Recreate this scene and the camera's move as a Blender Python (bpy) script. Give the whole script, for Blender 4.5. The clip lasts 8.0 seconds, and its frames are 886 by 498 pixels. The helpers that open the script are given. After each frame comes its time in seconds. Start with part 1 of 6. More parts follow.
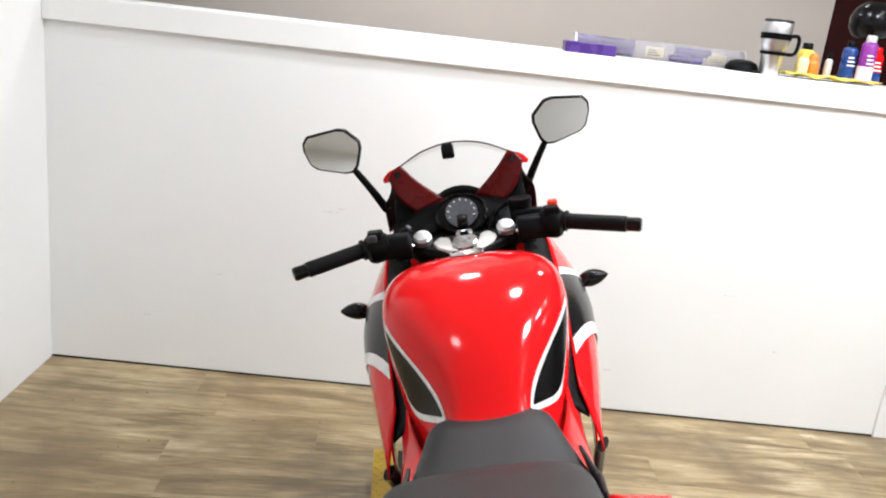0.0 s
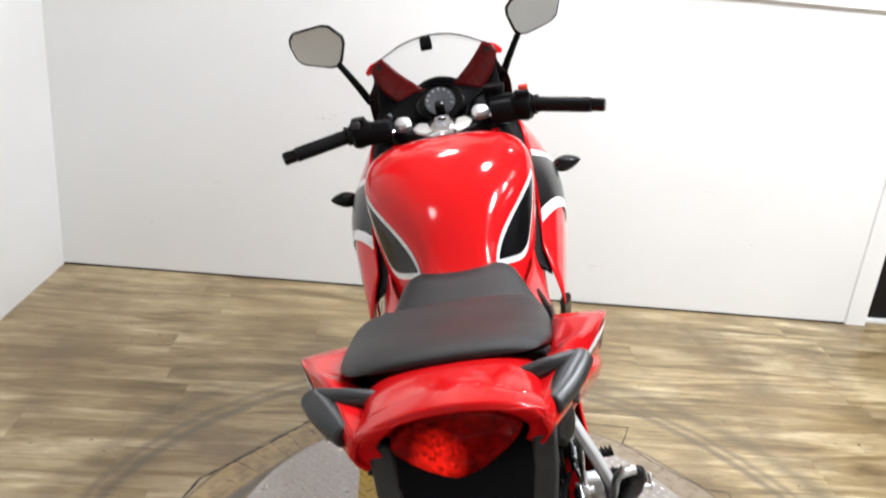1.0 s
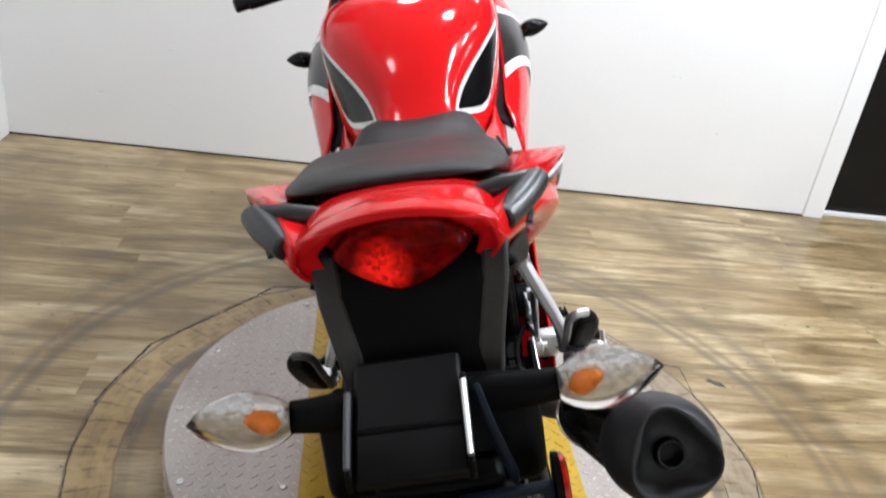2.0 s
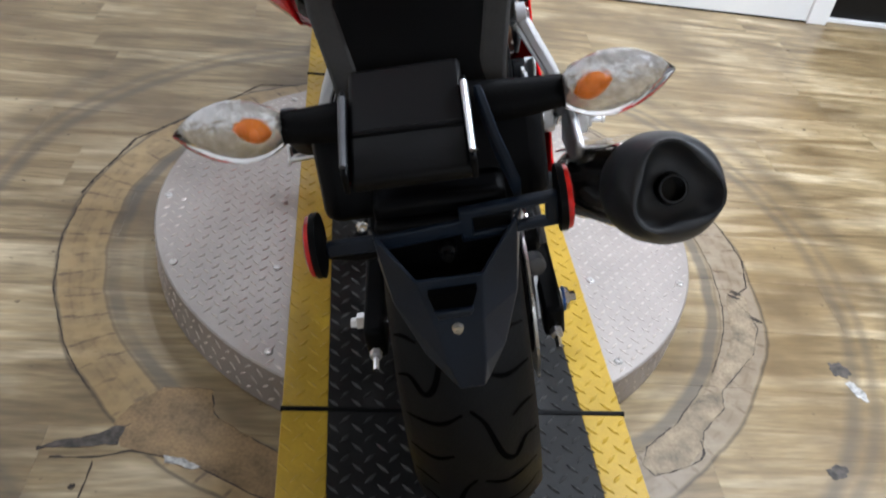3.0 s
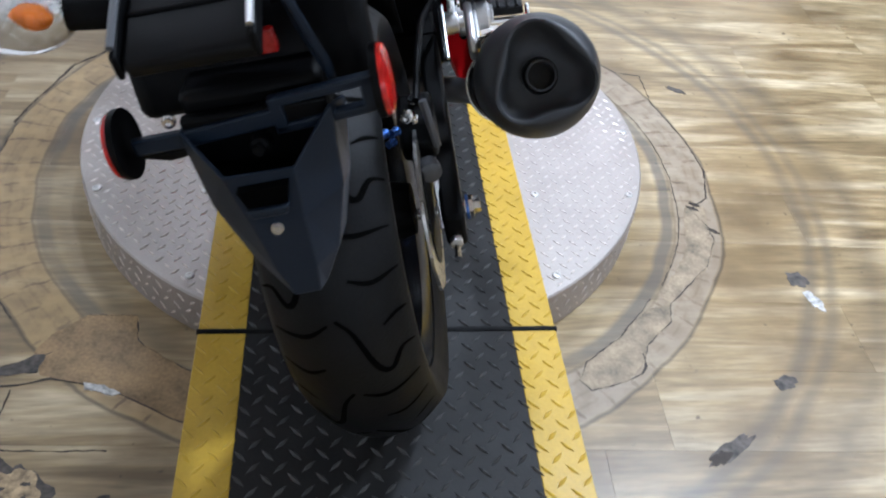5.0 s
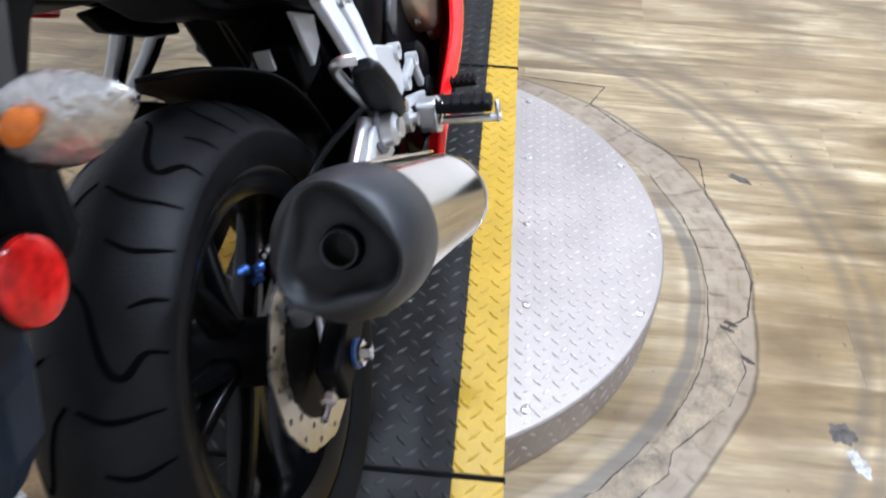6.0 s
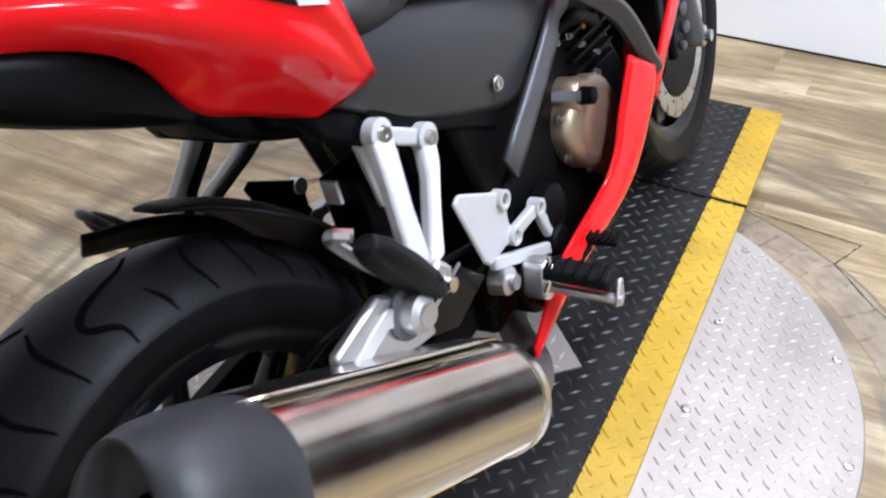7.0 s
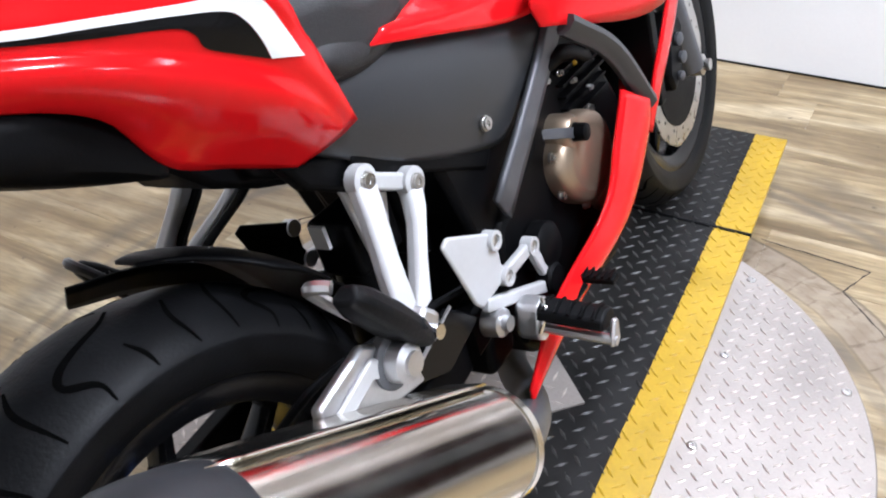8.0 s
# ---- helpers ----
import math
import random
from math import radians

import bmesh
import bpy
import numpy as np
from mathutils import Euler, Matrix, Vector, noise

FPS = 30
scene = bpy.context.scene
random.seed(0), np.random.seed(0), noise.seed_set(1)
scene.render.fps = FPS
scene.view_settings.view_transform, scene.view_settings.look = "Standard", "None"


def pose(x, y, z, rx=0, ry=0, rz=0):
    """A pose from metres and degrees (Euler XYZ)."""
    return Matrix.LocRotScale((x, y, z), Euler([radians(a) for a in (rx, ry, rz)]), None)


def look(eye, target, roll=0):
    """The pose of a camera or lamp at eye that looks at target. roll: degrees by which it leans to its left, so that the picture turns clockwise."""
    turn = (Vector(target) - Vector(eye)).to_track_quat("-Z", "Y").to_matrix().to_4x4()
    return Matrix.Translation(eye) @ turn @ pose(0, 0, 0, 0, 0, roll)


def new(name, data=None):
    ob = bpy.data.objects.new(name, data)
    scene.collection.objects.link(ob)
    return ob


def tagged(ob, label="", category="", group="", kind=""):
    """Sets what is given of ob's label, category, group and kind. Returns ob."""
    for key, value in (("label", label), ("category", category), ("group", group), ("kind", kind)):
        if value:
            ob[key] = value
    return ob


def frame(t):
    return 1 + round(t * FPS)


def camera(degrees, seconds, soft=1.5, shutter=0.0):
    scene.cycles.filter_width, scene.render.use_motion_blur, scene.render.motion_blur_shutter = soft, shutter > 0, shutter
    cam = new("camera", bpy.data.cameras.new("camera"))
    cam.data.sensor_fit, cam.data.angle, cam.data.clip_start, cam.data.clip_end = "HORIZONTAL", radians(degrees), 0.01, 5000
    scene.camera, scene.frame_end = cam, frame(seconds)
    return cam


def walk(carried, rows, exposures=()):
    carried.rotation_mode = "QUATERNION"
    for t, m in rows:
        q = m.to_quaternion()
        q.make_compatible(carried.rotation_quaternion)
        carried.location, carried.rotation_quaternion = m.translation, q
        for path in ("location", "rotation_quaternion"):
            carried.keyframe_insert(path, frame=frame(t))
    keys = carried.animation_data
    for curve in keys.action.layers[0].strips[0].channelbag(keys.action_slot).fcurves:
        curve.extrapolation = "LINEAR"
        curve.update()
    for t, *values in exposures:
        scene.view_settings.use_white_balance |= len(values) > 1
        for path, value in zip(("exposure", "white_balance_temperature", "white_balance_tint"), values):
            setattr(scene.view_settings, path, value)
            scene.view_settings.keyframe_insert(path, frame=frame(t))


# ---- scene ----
cam = camera(57.1, 8.0, 2.0, 0.3)

PATH = [
    (0, (-0.347, -1.322, 1.504), (-0.193, 0.593, 0.948), 6.6),
    (0.5, (-0.292, -1.473, 1.497), (-0.183, 0.438, 0.916), 5.4),
    (1, (-0.292, -1.499, 1.449), (-0.136, 0.36, 0.73), 5.4),
    (1.2, (-0.292, -1.497, 1.428), (-0.102, 0.327, 0.659), 6.4),
    (2.3, (-0.257, -1.496, 1.298), (0.019, 0.2, 0.275), 8.6),
    (2.5, (-0.259, -1.502, 1.268), (0.034, 0.133, 0.154), 9.1),
    (3, (-0.26, -1.529, 1.22), (0.048, 0.007, -0.023), 9.8),
    (3.5, (-0.249, -1.537, 1.187), (0.071, -0.106, -0.173), 10.1),
    (4, (-0.243, -1.534, 1.165), (0.102, -0.19, -0.276), 10.9),
    (4.2, (-0.243, -1.53, 1.158), (0.147, -0.202, -0.285), 11.4),
    (5.3, (0.03, -1.514, 1.196), (0.1, -0.04, -0.153), 2.0),
    (5.5, (0.103, -1.495, 1.209), (0.042, -0.015, -0.135), -1.1),
    (6, (0.235, -1.286, 1.181), (0.155, 0.192, -0.164), 2.6),
    (6.5, (0.335, -1.093, 1.169), (-0.192, 0.327, -0.137), -3.7),
    (7, (0.417, -0.966, 1.164), (-0.337, 0.401, -0.086), -1.6),
    (7.5, (0.45, -0.92, 1.181), (-0.362, 0.471, -0.005), -3.0),
    (8, (0.432, -0.934, 1.172), (-0.37, 0.451, -0.028), -3.4),
]
walk(cam, [(t, look(eye, target, roll)) for t, eye, target, roll in PATH], [(0, 0.28, 6300, 10), (1.2, 0.26, 6200, 10), (2.3, 0.16, 5950, 10), (4.2, 0.22, 5450, 10), (5.5, 0.40, 5350, 10), (6.5, 0.40, 5550, 14), (8, 0.42, 5750, 14)])

# ---- light ----
world = bpy.data.worlds.new("world")
scene.world = world
world.use_nodes = True
world.node_tree.nodes["Background"].inputs[0].default_value = (0.9, 0.92, 1.0, 1)
world.node_tree.nodes["Background"].inputs[1].default_value = 0.006


# ---- materials ----
def material(name, color, rough=0.5, metal=0.0, vary=0.12, scale=8.0, bump=0.0, fine=120.0, spec=0.5, coat=0.0, rough_vary=0.1, emit=None, glass=0.0, ior=1.45):
    """Principled surface whose colour and gloss vary at a coarse and a fine scale."""
    m = bpy.data.materials.new(name)
    m.use_nodes = True
    nt = m.node_tree
    n, l = nt.nodes, nt.links
    b = n["Principled BSDF"]
    tc = n.new("ShaderNodeTexCoord")
    big = n.new("ShaderNodeTexNoise")
    big.inputs["Scale"].default_value, big.inputs["Detail"].default_value = scale, 5
    small = n.new("ShaderNodeTexNoise")
    small.inputs["Scale"].default_value, small.inputs["Detail"].default_value = fine, 3
    l.new(tc.outputs["Object"], big.inputs["Vector"])
    l.new(tc.outputs["Object"], small.inputs["Vector"])
    mix = n.new("ShaderNodeMath")
    mix.operation = "MULTIPLY_ADD"
    mix.inputs[1].default_value = 0.4
    l.new(small.outputs["Fac"], mix.inputs[0])
    l.new(big.outputs["Fac"], mix.inputs[2])
    ramp = n.new("ShaderNodeValToRGB")
    ramp.color_ramp.elements[0].position, ramp.color_ramp.elements[1].position = 0.45, 0.95
    ramp.color_ramp.elements[0].color = (*[c * (1 - vary) for c in color], 1)
    ramp.color_ramp.elements[1].color = (*[min(1, c * (1 + vary)) for c in color], 1)
    l.new(mix.outputs[0], ramp.inputs[0])
    l.new(ramp.outputs[0], b.inputs["Base Color"])
    rr = n.new("ShaderNodeMapRange")
    rr.inputs["From Min"].default_value, rr.inputs["From Max"].default_value = 0.3, 0.8
    rr.inputs["To Min"].default_value, rr.inputs["To Max"].default_value = max(0.02, rough - rough_vary * rough), min(1, rough + rough_vary)
    l.new(big.outputs["Fac"], rr.inputs["Value"])
    l.new(rr.outputs[0], b.inputs["Roughness"])
    b.inputs["Metallic"].default_value = metal
    b.inputs["Specular IOR Level"].default_value = spec
    b.inputs["Coat Weight"].default_value = coat
    b.inputs["Coat Roughness"].default_value = 0.04
    b.inputs["Transmission Weight"].default_value = glass
    b.inputs["IOR"].default_value = ior
    if emit:
        b.inputs["Emission Color"].default_value, b.inputs["Emission Strength"].default_value = (*emit[0], 1), emit[1]
    if bump:
        bp = n.new("ShaderNodeBump")
        bp.inputs["Strength"].default_value, bp.inputs["Distance"].default_value = bump, 0.002
        l.new(small.outputs["Fac"], bp.inputs["Height"])
        l.new(bp.outputs[0], b.inputs["Normal"])
    return m


M_WALL = material("wall_paint", (0.80, 0.80, 0.79), 0.55, vary=0.03, scale=1.5, bump=0.06, fine=90)
M_TRIM = material("trim_paint", (0.82, 0.82, 0.81), 0.4, vary=0.03, scale=2)
M_BEIGE = material("beige_paint", (0.52, 0.465, 0.42), 0.7, vary=0.05, scale=1)
M_MAROON = material("maroon_paint", (0.028, 0.006, 0.006), 0.7, vary=0.2, spec=0.1)
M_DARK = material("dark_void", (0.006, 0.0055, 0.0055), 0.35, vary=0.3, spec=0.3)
M_CEIL = material("ceiling_paint", (0.75, 0.74, 0.72), 0.8, vary=0.03)
M_RED = material("red_paint", (0.64, 0.007, 0.009), 0.10, vary=0.03, scale=3, coat=0.10, rough_vary=0.03, spec=0.20)
# red darkened to carry the shade on the wings' rear faces
M_WING = material("shaded_red_plastic", (0.075, 0.002, 0.0025), 0.22, vary=0.15, spec=0.2)
M_BLACK = material("black_plastic", (0.0024, 0.0024, 0.0027), 0.46, vary=0.3, bump=0.15, fine=400, spec=0.10)
M_GREY = material("grey_plastic", (0.031, 0.032, 0.034), 0.35, vary=0.15, bump=0.1, fine=500, spec=0.48)
M_GLOSS = material("gloss_black", (0.004, 0.004, 0.0045), 0.15, vary=0.1, spec=0.25)
M_SEAT = material("seat_vinyl", (0.0170, 0.0160, 0.0158), 0.45, vary=0.18, scale=6, bump=0.35, fine=700, spec=0.42)
M_RUBBER = material("tyre_rubber", (0.0042, 0.0043, 0.0048), 0.48, vary=0.45, scale=14, bump=0.2, fine=260, spec=0.16)
M_FLAP = material("flap_plastic", (0.0088, 0.0150, 0.0275), 0.40, vary=0.2, bump=0.1, fine=400, spec=0.24)
M_STEEL = material("polished_steel", (0.72, 0.69, 0.63), 0.12, 1.0, vary=0.06, scale=10, rough_vary=0.12)
M_ALU = material("cast_aluminium", (0.66, 0.66, 0.67), 0.38, 1.0, vary=0.08, scale=12, bump=0.1, fine=300)
M_SATIN = material("silver_paint", (0.52, 0.52, 0.52), 0.35, 0.2, vary=0.06, scale=10)
M_BRONZE = material("bronze_cover", (0.42, 0.33, 0.24), 0.34, 0.85, vary=0.08, scale=14, bump=0.08, fine=300)
M_MUFFCAP = material("muffler_cap", (0.026, 0.027, 0.029), 0.42, 0.0, vary=0.15, scale=20, bump=0.08, fine=500, spec=0.32)
M_DISCSTEEL = material("brake_steel", (0.55, 0.54, 0.52), 0.28, 1.0, vary=0.1, scale=30)
M_WHITE = material("white_decal", (0.78, 0.78, 0.78), 0.25, vary=0.03, coat=0.5)
M_CHROME = material("chrome", (0.8, 0.8, 0.82), 0.1, 1.0, vary=0.04)
M_MIRROR = material("mirror_glass", (0.85, 0.86, 0.87), 0.03, 1.0, vary=0.01, rough_vary=0.01)
M_REFL = material("red_reflector", (0.46, 0.010, 0.007), 0.15, vary=0.3, scale=120)
M_AMBER = material("amber_bulb", (0.85, 0.22, 0.02), 0.25, vary=0.15, scale=60)
M_FACET = material("faceted_reflector", (0.92, 0.93, 0.95), 0.16, 0.75, vary=0.2, scale=120, bump=1.0, fine=150)
M_CLEAR = material("clear_lens", (0.95, 0.95, 0.96), 0.04, vary=0.02, glass=1.0, ior=1.18)
M_SPAR = material("grey_satin", (0.082, 0.084, 0.091), 0.38, 0.2, vary=0.15, scale=12)
M_SCREEN = material("clear_screen", (0.93, 0.94, 0.94), 0.02, vary=0.01, glass=1.0, ior=1.02, rough_vary=0.01)
M_PLATE = material("diamond_plate", (0.372, 0.334, 0.304), 0.46, 0.58, vary=0.16, scale=6, bump=0.14, fine=200)
M_MAT = material("black_tread", (0.0105, 0.0100, 0.0094), 0.50, 0.0, vary=0.5, scale=9, bump=0.2, fine=200, spec=0.26)
# lugs paler than their plates: polish wear, plus glints put into the colour
M_LUG = material("worn_glint_plate_lug", (0.53, 0.470, 0.430), 0.34, 0.70, vary=0.15, scale=30)
M_MATLUG = material("worn_glint_black_lug", (0.036, 0.0350, 0.0335), 0.36, 0.0, vary=0.5, scale=20, spec=0.6)
M_YELLOW = material("yellow_tread", (0.45, 0.285, 0.014), 0.42, 0.0, vary=0.16, scale=10, bump=0.2, fine=160)


def floor_material():
    """Worn wood-look vinyl: grain along the plank, tone by plank, tyre-scrub rings round the turntable."""
    m = bpy.data.materials.new("vinyl_plank")
    m.use_nodes = True
    nt = m.node_tree
    n, l = nt.nodes, nt.links
    b = n["Principled BSDF"]
    geo, info = n.new("ShaderNodeNewGeometry"), n.new("ShaderNodeObjectInfo")

    def math_node(op, a, c=None):
        k = n.new("ShaderNodeMath")
        k.operation = op
        for slot, v in ((0, a), (1, c)):
            if v is None:
                continue
            if isinstance(v, (int, float)):
                k.inputs[slot].default_value = v
            else:
                l.new(v, k.inputs[slot])
        return k.outputs[0]

    def mix_color(fac, a, c, kind="MIX"):
        k = n.new("ShaderNodeMix")
        k.data_type, k.blend_type = "RGBA", kind
        l.new(fac, k.inputs[0])
        for slot, v in ((6, a), (7, c)):
            if isinstance(v, tuple):
                k.inputs[slot].default_value = (*v, 1)
            else:
                l.new(v, k.inputs[slot])
        return k.outputs[2]

    off = n.new("ShaderNodeVectorMath")
    off.operation = "ADD"
    scale = n.new("ShaderNodeVectorMath")
    scale.operation = "MULTIPLY"
    scale.inputs[1].default_value = (1.0, 8.0, 1.0)
    l.new(geo.outputs["Position"], scale.inputs[0])
    l.new(scale.outputs[0], off.inputs[0])
    rnd = n.new("ShaderNodeCombineXYZ")
    l.new(math_node("MULTIPLY", info.outputs["Random"], 40.0), rnd.inputs[0])
    l.new(math_node("MULTIPLY", info.outputs["Random"], 91.0), rnd.inputs[2])
    l.new(rnd.outputs[0], off.inputs[1])
    grain = n.new("ShaderNodeTexNoise")
    grain.inputs["Scale"].default_value, grain.inputs["Detail"].default_value, grain.inputs["Distortion"].default_value = 1.7, 8, 1.1
    l.new(off.outputs[0], grain.inputs["Vector"])
    ramp = n.new("ShaderNodeValToRGB")
    e = ramp.color_ramp.elements
    e[0].position, e[0].color = 0.32, (0.150, 0.104, 0.050, 1)
    e[1].position, e[1].color = 0.67, (0.48, 0.390, 0.246, 1)
    k = e.new(0.5)
    k.color = (0.310, 0.232, 0.122, 1)
    l.new(grain.outputs["Fac"], ramp.inputs[0])
    tone = n.new("ShaderNodeMapRange")
    tone.inputs["To Min"].default_value, tone.inputs["To Max"].default_value = 0.92, 1.06
    l.new(info.outputs["Random"], tone.inputs["Value"])
    color = n.new("ShaderNodeVectorMath")
    color.operation = "SCALE"
    l.new(ramp.outputs[0], color.inputs[0])
    fine = n.new("ShaderNodeTexNoise")
    fine.inputs["Scale"].default_value, fine.inputs["Detail"].default_value = 14.0, 8
    l.new(off.outputs[0], fine.inputs["Vector"])
    fr = n.new("ShaderNodeMapRange")
    fr.inputs["From Min"].default_value, fr.inputs["From Max"].default_value = 0.3, 0.7
    fr.inputs["To Min"].default_value, fr.inputs["To Max"].default_value = 0.76, 1.28
    l.new(fine.outputs["Fac"], fr.inputs["Value"])
    l.new(math_node("MULTIPLY", tone.outputs[0], fr.outputs[0]), color.inputs["Scale"])
    # warm and greyish areas, wider than a plank
    hue = n.new("ShaderNodeTexNoise")
    hue.inputs["Scale"].default_value, hue.inputs["Detail"].default_value = 1.7, 4
    l.new(geo.outputs["Position"], hue.inputs["Vector"])
    hr = n.new("ShaderNodeMapRange")
    hr.inputs["From Min"].default_value, hr.inputs["From Max"].default_value, hr.inputs["To Max"].default_value = 0.42, 0.66, 0.50
    l.new(hue.outputs["Fac"], hr.inputs["Value"])
    warm = mix_color(hr.outputs[0], color.outputs[0], (0.235, 0.155, 0.066))
    speck = n.new("ShaderNodeTexNoise")
    speck.inputs["Scale"].default_value, speck.inputs["Detail"].default_value = 38, 2
    l.new(geo.outputs["Position"], speck.inputs["Vector"])
    sr = n.new("ShaderNodeMapRange")
    sr.inputs["From Min"].default_value, sr.inputs["From Max"].default_value, sr.inputs["To Max"].default_value = 0.70, 0.76, 0.75
    l.new(speck.outputs["Fac"], sr.inputs["Value"])
    warm = mix_color(sr.outputs[0], warm, (0.07, 0.048, 0.028))
    # grime
    dirt = n.new("ShaderNodeTexNoise")
    dirt.inputs["Scale"].default_value, dirt.inputs["Detail"].default_value = 3.2, 8
    l.new(geo.outputs["Position"], dirt.inputs["Vector"])
    dr = n.new("ShaderNodeMapRange")
    dr.inputs["From Min"].default_value, dr.inputs["From Max"].default_value = 0.47, 0.68
    dr.inputs["To Max"].default_value = 0.7
    l.new(dirt.outputs["Fac"], dr.inputs["Value"])
    out = mix_color(dr.outputs[0], warm, (0.120, 0.082, 0.042))
    # rings worn by the turning table and by tyres
    sep = n.new("ShaderNodeSeparateXYZ")
    l.new(geo.outputs["Position"], sep.inputs[0])
    rad = math_node("SQRT", math_node("ADD", math_node("POWER", sep.outputs[0], 2.0), math_node("POWER", sep.outputs[1], 2.0)))
    wob = n.new("ShaderNodeTexNoise")
    wob.inputs["Scale"].default_value, wob.inputs["Detail"].default_value = 4.0, 6
    l.new(geo.outputs["Position"], wob.inputs["Vector"])
    rad = math_node("ADD", rad, math_node("MULTIPLY", math_node("SUBTRACT", wob.outputs["Fac"], 0.5), 0.045))

    def ring(r0, r1, soft):
        up, down = n.new("ShaderNodeMapRange"), n.new("ShaderNodeMapRange")
        for q, a, c in ((up, r0 - soft, r0 + soft), (down, r1 + soft, r1 - soft)):
            q.inputs["From Min"].default_value, q.inputs["From Max"].default_value = a, c
            l.new(rad, q.inputs["Value"])
        return math_node("MULTIPLY", up.outputs[0], down.outputs[0])

    patch = n.new("ShaderNodeTexNoise")
    patch.inputs["Scale"].default_value, patch.inputs["Detail"].default_value = 2.3, 4
    l.new(geo.outputs["Position"], patch.inputs["Vector"])
    pr = n.new("ShaderNodeMapRange")
    pr.inputs["From Min"].default_value, pr.inputs["From Max"].default_value = 0.30, 0.52
    l.new(patch.outputs["Fac"], pr.inputs["Value"])
    scuff = n.new("ShaderNodeTexNoise")
    scuff.inputs["Scale"].default_value, scuff.inputs["Detail"].default_value = 26, 6
    l.new(geo.outputs["Position"], scuff.inputs["Vector"])
    sc = n.new("ShaderNodeMapRange")
    sc.inputs["From Min"].default_value, sc.inputs["From Max"].default_value = 0.40, 0.60
    l.new(scuff.outputs["Fac"], sc.inputs["Value"])
    flank = n.new("ShaderNodeMapRange")
    flank.inputs["From Min"].default_value, flank.inputs["From Max"].default_value = -0.15, 0.30
    l.new(sep.outputs[0], flank.inputs["Value"])
    band = mix_color(flank.outputs[0], (0.420, 0.290, 0.130), (0.270, 0.222, 0.165))
    out = mix_color(math_node("MULTIPLY", ring(0.722, 0.816, 0.005), 0.74), out, band)
    out = mix_color(math_node("MULTIPLY", math_node("MULTIPLY", ring(0.725, 0.81, 0.012), sc.outputs[0]), 0.42), out, (0.15, 0.105, 0.06))
    # scrape marks across and along the worn band
    turn = math_node("MULTIPLY", math_node("ARCTAN2", sep.outputs[1], sep.outputs[0]), 11.5)
    turn = math_node("ADD", turn, math_node("MULTIPLY", wob.outputs["Fac"], 1.6))
    cross = math_node("LESS_THAN", math_node("FRACT", turn, None), 0.10)
    out = mix_color(math_node("MULTIPLY", math_node("MULTIPLY", math_node("MULTIPLY", cross, ring(0.722, 0.814, 0.006)), sc.outputs[0]), 0.7), out, (0.11, 0.07, 0.04))
    for r in (0.742, 0.766, 0.788):
        out = mix_color(math_node("MULTIPLY", math_node("MULTIPLY", ring(r, r + 0.003, 0.003), sc.outputs[0]), 0.5), out, (0.12, 0.075, 0.04))
    out = mix_color(math_node("MULTIPLY", ring(0.8165, 0.8215, 0.0035), 0.85), out, (0.040, 0.030, 0.022))
    out = mix_color(math_node("MULTIPLY", ring(0.7185, 0.7220, 0.003), 0.6), out, (0.050, 0.040, 0.030))
    out = mix_color(math_node("MULTIPLY", math_node("MULTIPLY", ring(0.686, 0.716, 0.006), pr.outputs[0]), 0.72), out, (0.092, 0.084, 0.076))
    out = mix_color(math_node("MULTIPLY", ring(0.64, 0.675, 0.012), 0.25), out, (0.13, 0.10, 0.07))
    out = mix_color(math_node("MULTIPLY", math_node("MULTIPLY", ring(1.000, 1.030, 0.010), math_node("ADD", math_node("MULTIPLY", pr.outputs[0], 0.5), 0.35)), 0.75), out, (0.105, 0.086, 0.064))
    out = mix_color(math_node("MULTIPLY", math_node("MULTIPLY", ring(1.046, 1.070, 0.008), math_node("ADD", math_node("MULTIPLY", pr.outputs[0], 0.5), 0.3)), 0.65), out, (0.115, 0.094, 0.068))
    out = mix_color(math_node("MULTIPLY", math_node("MULTIPLY", ring(1.12, 1.17, 0.03), pr.outputs[0]), 0.55), out, (0.085, 0.066, 0.045))
    l.new(out, b.inputs["Base Color"])
    rough = n.new("ShaderNodeMapRange")
    rough.inputs["To Min"].default_value, rough.inputs["To Max"].default_value = 0.23, 0.42
    l.new(grain.outputs["Fac"], rough.inputs["Value"])
    l.new(rough.outputs[0], b.inputs["Roughness"])
    bp = n.new("ShaderNodeBump")
    bp.inputs["Strength"].default_value, bp.inputs["Distance"].default_value = 0.25, 0.002
    l.new(grain.outputs["Fac"], bp.inputs["Height"])
    l.new(bp.outputs[0], b.inputs["Normal"])
    return m


M_FLOOR = floor_material()


# ---- mesh helpers ----
def part(name, bm, mat, parent=None, label="", smooth=True, bevel=0.0, subsurf=0, solid=0.0, angle=40):
    """Links a bmesh as one mesh object, under a thing or under a part."""
    me = bpy.data.meshes.new(name)
    bmesh.ops.recalc_face_normals(bm, faces=bm.faces[:])
    bm.to_mesh(me)
    bm.free()
    me.materials.append(mat)
    ob = new(name, me)
    if parent is not None:
        ob.parent = parent
    if label:
        ob["label"] = label
    if smooth:
        me.shade_smooth()
    if solid:
        k = ob.modifiers.new("solid", "SOLIDIFY")
        k.thickness, k.offset = abs(solid), 0
    if bevel:
        k = ob.modifiers.new("bevel", "BEVEL")
        k.width, k.segments, k.limit_method, k.angle_limit = bevel, 2, "ANGLE", radians(35)
    if subsurf:
        k = ob.modifiers.new("subsurf", "SUBSURF")
        k.levels = k.render_levels = subsurf
    if smooth and not subsurf:
        me.set_sharp_from_angle(angle=radians(angle))
    return ob


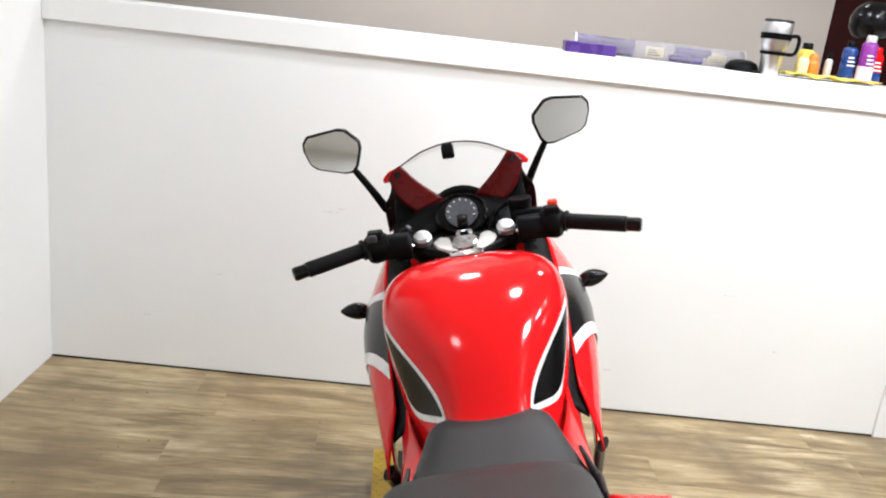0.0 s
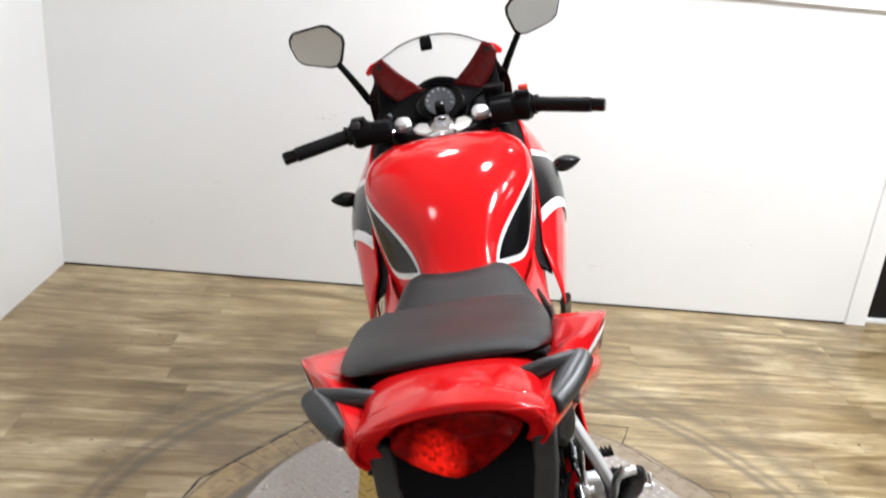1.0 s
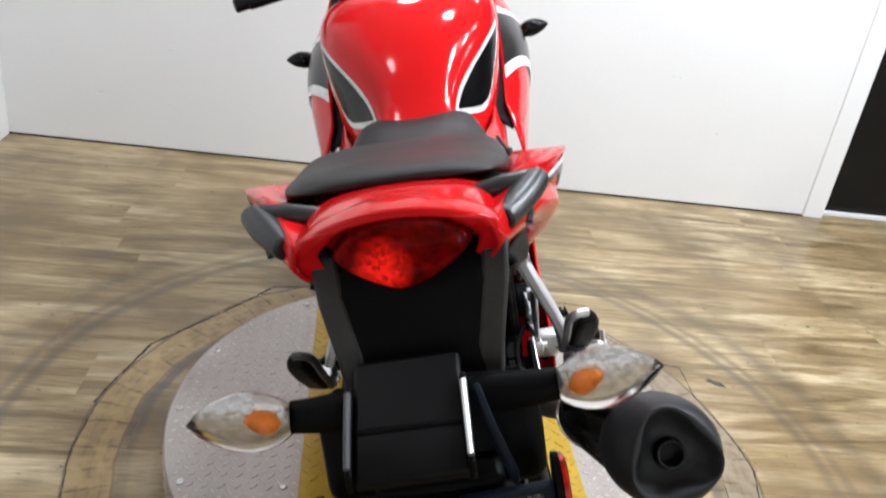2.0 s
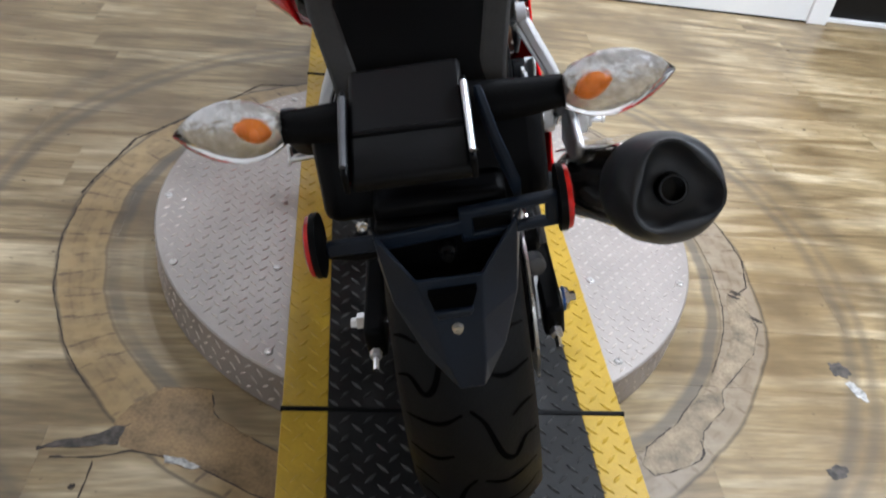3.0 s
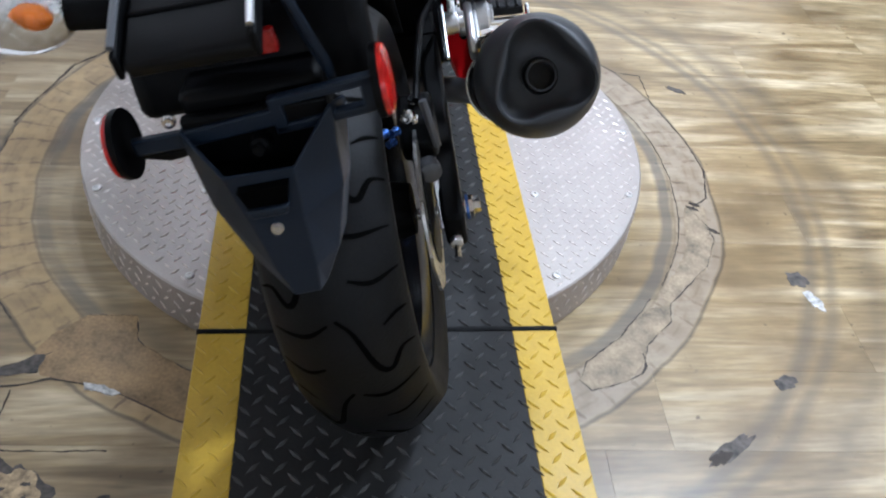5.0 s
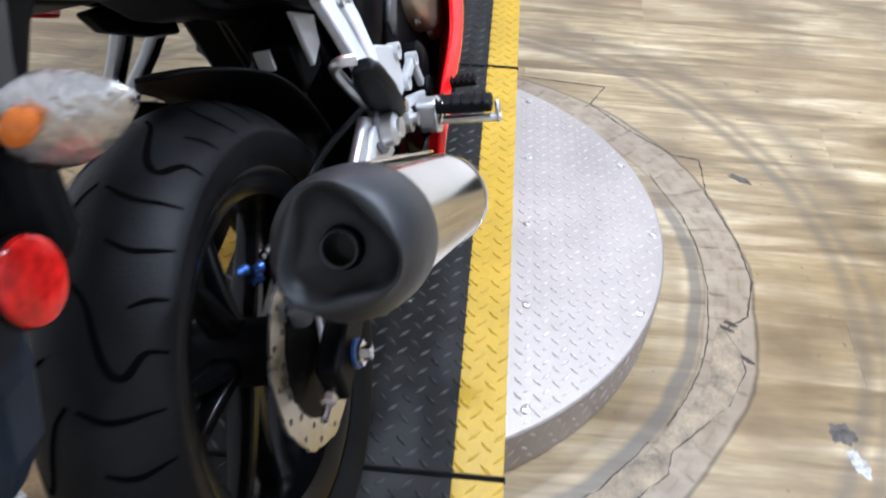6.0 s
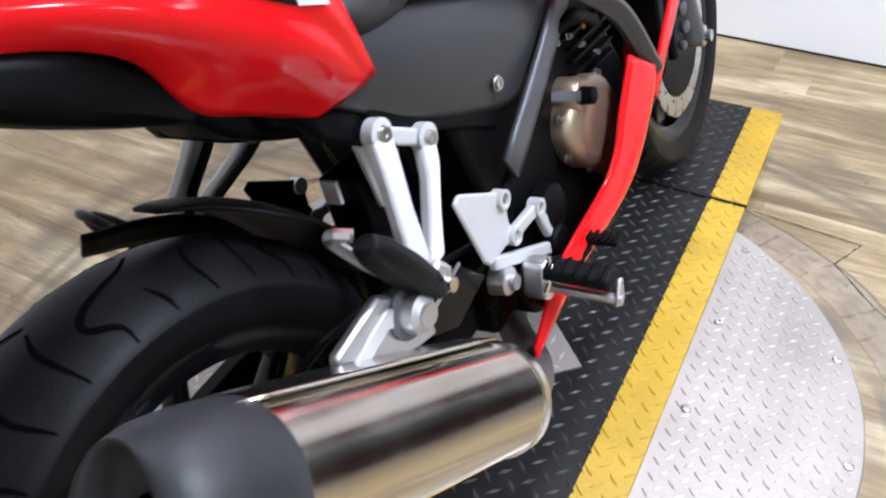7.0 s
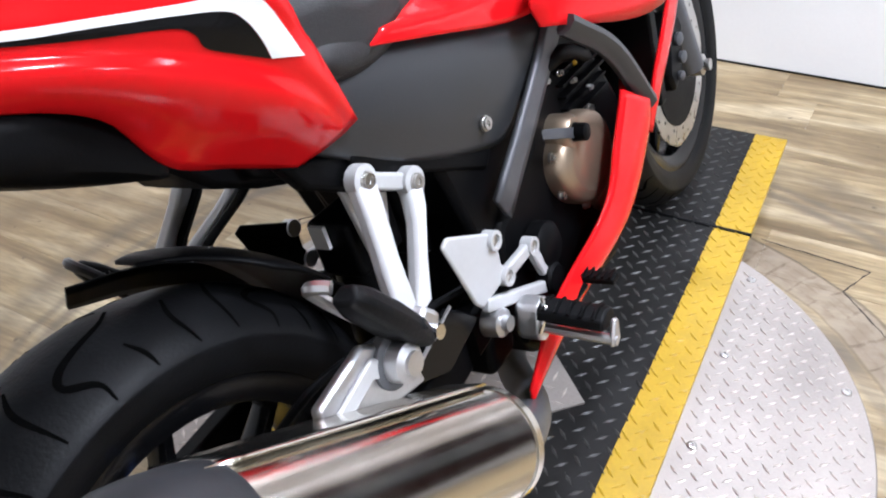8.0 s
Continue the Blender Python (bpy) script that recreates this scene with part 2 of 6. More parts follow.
def thing(name, label, category, m=None, group="", kind=""):
    ob = new(name)
    ob.empty_display_size = 0.1
    if m is not None:
        ob.matrix_world = m
    return tagged(ob, label, category, group, kind)


def box(x0, x1, y0, y1, z0, z1, bm=None):
    bm = bm or bmesh.new()
    v = [bm.verts.new((x, y, z)) for z in (z0, z1) for y in (y0, y1) for x in (x0, x1)]
    for f in ((0, 2, 3, 1), (4, 5, 7, 6), (0, 1, 5, 4), (1, 3, 7, 5), (3, 2, 6, 7), (2, 0, 4, 6)):
        bm.faces.new([v[k] for k in f])
    return bm


def loft(rings, closed=True, caps=True, bm=None):
    """Skins a list of rings that all have the same number of points."""
    bm = bm or bmesh.new()
    rows = [[bm.verts.new(p) for p in r] for r in rings]
    count = len(rows[0])
    for a, b in zip(rows, rows[1:]):
        for k in range(count if closed else count - 1):
            q = (k + 1) % count
            bm.faces.new((a[k], a[q], b[q], b[k]))
    if caps and closed:
        bm.faces.new(rows[0][::-1])
        bm.faces.new(rows[-1])
    return bm


def spline(pts, steps=6):
    """A smooth line through a few points."""
    P = [Vector(p) for p in pts]
    P = [P[0] * 2 - P[1]] + P + [P[-1] * 2 - P[-2]]
    out = []
    for k in range(1, len(P) - 2):
        a, b, c, d = P[k - 1:k + 3]
        for j in range(steps):
            t = j / steps
            out.append(0.5 * (2 * b + (c - a) * t + (2 * a - 5 * b + 4 * c - d) * t * t + (3 * b - a - 3 * c + d) * t ** 3))
    return out + [P[-2]]


def tube(pts, r, seg=10, steps=5, smooth_path=True, bm=None, flat=1.0):
    """A round bar along a smooth line; r may be one radius or one for each end."""
    line = spline(pts, steps) if smooth_path and len(pts) > 2 else [Vector(p) for p in pts]
    r0, r1 = r if isinstance(r, tuple) else (r, r)
    rings, ref = [], None
    for k, p in enumerate(line):
        d = (line[min(k + 1, len(line) - 1)] - line[max(k - 1, 0)]).normalized()
        ref = d.orthogonal().normalized() if ref is None else (ref - d * ref.dot(d)).normalized()
        s = d.cross(ref)
        rr = r0 + (r1 - r0) * k / (len(line) - 1)
        rings.append([p + (ref * math.cos(a) + s * math.sin(a) * flat) * rr for a in np.linspace(0, 2 * math.pi, seg, endpoint=False)])
    return loft(rings, bm=bm)


def lathe(profile, origin, axis, seg=40, close=False, bm=None):
    """Turns (along, radius) points round an axis."""
    axis, o = Vector(axis).normalized(), Vector(origin)
    a = axis.orthogonal().normalized()
    b = axis.cross(a)
    rings = [[o + axis * h + (a * math.cos(k) + b * math.sin(k)) * max(r, 1e-4) for k in np.linspace(0, 2 * math.pi, seg, endpoint=False)] for h, r in profile]
    if close:
        rings.append(rings[0])
    bm = loft(rings, caps=not close, bm=bm)
    if close:
        bmesh.ops.remove_doubles(bm, verts=bm.verts[:], dist=1e-5)
    return bm


def plate(outline, u0, u1, axis=0, bm=None):
    """A flat plate: the outline lies across the axis, from u0 to u1 along it."""
    def at(u, p):
        q = list(p)
        q.insert(axis, u)
        return q
    return loft([[at(u0, p) for p in outline], [at(u1, p) for p in outline]], bm=bm)


def sheet(lines, steps=5, rows=4, bm=None):
    """A smooth skin over a few lines of points, each drawn out and then joined across."""
    drawn = [spline(q, steps) for q in lines]
    cols = [spline([d[k] for d in drawn], rows) if len(drawn) > 2 else [drawn[0][k].lerp(drawn[1][k], j / rows) for j in range(rows + 1)] for k in range(len(drawn[0]))]
    return loft(cols, closed=False, bm=bm)


def flip(pts, s):
    return [(p[0] * s, p[1], p[2]) for p in pts]


def bolt_bm(p, axis, r=0.006, h=0.004, seg=6):
    return lathe([(0, r * 1.25), (h * 0.4, r * 1.25), (h * 0.45, r), (h, r), (h, r * 0.5), (h * 0.6, r * 0.45), (h * 0.6, 0.0005)], p, axis, seg=12)


# ---- room ----
WALL_TURN = -2.42
room = pose(0, 0, 0, 0, 0, WALL_TURN)
WALL_Y, CORNER_X, JAMB_X = 1.722, -1.70, 1.795


def put(ob, m=room, label="", category="", kind="structure"):
    ob.matrix_world = m
    return tagged(ob, label, category, "", kind)


floor = put(part("floor", box(-4.2, 7.2, -7.7, 4.2, -0.1, -0.006), M_DARK, smooth=False), label="worn wood-look vinyl plank floor in tan and brown", category="floor")
back_wall = put(part("wall_north", box(CORNER_X - 0.12, JAMB_X - 0.09, WALL_Y, WALL_Y + 0.32, 0, 1.322), M_WALL, smooth=False), label="white painted half-height partition wall with a ledge", category="wall")
ledge = part("ledge_trim", box(CORNER_X, JAMB_X - 0.002, WALL_Y - 0.020, WALL_Y + 0.34, 1.322, 1.414), M_TRIM, back_wall, bevel=0.004, smooth=False)
jamb = put(part("door_trim", box(JAMB_X - 0.088, JAMB_X, WALL_Y - 0.012, WALL_Y + 0.33, 0, 1.319), M_TRIM, bevel=0.003, smooth=False), label="white painted door casing at the end of the partition", category="door trim")
put(part("wall_west", box(CORNER_X - 0.15, CORNER_X, -7.5, WALL_Y - 0.001, 0, 2.9), M_WALL, smooth=False), label="tall plain white side wall", category="wall")
put(part("wall_far", box(-4.0, 1.86, 3.3, 3.42, 0, 2.9), M_BEIGE, smooth=False), label="beige painted wall behind the partition", category="wall")
put(part("wall_far_dark", box(1.86, 7.0, 3.302, 3.42, 0, 2.9), M_MAROON, smooth=False), label="dark maroon wall panel behind the partition", category="wall")
put(part("wall_west_back", box(-4.0, -3.9, WALL_Y, 3.3, 0, 2.9), M_BEIGE, smooth=False), label="beige side wall behind the partition", category="wall")
put(part("wall_east", box(6.9, 7.0, -7.5, 3.3, 0, 2.9), M_WALL, smooth=False), label="plain white side wall of the showroom", category="wall")
put(part("wall_south", box(-4.0, 7.0, -7.6, -7.5, 0, 2.9), M_WALL, smooth=False), label="plain white wall behind the viewer", category="wall")
put(part("ceiling", box(-4.2, 7.2, -7.7, 3.6, 2.9, 3.0), M_CEIL, smooth=False), label="plain pale ceiling with light panels", category="ceiling")
door = put(part("door_1", box(JAMB_X + 0.002, JAMB_X + 1.05, WALL_Y + 0.06, WALL_Y + 0.10, 0.012, 2.05), M_DARK, bevel=0.003, smooth=False), label="dark glossy door beside the partition", category="door")


# no gap is cut; a dark strip paints the shaded line at the floor
part("gap_shade_strip", box(CORNER_X + 0.001, JAMB_X - 0.09, WALL_Y - 0.003, WALL_Y + 0.01, 0.001, 0.007), M_DARK, back_wall, smooth=False)
part("threshold", box(JAMB_X + 0.004, JAMB_X + 1.05, WALL_Y + 0.03, WALL_Y + 0.058, 0.001, 0.014), M_TRIM, door, "pale threshold strip", smooth=False)
SCUFF = material("wall_scuff", (0.68, 0.67, 0.655), 0.7, vary=0.3, scale=60)
for x, z, w, h in ((-0.62, 0.72, 0.030, 0.004), (-0.58, 0.735, 0.012, 0.003), (-1.05, 0.42, 0.018, 0.003), (0.98, 0.55, 0.022, 0.003), (1.22, 0.33, 0.010, 0.006), (0.55, 0.18, 0.016, 0.003), (-1.32, 0.22, 0.012, 0.005)):
    part("scuff", box(x - w, x + w, WALL_Y - 0.0012, WALL_Y + 0.002, z - h / 2, z + h / 2), SCUFF, back_wall, smooth=False)


M_DIFFUSER = material("light_diffuser", (0.9, 0.9, 0.9), 0.5, emit=((1.0, 0.99, 0.97), 6.0))


def ceiling_light(x, y, r, power):
    m = room @ pose(x, y, 2.898)
    t = thing("ceiling_light", "round white ceiling downlight out of view, switched on", "ceiling light", m, "ceiling lights")
    part("frame", lathe([(-0.012, r), (-0.012, r + 0.025), (0.001, r + 0.03), (0.001, r)], (0, 0, 0), (0, 0, 1), seg=32, close=True), M_TRIM, t)
    part("diffuser", lathe([(-0.010, 0.001), (-0.010, r), (-0.006, r), (-0.006, 0.001)], (0, 0, 0), (0, 0, 1), seg=32), M_DIFFUSER, t)
    lamp = bpy.data.lights.new("downlight_lamp", "AREA")
    lamp.shape, lamp.size, lamp.energy, lamp.color = "DISK", 2 * r, power, (0.955, 0.978, 1.0)
    ob = new("downlight_lamp", lamp)
    ob.matrix_world = m @ pose(0, 0, -0.016)


# x -1.3 is added fill; the three rearmost are set to brighten the mirrors
for lx, ly, power in ((1.12, 0.10, 50), (1.65, 0.6, 12), (1.85, 1.1, 3), (2.0, -0.45, 38), (3.0, 0.9, 9), (0.10, 1.10, 28), (4.6, -0.2, 30), (-1.3, -0.1, 4), (4.6, -4.6, 40), (-0.6, -6.6, 26), (2.4, -6.6, 50), (-0.7, 2.75, 16), (1.0, 2.7, 5)):
    ceiling_light(lx, ly, 0.13, power)

# ---- turntable and display runway ----
def tread_mesh(name, inside, x0, x1, y0, y1, z, step, mat, parent, length=0.021, width=0.0062, height=0.0016):
    """Raised diamond lugs that point by turns to one side and the other."""
    verts, faces = [], []
    k, y = 0, y0 + step / 2
    while y < y1:
        j, x = 0, x0 + step / 2
        while x < x1:
            if (j + k) % 2 == 0 and inside(x, y):
                a = radians(45 if k % 2 else -45)
                c, s = math.cos(a), math.sin(a)
                n0 = len(verts)
                for px, py, pz in ((-0.5, 0, 0), (0, -0.5, 0), (0.5, 0, 0), (0, 0.5, 0), (-0.27, 0, 1), (0.27, 0, 1)):
                    lx, ly = px * length, py * width
                    verts.append((x + lx * c - ly * s, y + lx * s + ly * c, z + pz * height))
                faces += [tuple(n0 + q for q in f) for f in ((0, 1, 4), (1, 5, 4), (1, 2, 5), (2, 3, 5), (3, 4, 5), (3, 0, 4))]
            x += step
            j += 1
        y += step
        k += 1
    me = bpy.data.meshes.new(name)
    me.from_pydata(verts, [], faces)
    me.materials.append(mat)
    ob = new(name, me)
    ob.parent = parent
    ob["kind"] = "stuff"
    return ob


DISC_R, DISC_Z, DECK_Z, DECK_W, STRIP = 0.612, 0.100, 0.110, 0.305, 0.078
turntable = thing("turntable", "round silver diamond-plate motorcycle turntable on the floor", "turntable")
part("disc", lathe([(0.0, 0.0), (0.0, DISC_R - 0.004), (0.002, DISC_R), (DISC_Z - 0.003, DISC_R), (DISC_Z, DISC_R - 0.003), (DISC_Z, 0.0)], (0, 0, 0), (0, 0, 1), seg=128), M_PLATE, turntable)
tread_mesh("tread", lambda x, y: math.hypot(x, y) < DISC_R - 0.012 and abs(x) > DECK_W + 0.008, -DISC_R, DISC_R, -DISC_R, DISC_R, DISC_Z, 0.0160, M_LUG, turntable, 0.0225, 0.0062, 0.0014)


def rim_tread():
    """The same lugs bent round the edge band."""
    verts, faces = [], []
    n = 144
    for row in range(3):
        for k in range(n):
            a = 2 * math.pi * (k + 0.5 * (row % 2)) / n
            t = radians(45 if (k + row) % 2 else -45)
            n0 = len(verts)
            for px, py, pz in ((-0.5, 0, 0), (0, -0.5, 0), (0.5, 0, 0), (0, 0.5, 0), (-0.27, 0, 1), (0.27, 0, 1)):
                lx, ly = px * 0.022, py * 0.0065
                along, up = lx * math.cos(t) - ly * math.sin(t), lx * math.sin(t) + ly * math.cos(t)
                b, r = a + along / DISC_R, DISC_R + pz * 0.0018
                verts.append((r * math.cos(b), r * math.sin(b), 0.022 + row * 0.028 + up))
            faces += [tuple(n0 + q for q in f) for f in ((0, 1, 4), (1, 5, 4), (1, 2, 5), (2, 3, 5), (3, 4, 5), (3, 0, 4))]
    me = bpy.data.meshes.new("rim_tread")
    me.from_pydata(verts, [], faces)
    me.materials.append(M_LUG)
    ob = new("rim_tread", me)
    ob.parent = turntable
    ob["kind"] = "stuff"


rim_tread()
for sx in (-1, 1):
    for bx, by in ((0.337, -0.47), (0.337, -0.232), (0.337, 0.0), (0.337, 0.232), (0.337, 0.47), (0.544, -0.229), (0.59, 0.0), (0.544, 0.229)):
        part("bolt", lathe([(0, 0.0085), (0.002, 0.0085), (0.0032, 0.007), (0.0032, 0.0035), (0.0015, 0.003), (0.0015, 0.0005)], (bx * sx, by, DISC_Z), (0, 0, 1), seg=12), M_DISCSTEEL, turntable)

runway = thing("display_runway", "long black tread-plate runway with yellow edge strips across the turntable", "runway")
for name, y0, y1 in (("rear_section", -1.14, -0.614), ("middle_section", -0.606, 0.606), ("front_section", 0.614, 1.063)):
    z0 = DISC_Z + 0.0008 if name == "middle_section" else DECK_Z - 0.014
    sec = part(name, box(-DECK_W + STRIP, DECK_W - STRIP, y0, y1, z0, DECK_Z), M_MAT, runway, "black tread-plate deck", smooth=False)
    if name != "middle_section":
        part("support_frame", box(-DECK_W + 0.07, DECK_W - 0.07, y0 + 0.03, y1 - 0.03, 0.0, z0 - 0.0006), M_MAT, sec, smooth=False)
    for sx in (-1, 1):
        xa, xb = sorted((sx * (DECK_W - STRIP), sx * DECK_W))
        strip = part("edge_strip", box(xa, xb, y0, y1, z0, DECK_Z + 0.0004), M_YELLOW, sec, "worn yellow edge strip", smooth=False, bevel=0.0015)
        tread_mesh("strip_tread", lambda x, y: xa + 0.004 < x < xb - 0.004, xa, xb, y0, y1, DECK_Z + 0.0004, 0.0200, M_YELLOW, sec, 0.0285, 0.0072, 0.0022)
    tread_mesh("deck_tread", lambda x, y: True, -DECK_W + STRIP, DECK_W - STRIP, y0, y1, DECK_Z, 0.0200, M_MATLUG, sec, 0.0285, 0.0074, 0.0028)
for y in (-0.61, 0.61):
    part("hinge_bar", tube([(-DECK_W - 0.002, y, DECK_Z - 0.001), (DECK_W + 0.002, y, DECK_Z - 0.001)], 0.0055, 8), M_BLACK, runway, "black steel hinge rod between deck sections")
cover = thing("cover_plate", "small square silver diamond plate lying on the black deck", "cover plate", pose(0.0, 0.0, DECK_Z + 0.002, 0, 0, 45))
part("plate", box(-0.108, 0.108, -0.108, 0.108, 0.0, 0.004), M_PLATE, cover, smooth=False)
tread_mesh("tread", lambda x, y: True, -0.105, 0.105, -0.105, 0.105, 0.004, 0.0200, M_LUG, cover, 0.027)

# ---- motorcycle: u to its right, v forward from the rear axle, w up; it leans on its side stand ----
bike = thing("motorcycle", "red and black sport motorcycle leaning on its side stand", "motorcycle", pose(0.035, -0.66, 0.1155, 0, -14.8, -2.4))


def P(name, bm, mat, parent=bike, label="", **kw):
    return part(name, bm, mat, parent, label, **kw)


def tyre(parent, center, R, half, crown_drop, bead, name="tyre"):
    """A round-crowned tyre; near-black strips laid on it stand for the shade in its curved grooves."""
    o = Vector(center)
    outer = []
    for k in range(17):
        s = -1 + k / 8
        outer.append((s * half, R - crown_drop * abs(s) ** 2.2))
    side = [(half * 1.004, R - crown_drop - 0.002), (half * 1.004, R - crown_drop - 0.005), (half * 0.992, R - crown_drop - 0.008), (half * 0.975, R - crown_drop - 0.018), (half * 0.93, bead + 0.016), (half * 0.915, bead + 0.013), (half * 0.89, bead + 0.010), (half * 0.82, bead)]
    profile = [(-a, b) for a, b in side[::-1]] + outer + side + [(half * 0.72, bead + 0.006), (half * 0.72, R - 0.05), (-half * 0.72, R - 0.05), (-half * 0.72, bead + 0.006)]
    ob = P(name, lathe(profile, o, (1, 0, 0), seg=96, close=True), M_RUBBER, parent, angle=50)
    verts, faces = [], []

    def strip(points, wide):
        n0 = len(verts)
        for k, (s, a) in enumerate(points):
            r = R - crown_drop * abs(s) ** 2.2 + 0.0005
            s1, a1 = points[min(k + 1, len(points) - 1)]
            s0, a0 = points[max(k - 1, 0)]
            du, da = (s1 - s0) * half, (a1 - a0) * R
            q = math.hypot(du, da)
            taper = wide * (0.35 + 0.65 * math.sin(math.pi * min(0.97, max(0.12, k / (len(points) - 1)))))
            for g in (-1, 1):
                uu, aa = s * half - g * da / q * taper, a + g * du / q * taper / R
                rr = R - crown_drop * abs(uu / half) ** 2.2 + 0.0006
                verts.append((o.x + uu, o.y + rr * math.cos(aa), o.z + rr * math.sin(aa)))
            if k:
                faces.append((n0 + 2 * k - 2, n0 + 2 * k - 1, n0 + 2 * k + 1, n0 + 2 * k))

    count = 9
    step = 2 * math.pi / count
    for k in range(count):
        for g in (-1, 1):
            h = step * (k + (0 if g > 0 else 0.5))
            # the long wave across, its branch, and the short cuts between
            wave = spline([(g * 0.02, h, 0), (g * 0.22, h + 0.10 * step, 0), (g * 0.42, h + 0.34 * step, 0), (g * 0.60, h + 0.40 * step, 0), (g * 0.78, h + 0.30 * step, 0), (g * 0.96, h + 0.30 * step, 0)], 5)
            strip([(q.x, q.y) for q in wave], 0.0036)
            cut = spline([(g * 0.10, h + 0.52 * step, 0), (g * 0.45, h + 0.58 * step, 0), (g * 0.92, h + 0.56 * step, 0)], 6)
            strip([(q.x, q.y) for q in cut], 0.0030)
            cut = spline([(g * 0.30, h + 0.80 * step, 0), (g * 0.60, h + 0.84 * step, 0), (g * 0.94, h + 0.80 * step, 0)], 6)
            strip([(q.x, q.y) for q in cut], 0.0030)
            cut = spline([(g * 0.62, h + 0.10 * step, 0), (g * 0.80, h + 0.06 * step, 0), (g * 0.95, h + 0.05 * step, 0)], 4)
            strip([(q.x, q.y) for q in cut], 0.0026)
    me = bpy.data.meshes.new("tread_groove_shade")
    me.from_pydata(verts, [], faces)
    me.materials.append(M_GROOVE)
    g = new("tread_groove_shade", me)
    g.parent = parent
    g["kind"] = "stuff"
    return ob


# near-black that paints the shade inside grooves and recesses
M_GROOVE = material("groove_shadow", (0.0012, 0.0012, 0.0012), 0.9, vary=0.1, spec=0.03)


def wheel(name, center, R, half, crown, bead, hub_half, label):
    o = Vector(center)
    h, b = half * 0.8, bead
    rim = P(name, lathe([(-h, b - 0.004), (-h, b + 0.007), (-h + 0.007, b + 0.007), (-h + 0.014, b - 0.018), (0, b - 0.03), (h - 0.014, b - 0.018), (h - 0.007, b + 0.007), (h, b + 0.007), (h, b - 0.004), (h - 0.012, b - 0.032), (0, b - 0.04), (-h + 0.012, b - 0.032)], o, (1, 0, 0), seg=80, close=True), M_GLOSS, bike, label)
    tyre(rim, center, R, half, crown, bead)
    P("hub", lathe([(-hub_half, 0.02), (-hub_half, 0.036), (-hub_half * 0.6, 0.042), (hub_half * 0.6, 0.042), (hub_half, 0.036), (hub_half, 0.02)], o, (1, 0, 0), seg=32), M_BLACK, rim)
    for k in range(5):
        for g in (-1, 1):
            a0, a1 = 2 * math.pi * k / 5 + g * 0.10 + 0.3, 2 * math.pi * k / 5 + g * 0.24 + 0.3
            rings = []
            for t in np.linspace(0, 1, 5):
                a, r = a0 + (a1 - a0) * t, 0.036 + (b - 0.034 - 0.036) * t
                d, s = Vector((0, math.cos(a), math.sin(a))), Vector((0, -math.sin(a), math.cos(a)))
                wide, deep = 0.010 - 0.002 * t, 0.022 - 0.008 * t
                c = o + d * r
                rings.append([c + s * wide * q + Vector((deep * e, 0, 0)) for q, e in ((-1, -0.7), (-0.6, -1), (0.6, -1), (1, -0.7), (1, 0.7), (0.6, 1), (-0.6, 1), (-1, 0.7))])
            P("spoke", loft(rings), M_GLOSS, rim)
    return rim


def brake_disc(parent, center, r1, r0, name="brake_disc"):
    """Scalloped rotor with drilled holes, made of sectors so that the holes go through."""
    o = Vector(center)
    bm = bmesh.new()
    n, t = 30, 0.002
    for k in range(n):
        a = 2 * math.pi * k / n
        da = math.pi / n
        rm, hr = (r0 + r1) / 2 + (0.010 if k % 2 else -0.009), 0.0042
        ring_in = [(rm + hr * math.sin(q), a + hr * math.cos(q) / rm) for q in np.linspace(0, 2 * math.pi, 8, endpoint=False)]
        ro = r1 + 0.002 * math.cos(a * 10)
        ring_out = [(rm, a + da), (ro, a + da), (ro, a), (ro, a - da), (rm, a - da), (r0, a - da), (r0 , a), (r0, a + da)]
        sides = []
        for u in (-t, t):
            sides.append([[bm.verts.new((o.x + u, o.y + r * math.cos(b), o.z + r * math.sin(b))) for r, b in q] for q in (ring_in, ring_out)])
        for (i0, o0), (i1, o1) in (sides,):
            for q in range(8):
                z = (q + 1) % 8
                bm.faces.new((i0[q], i0[z], o0[z], o0[q]))
                bm.faces.new((i1[q], o1[q], o1[z], i1[z]))
                bm.faces.new((i0[q], i1[q], i1[z], i0[z]))
                bm.faces.new((o0[q], o0[z], o1[z], o1[q]))
    bmesh.ops.remove_doubles(bm, verts=bm.verts[:], dist=1e-5)
    ob = P(name, bm, M_DISCSTEEL, parent, "drilled steel brake disc", smooth=False)
    P("carrier", lathe([(-0.004, 0.03), (-0.004, r0 + 0.004), (0.004, r0 + 0.004), (0.004, 0.03)], o, (1, 0, 0), seg=24), M_BLACK, parent)
    return ob


RA, FA = (0, 0, 0.305), (0.012, 1.37, 0.298)
rear_wheel = wheel("rear_wheel", RA, 0.305, 0.080, 0.042, 0.222, 0.075, "black cast rear wheel")
front_wheel = wheel("front_wheel", FA, 0.298, 0.060, 0.034, 0.222, 0.055, "black cast front wheel")
brake_disc(rear_wheel, (0.098, RA[1], RA[2]), 0.118, 0.078)
brake_disc(front_wheel, (0.064, FA[1], FA[2]), 0.168, 0.122)
P("sprocket", lathe([(-0.004, 0.04), (-0.004, 0.088), (0.004, 0.088), (0.004, 0.04)], (-0.085, RA[1], RA[2]), (1, 0, 0), seg=40), M_DISCSTEEL, rear_wheel)

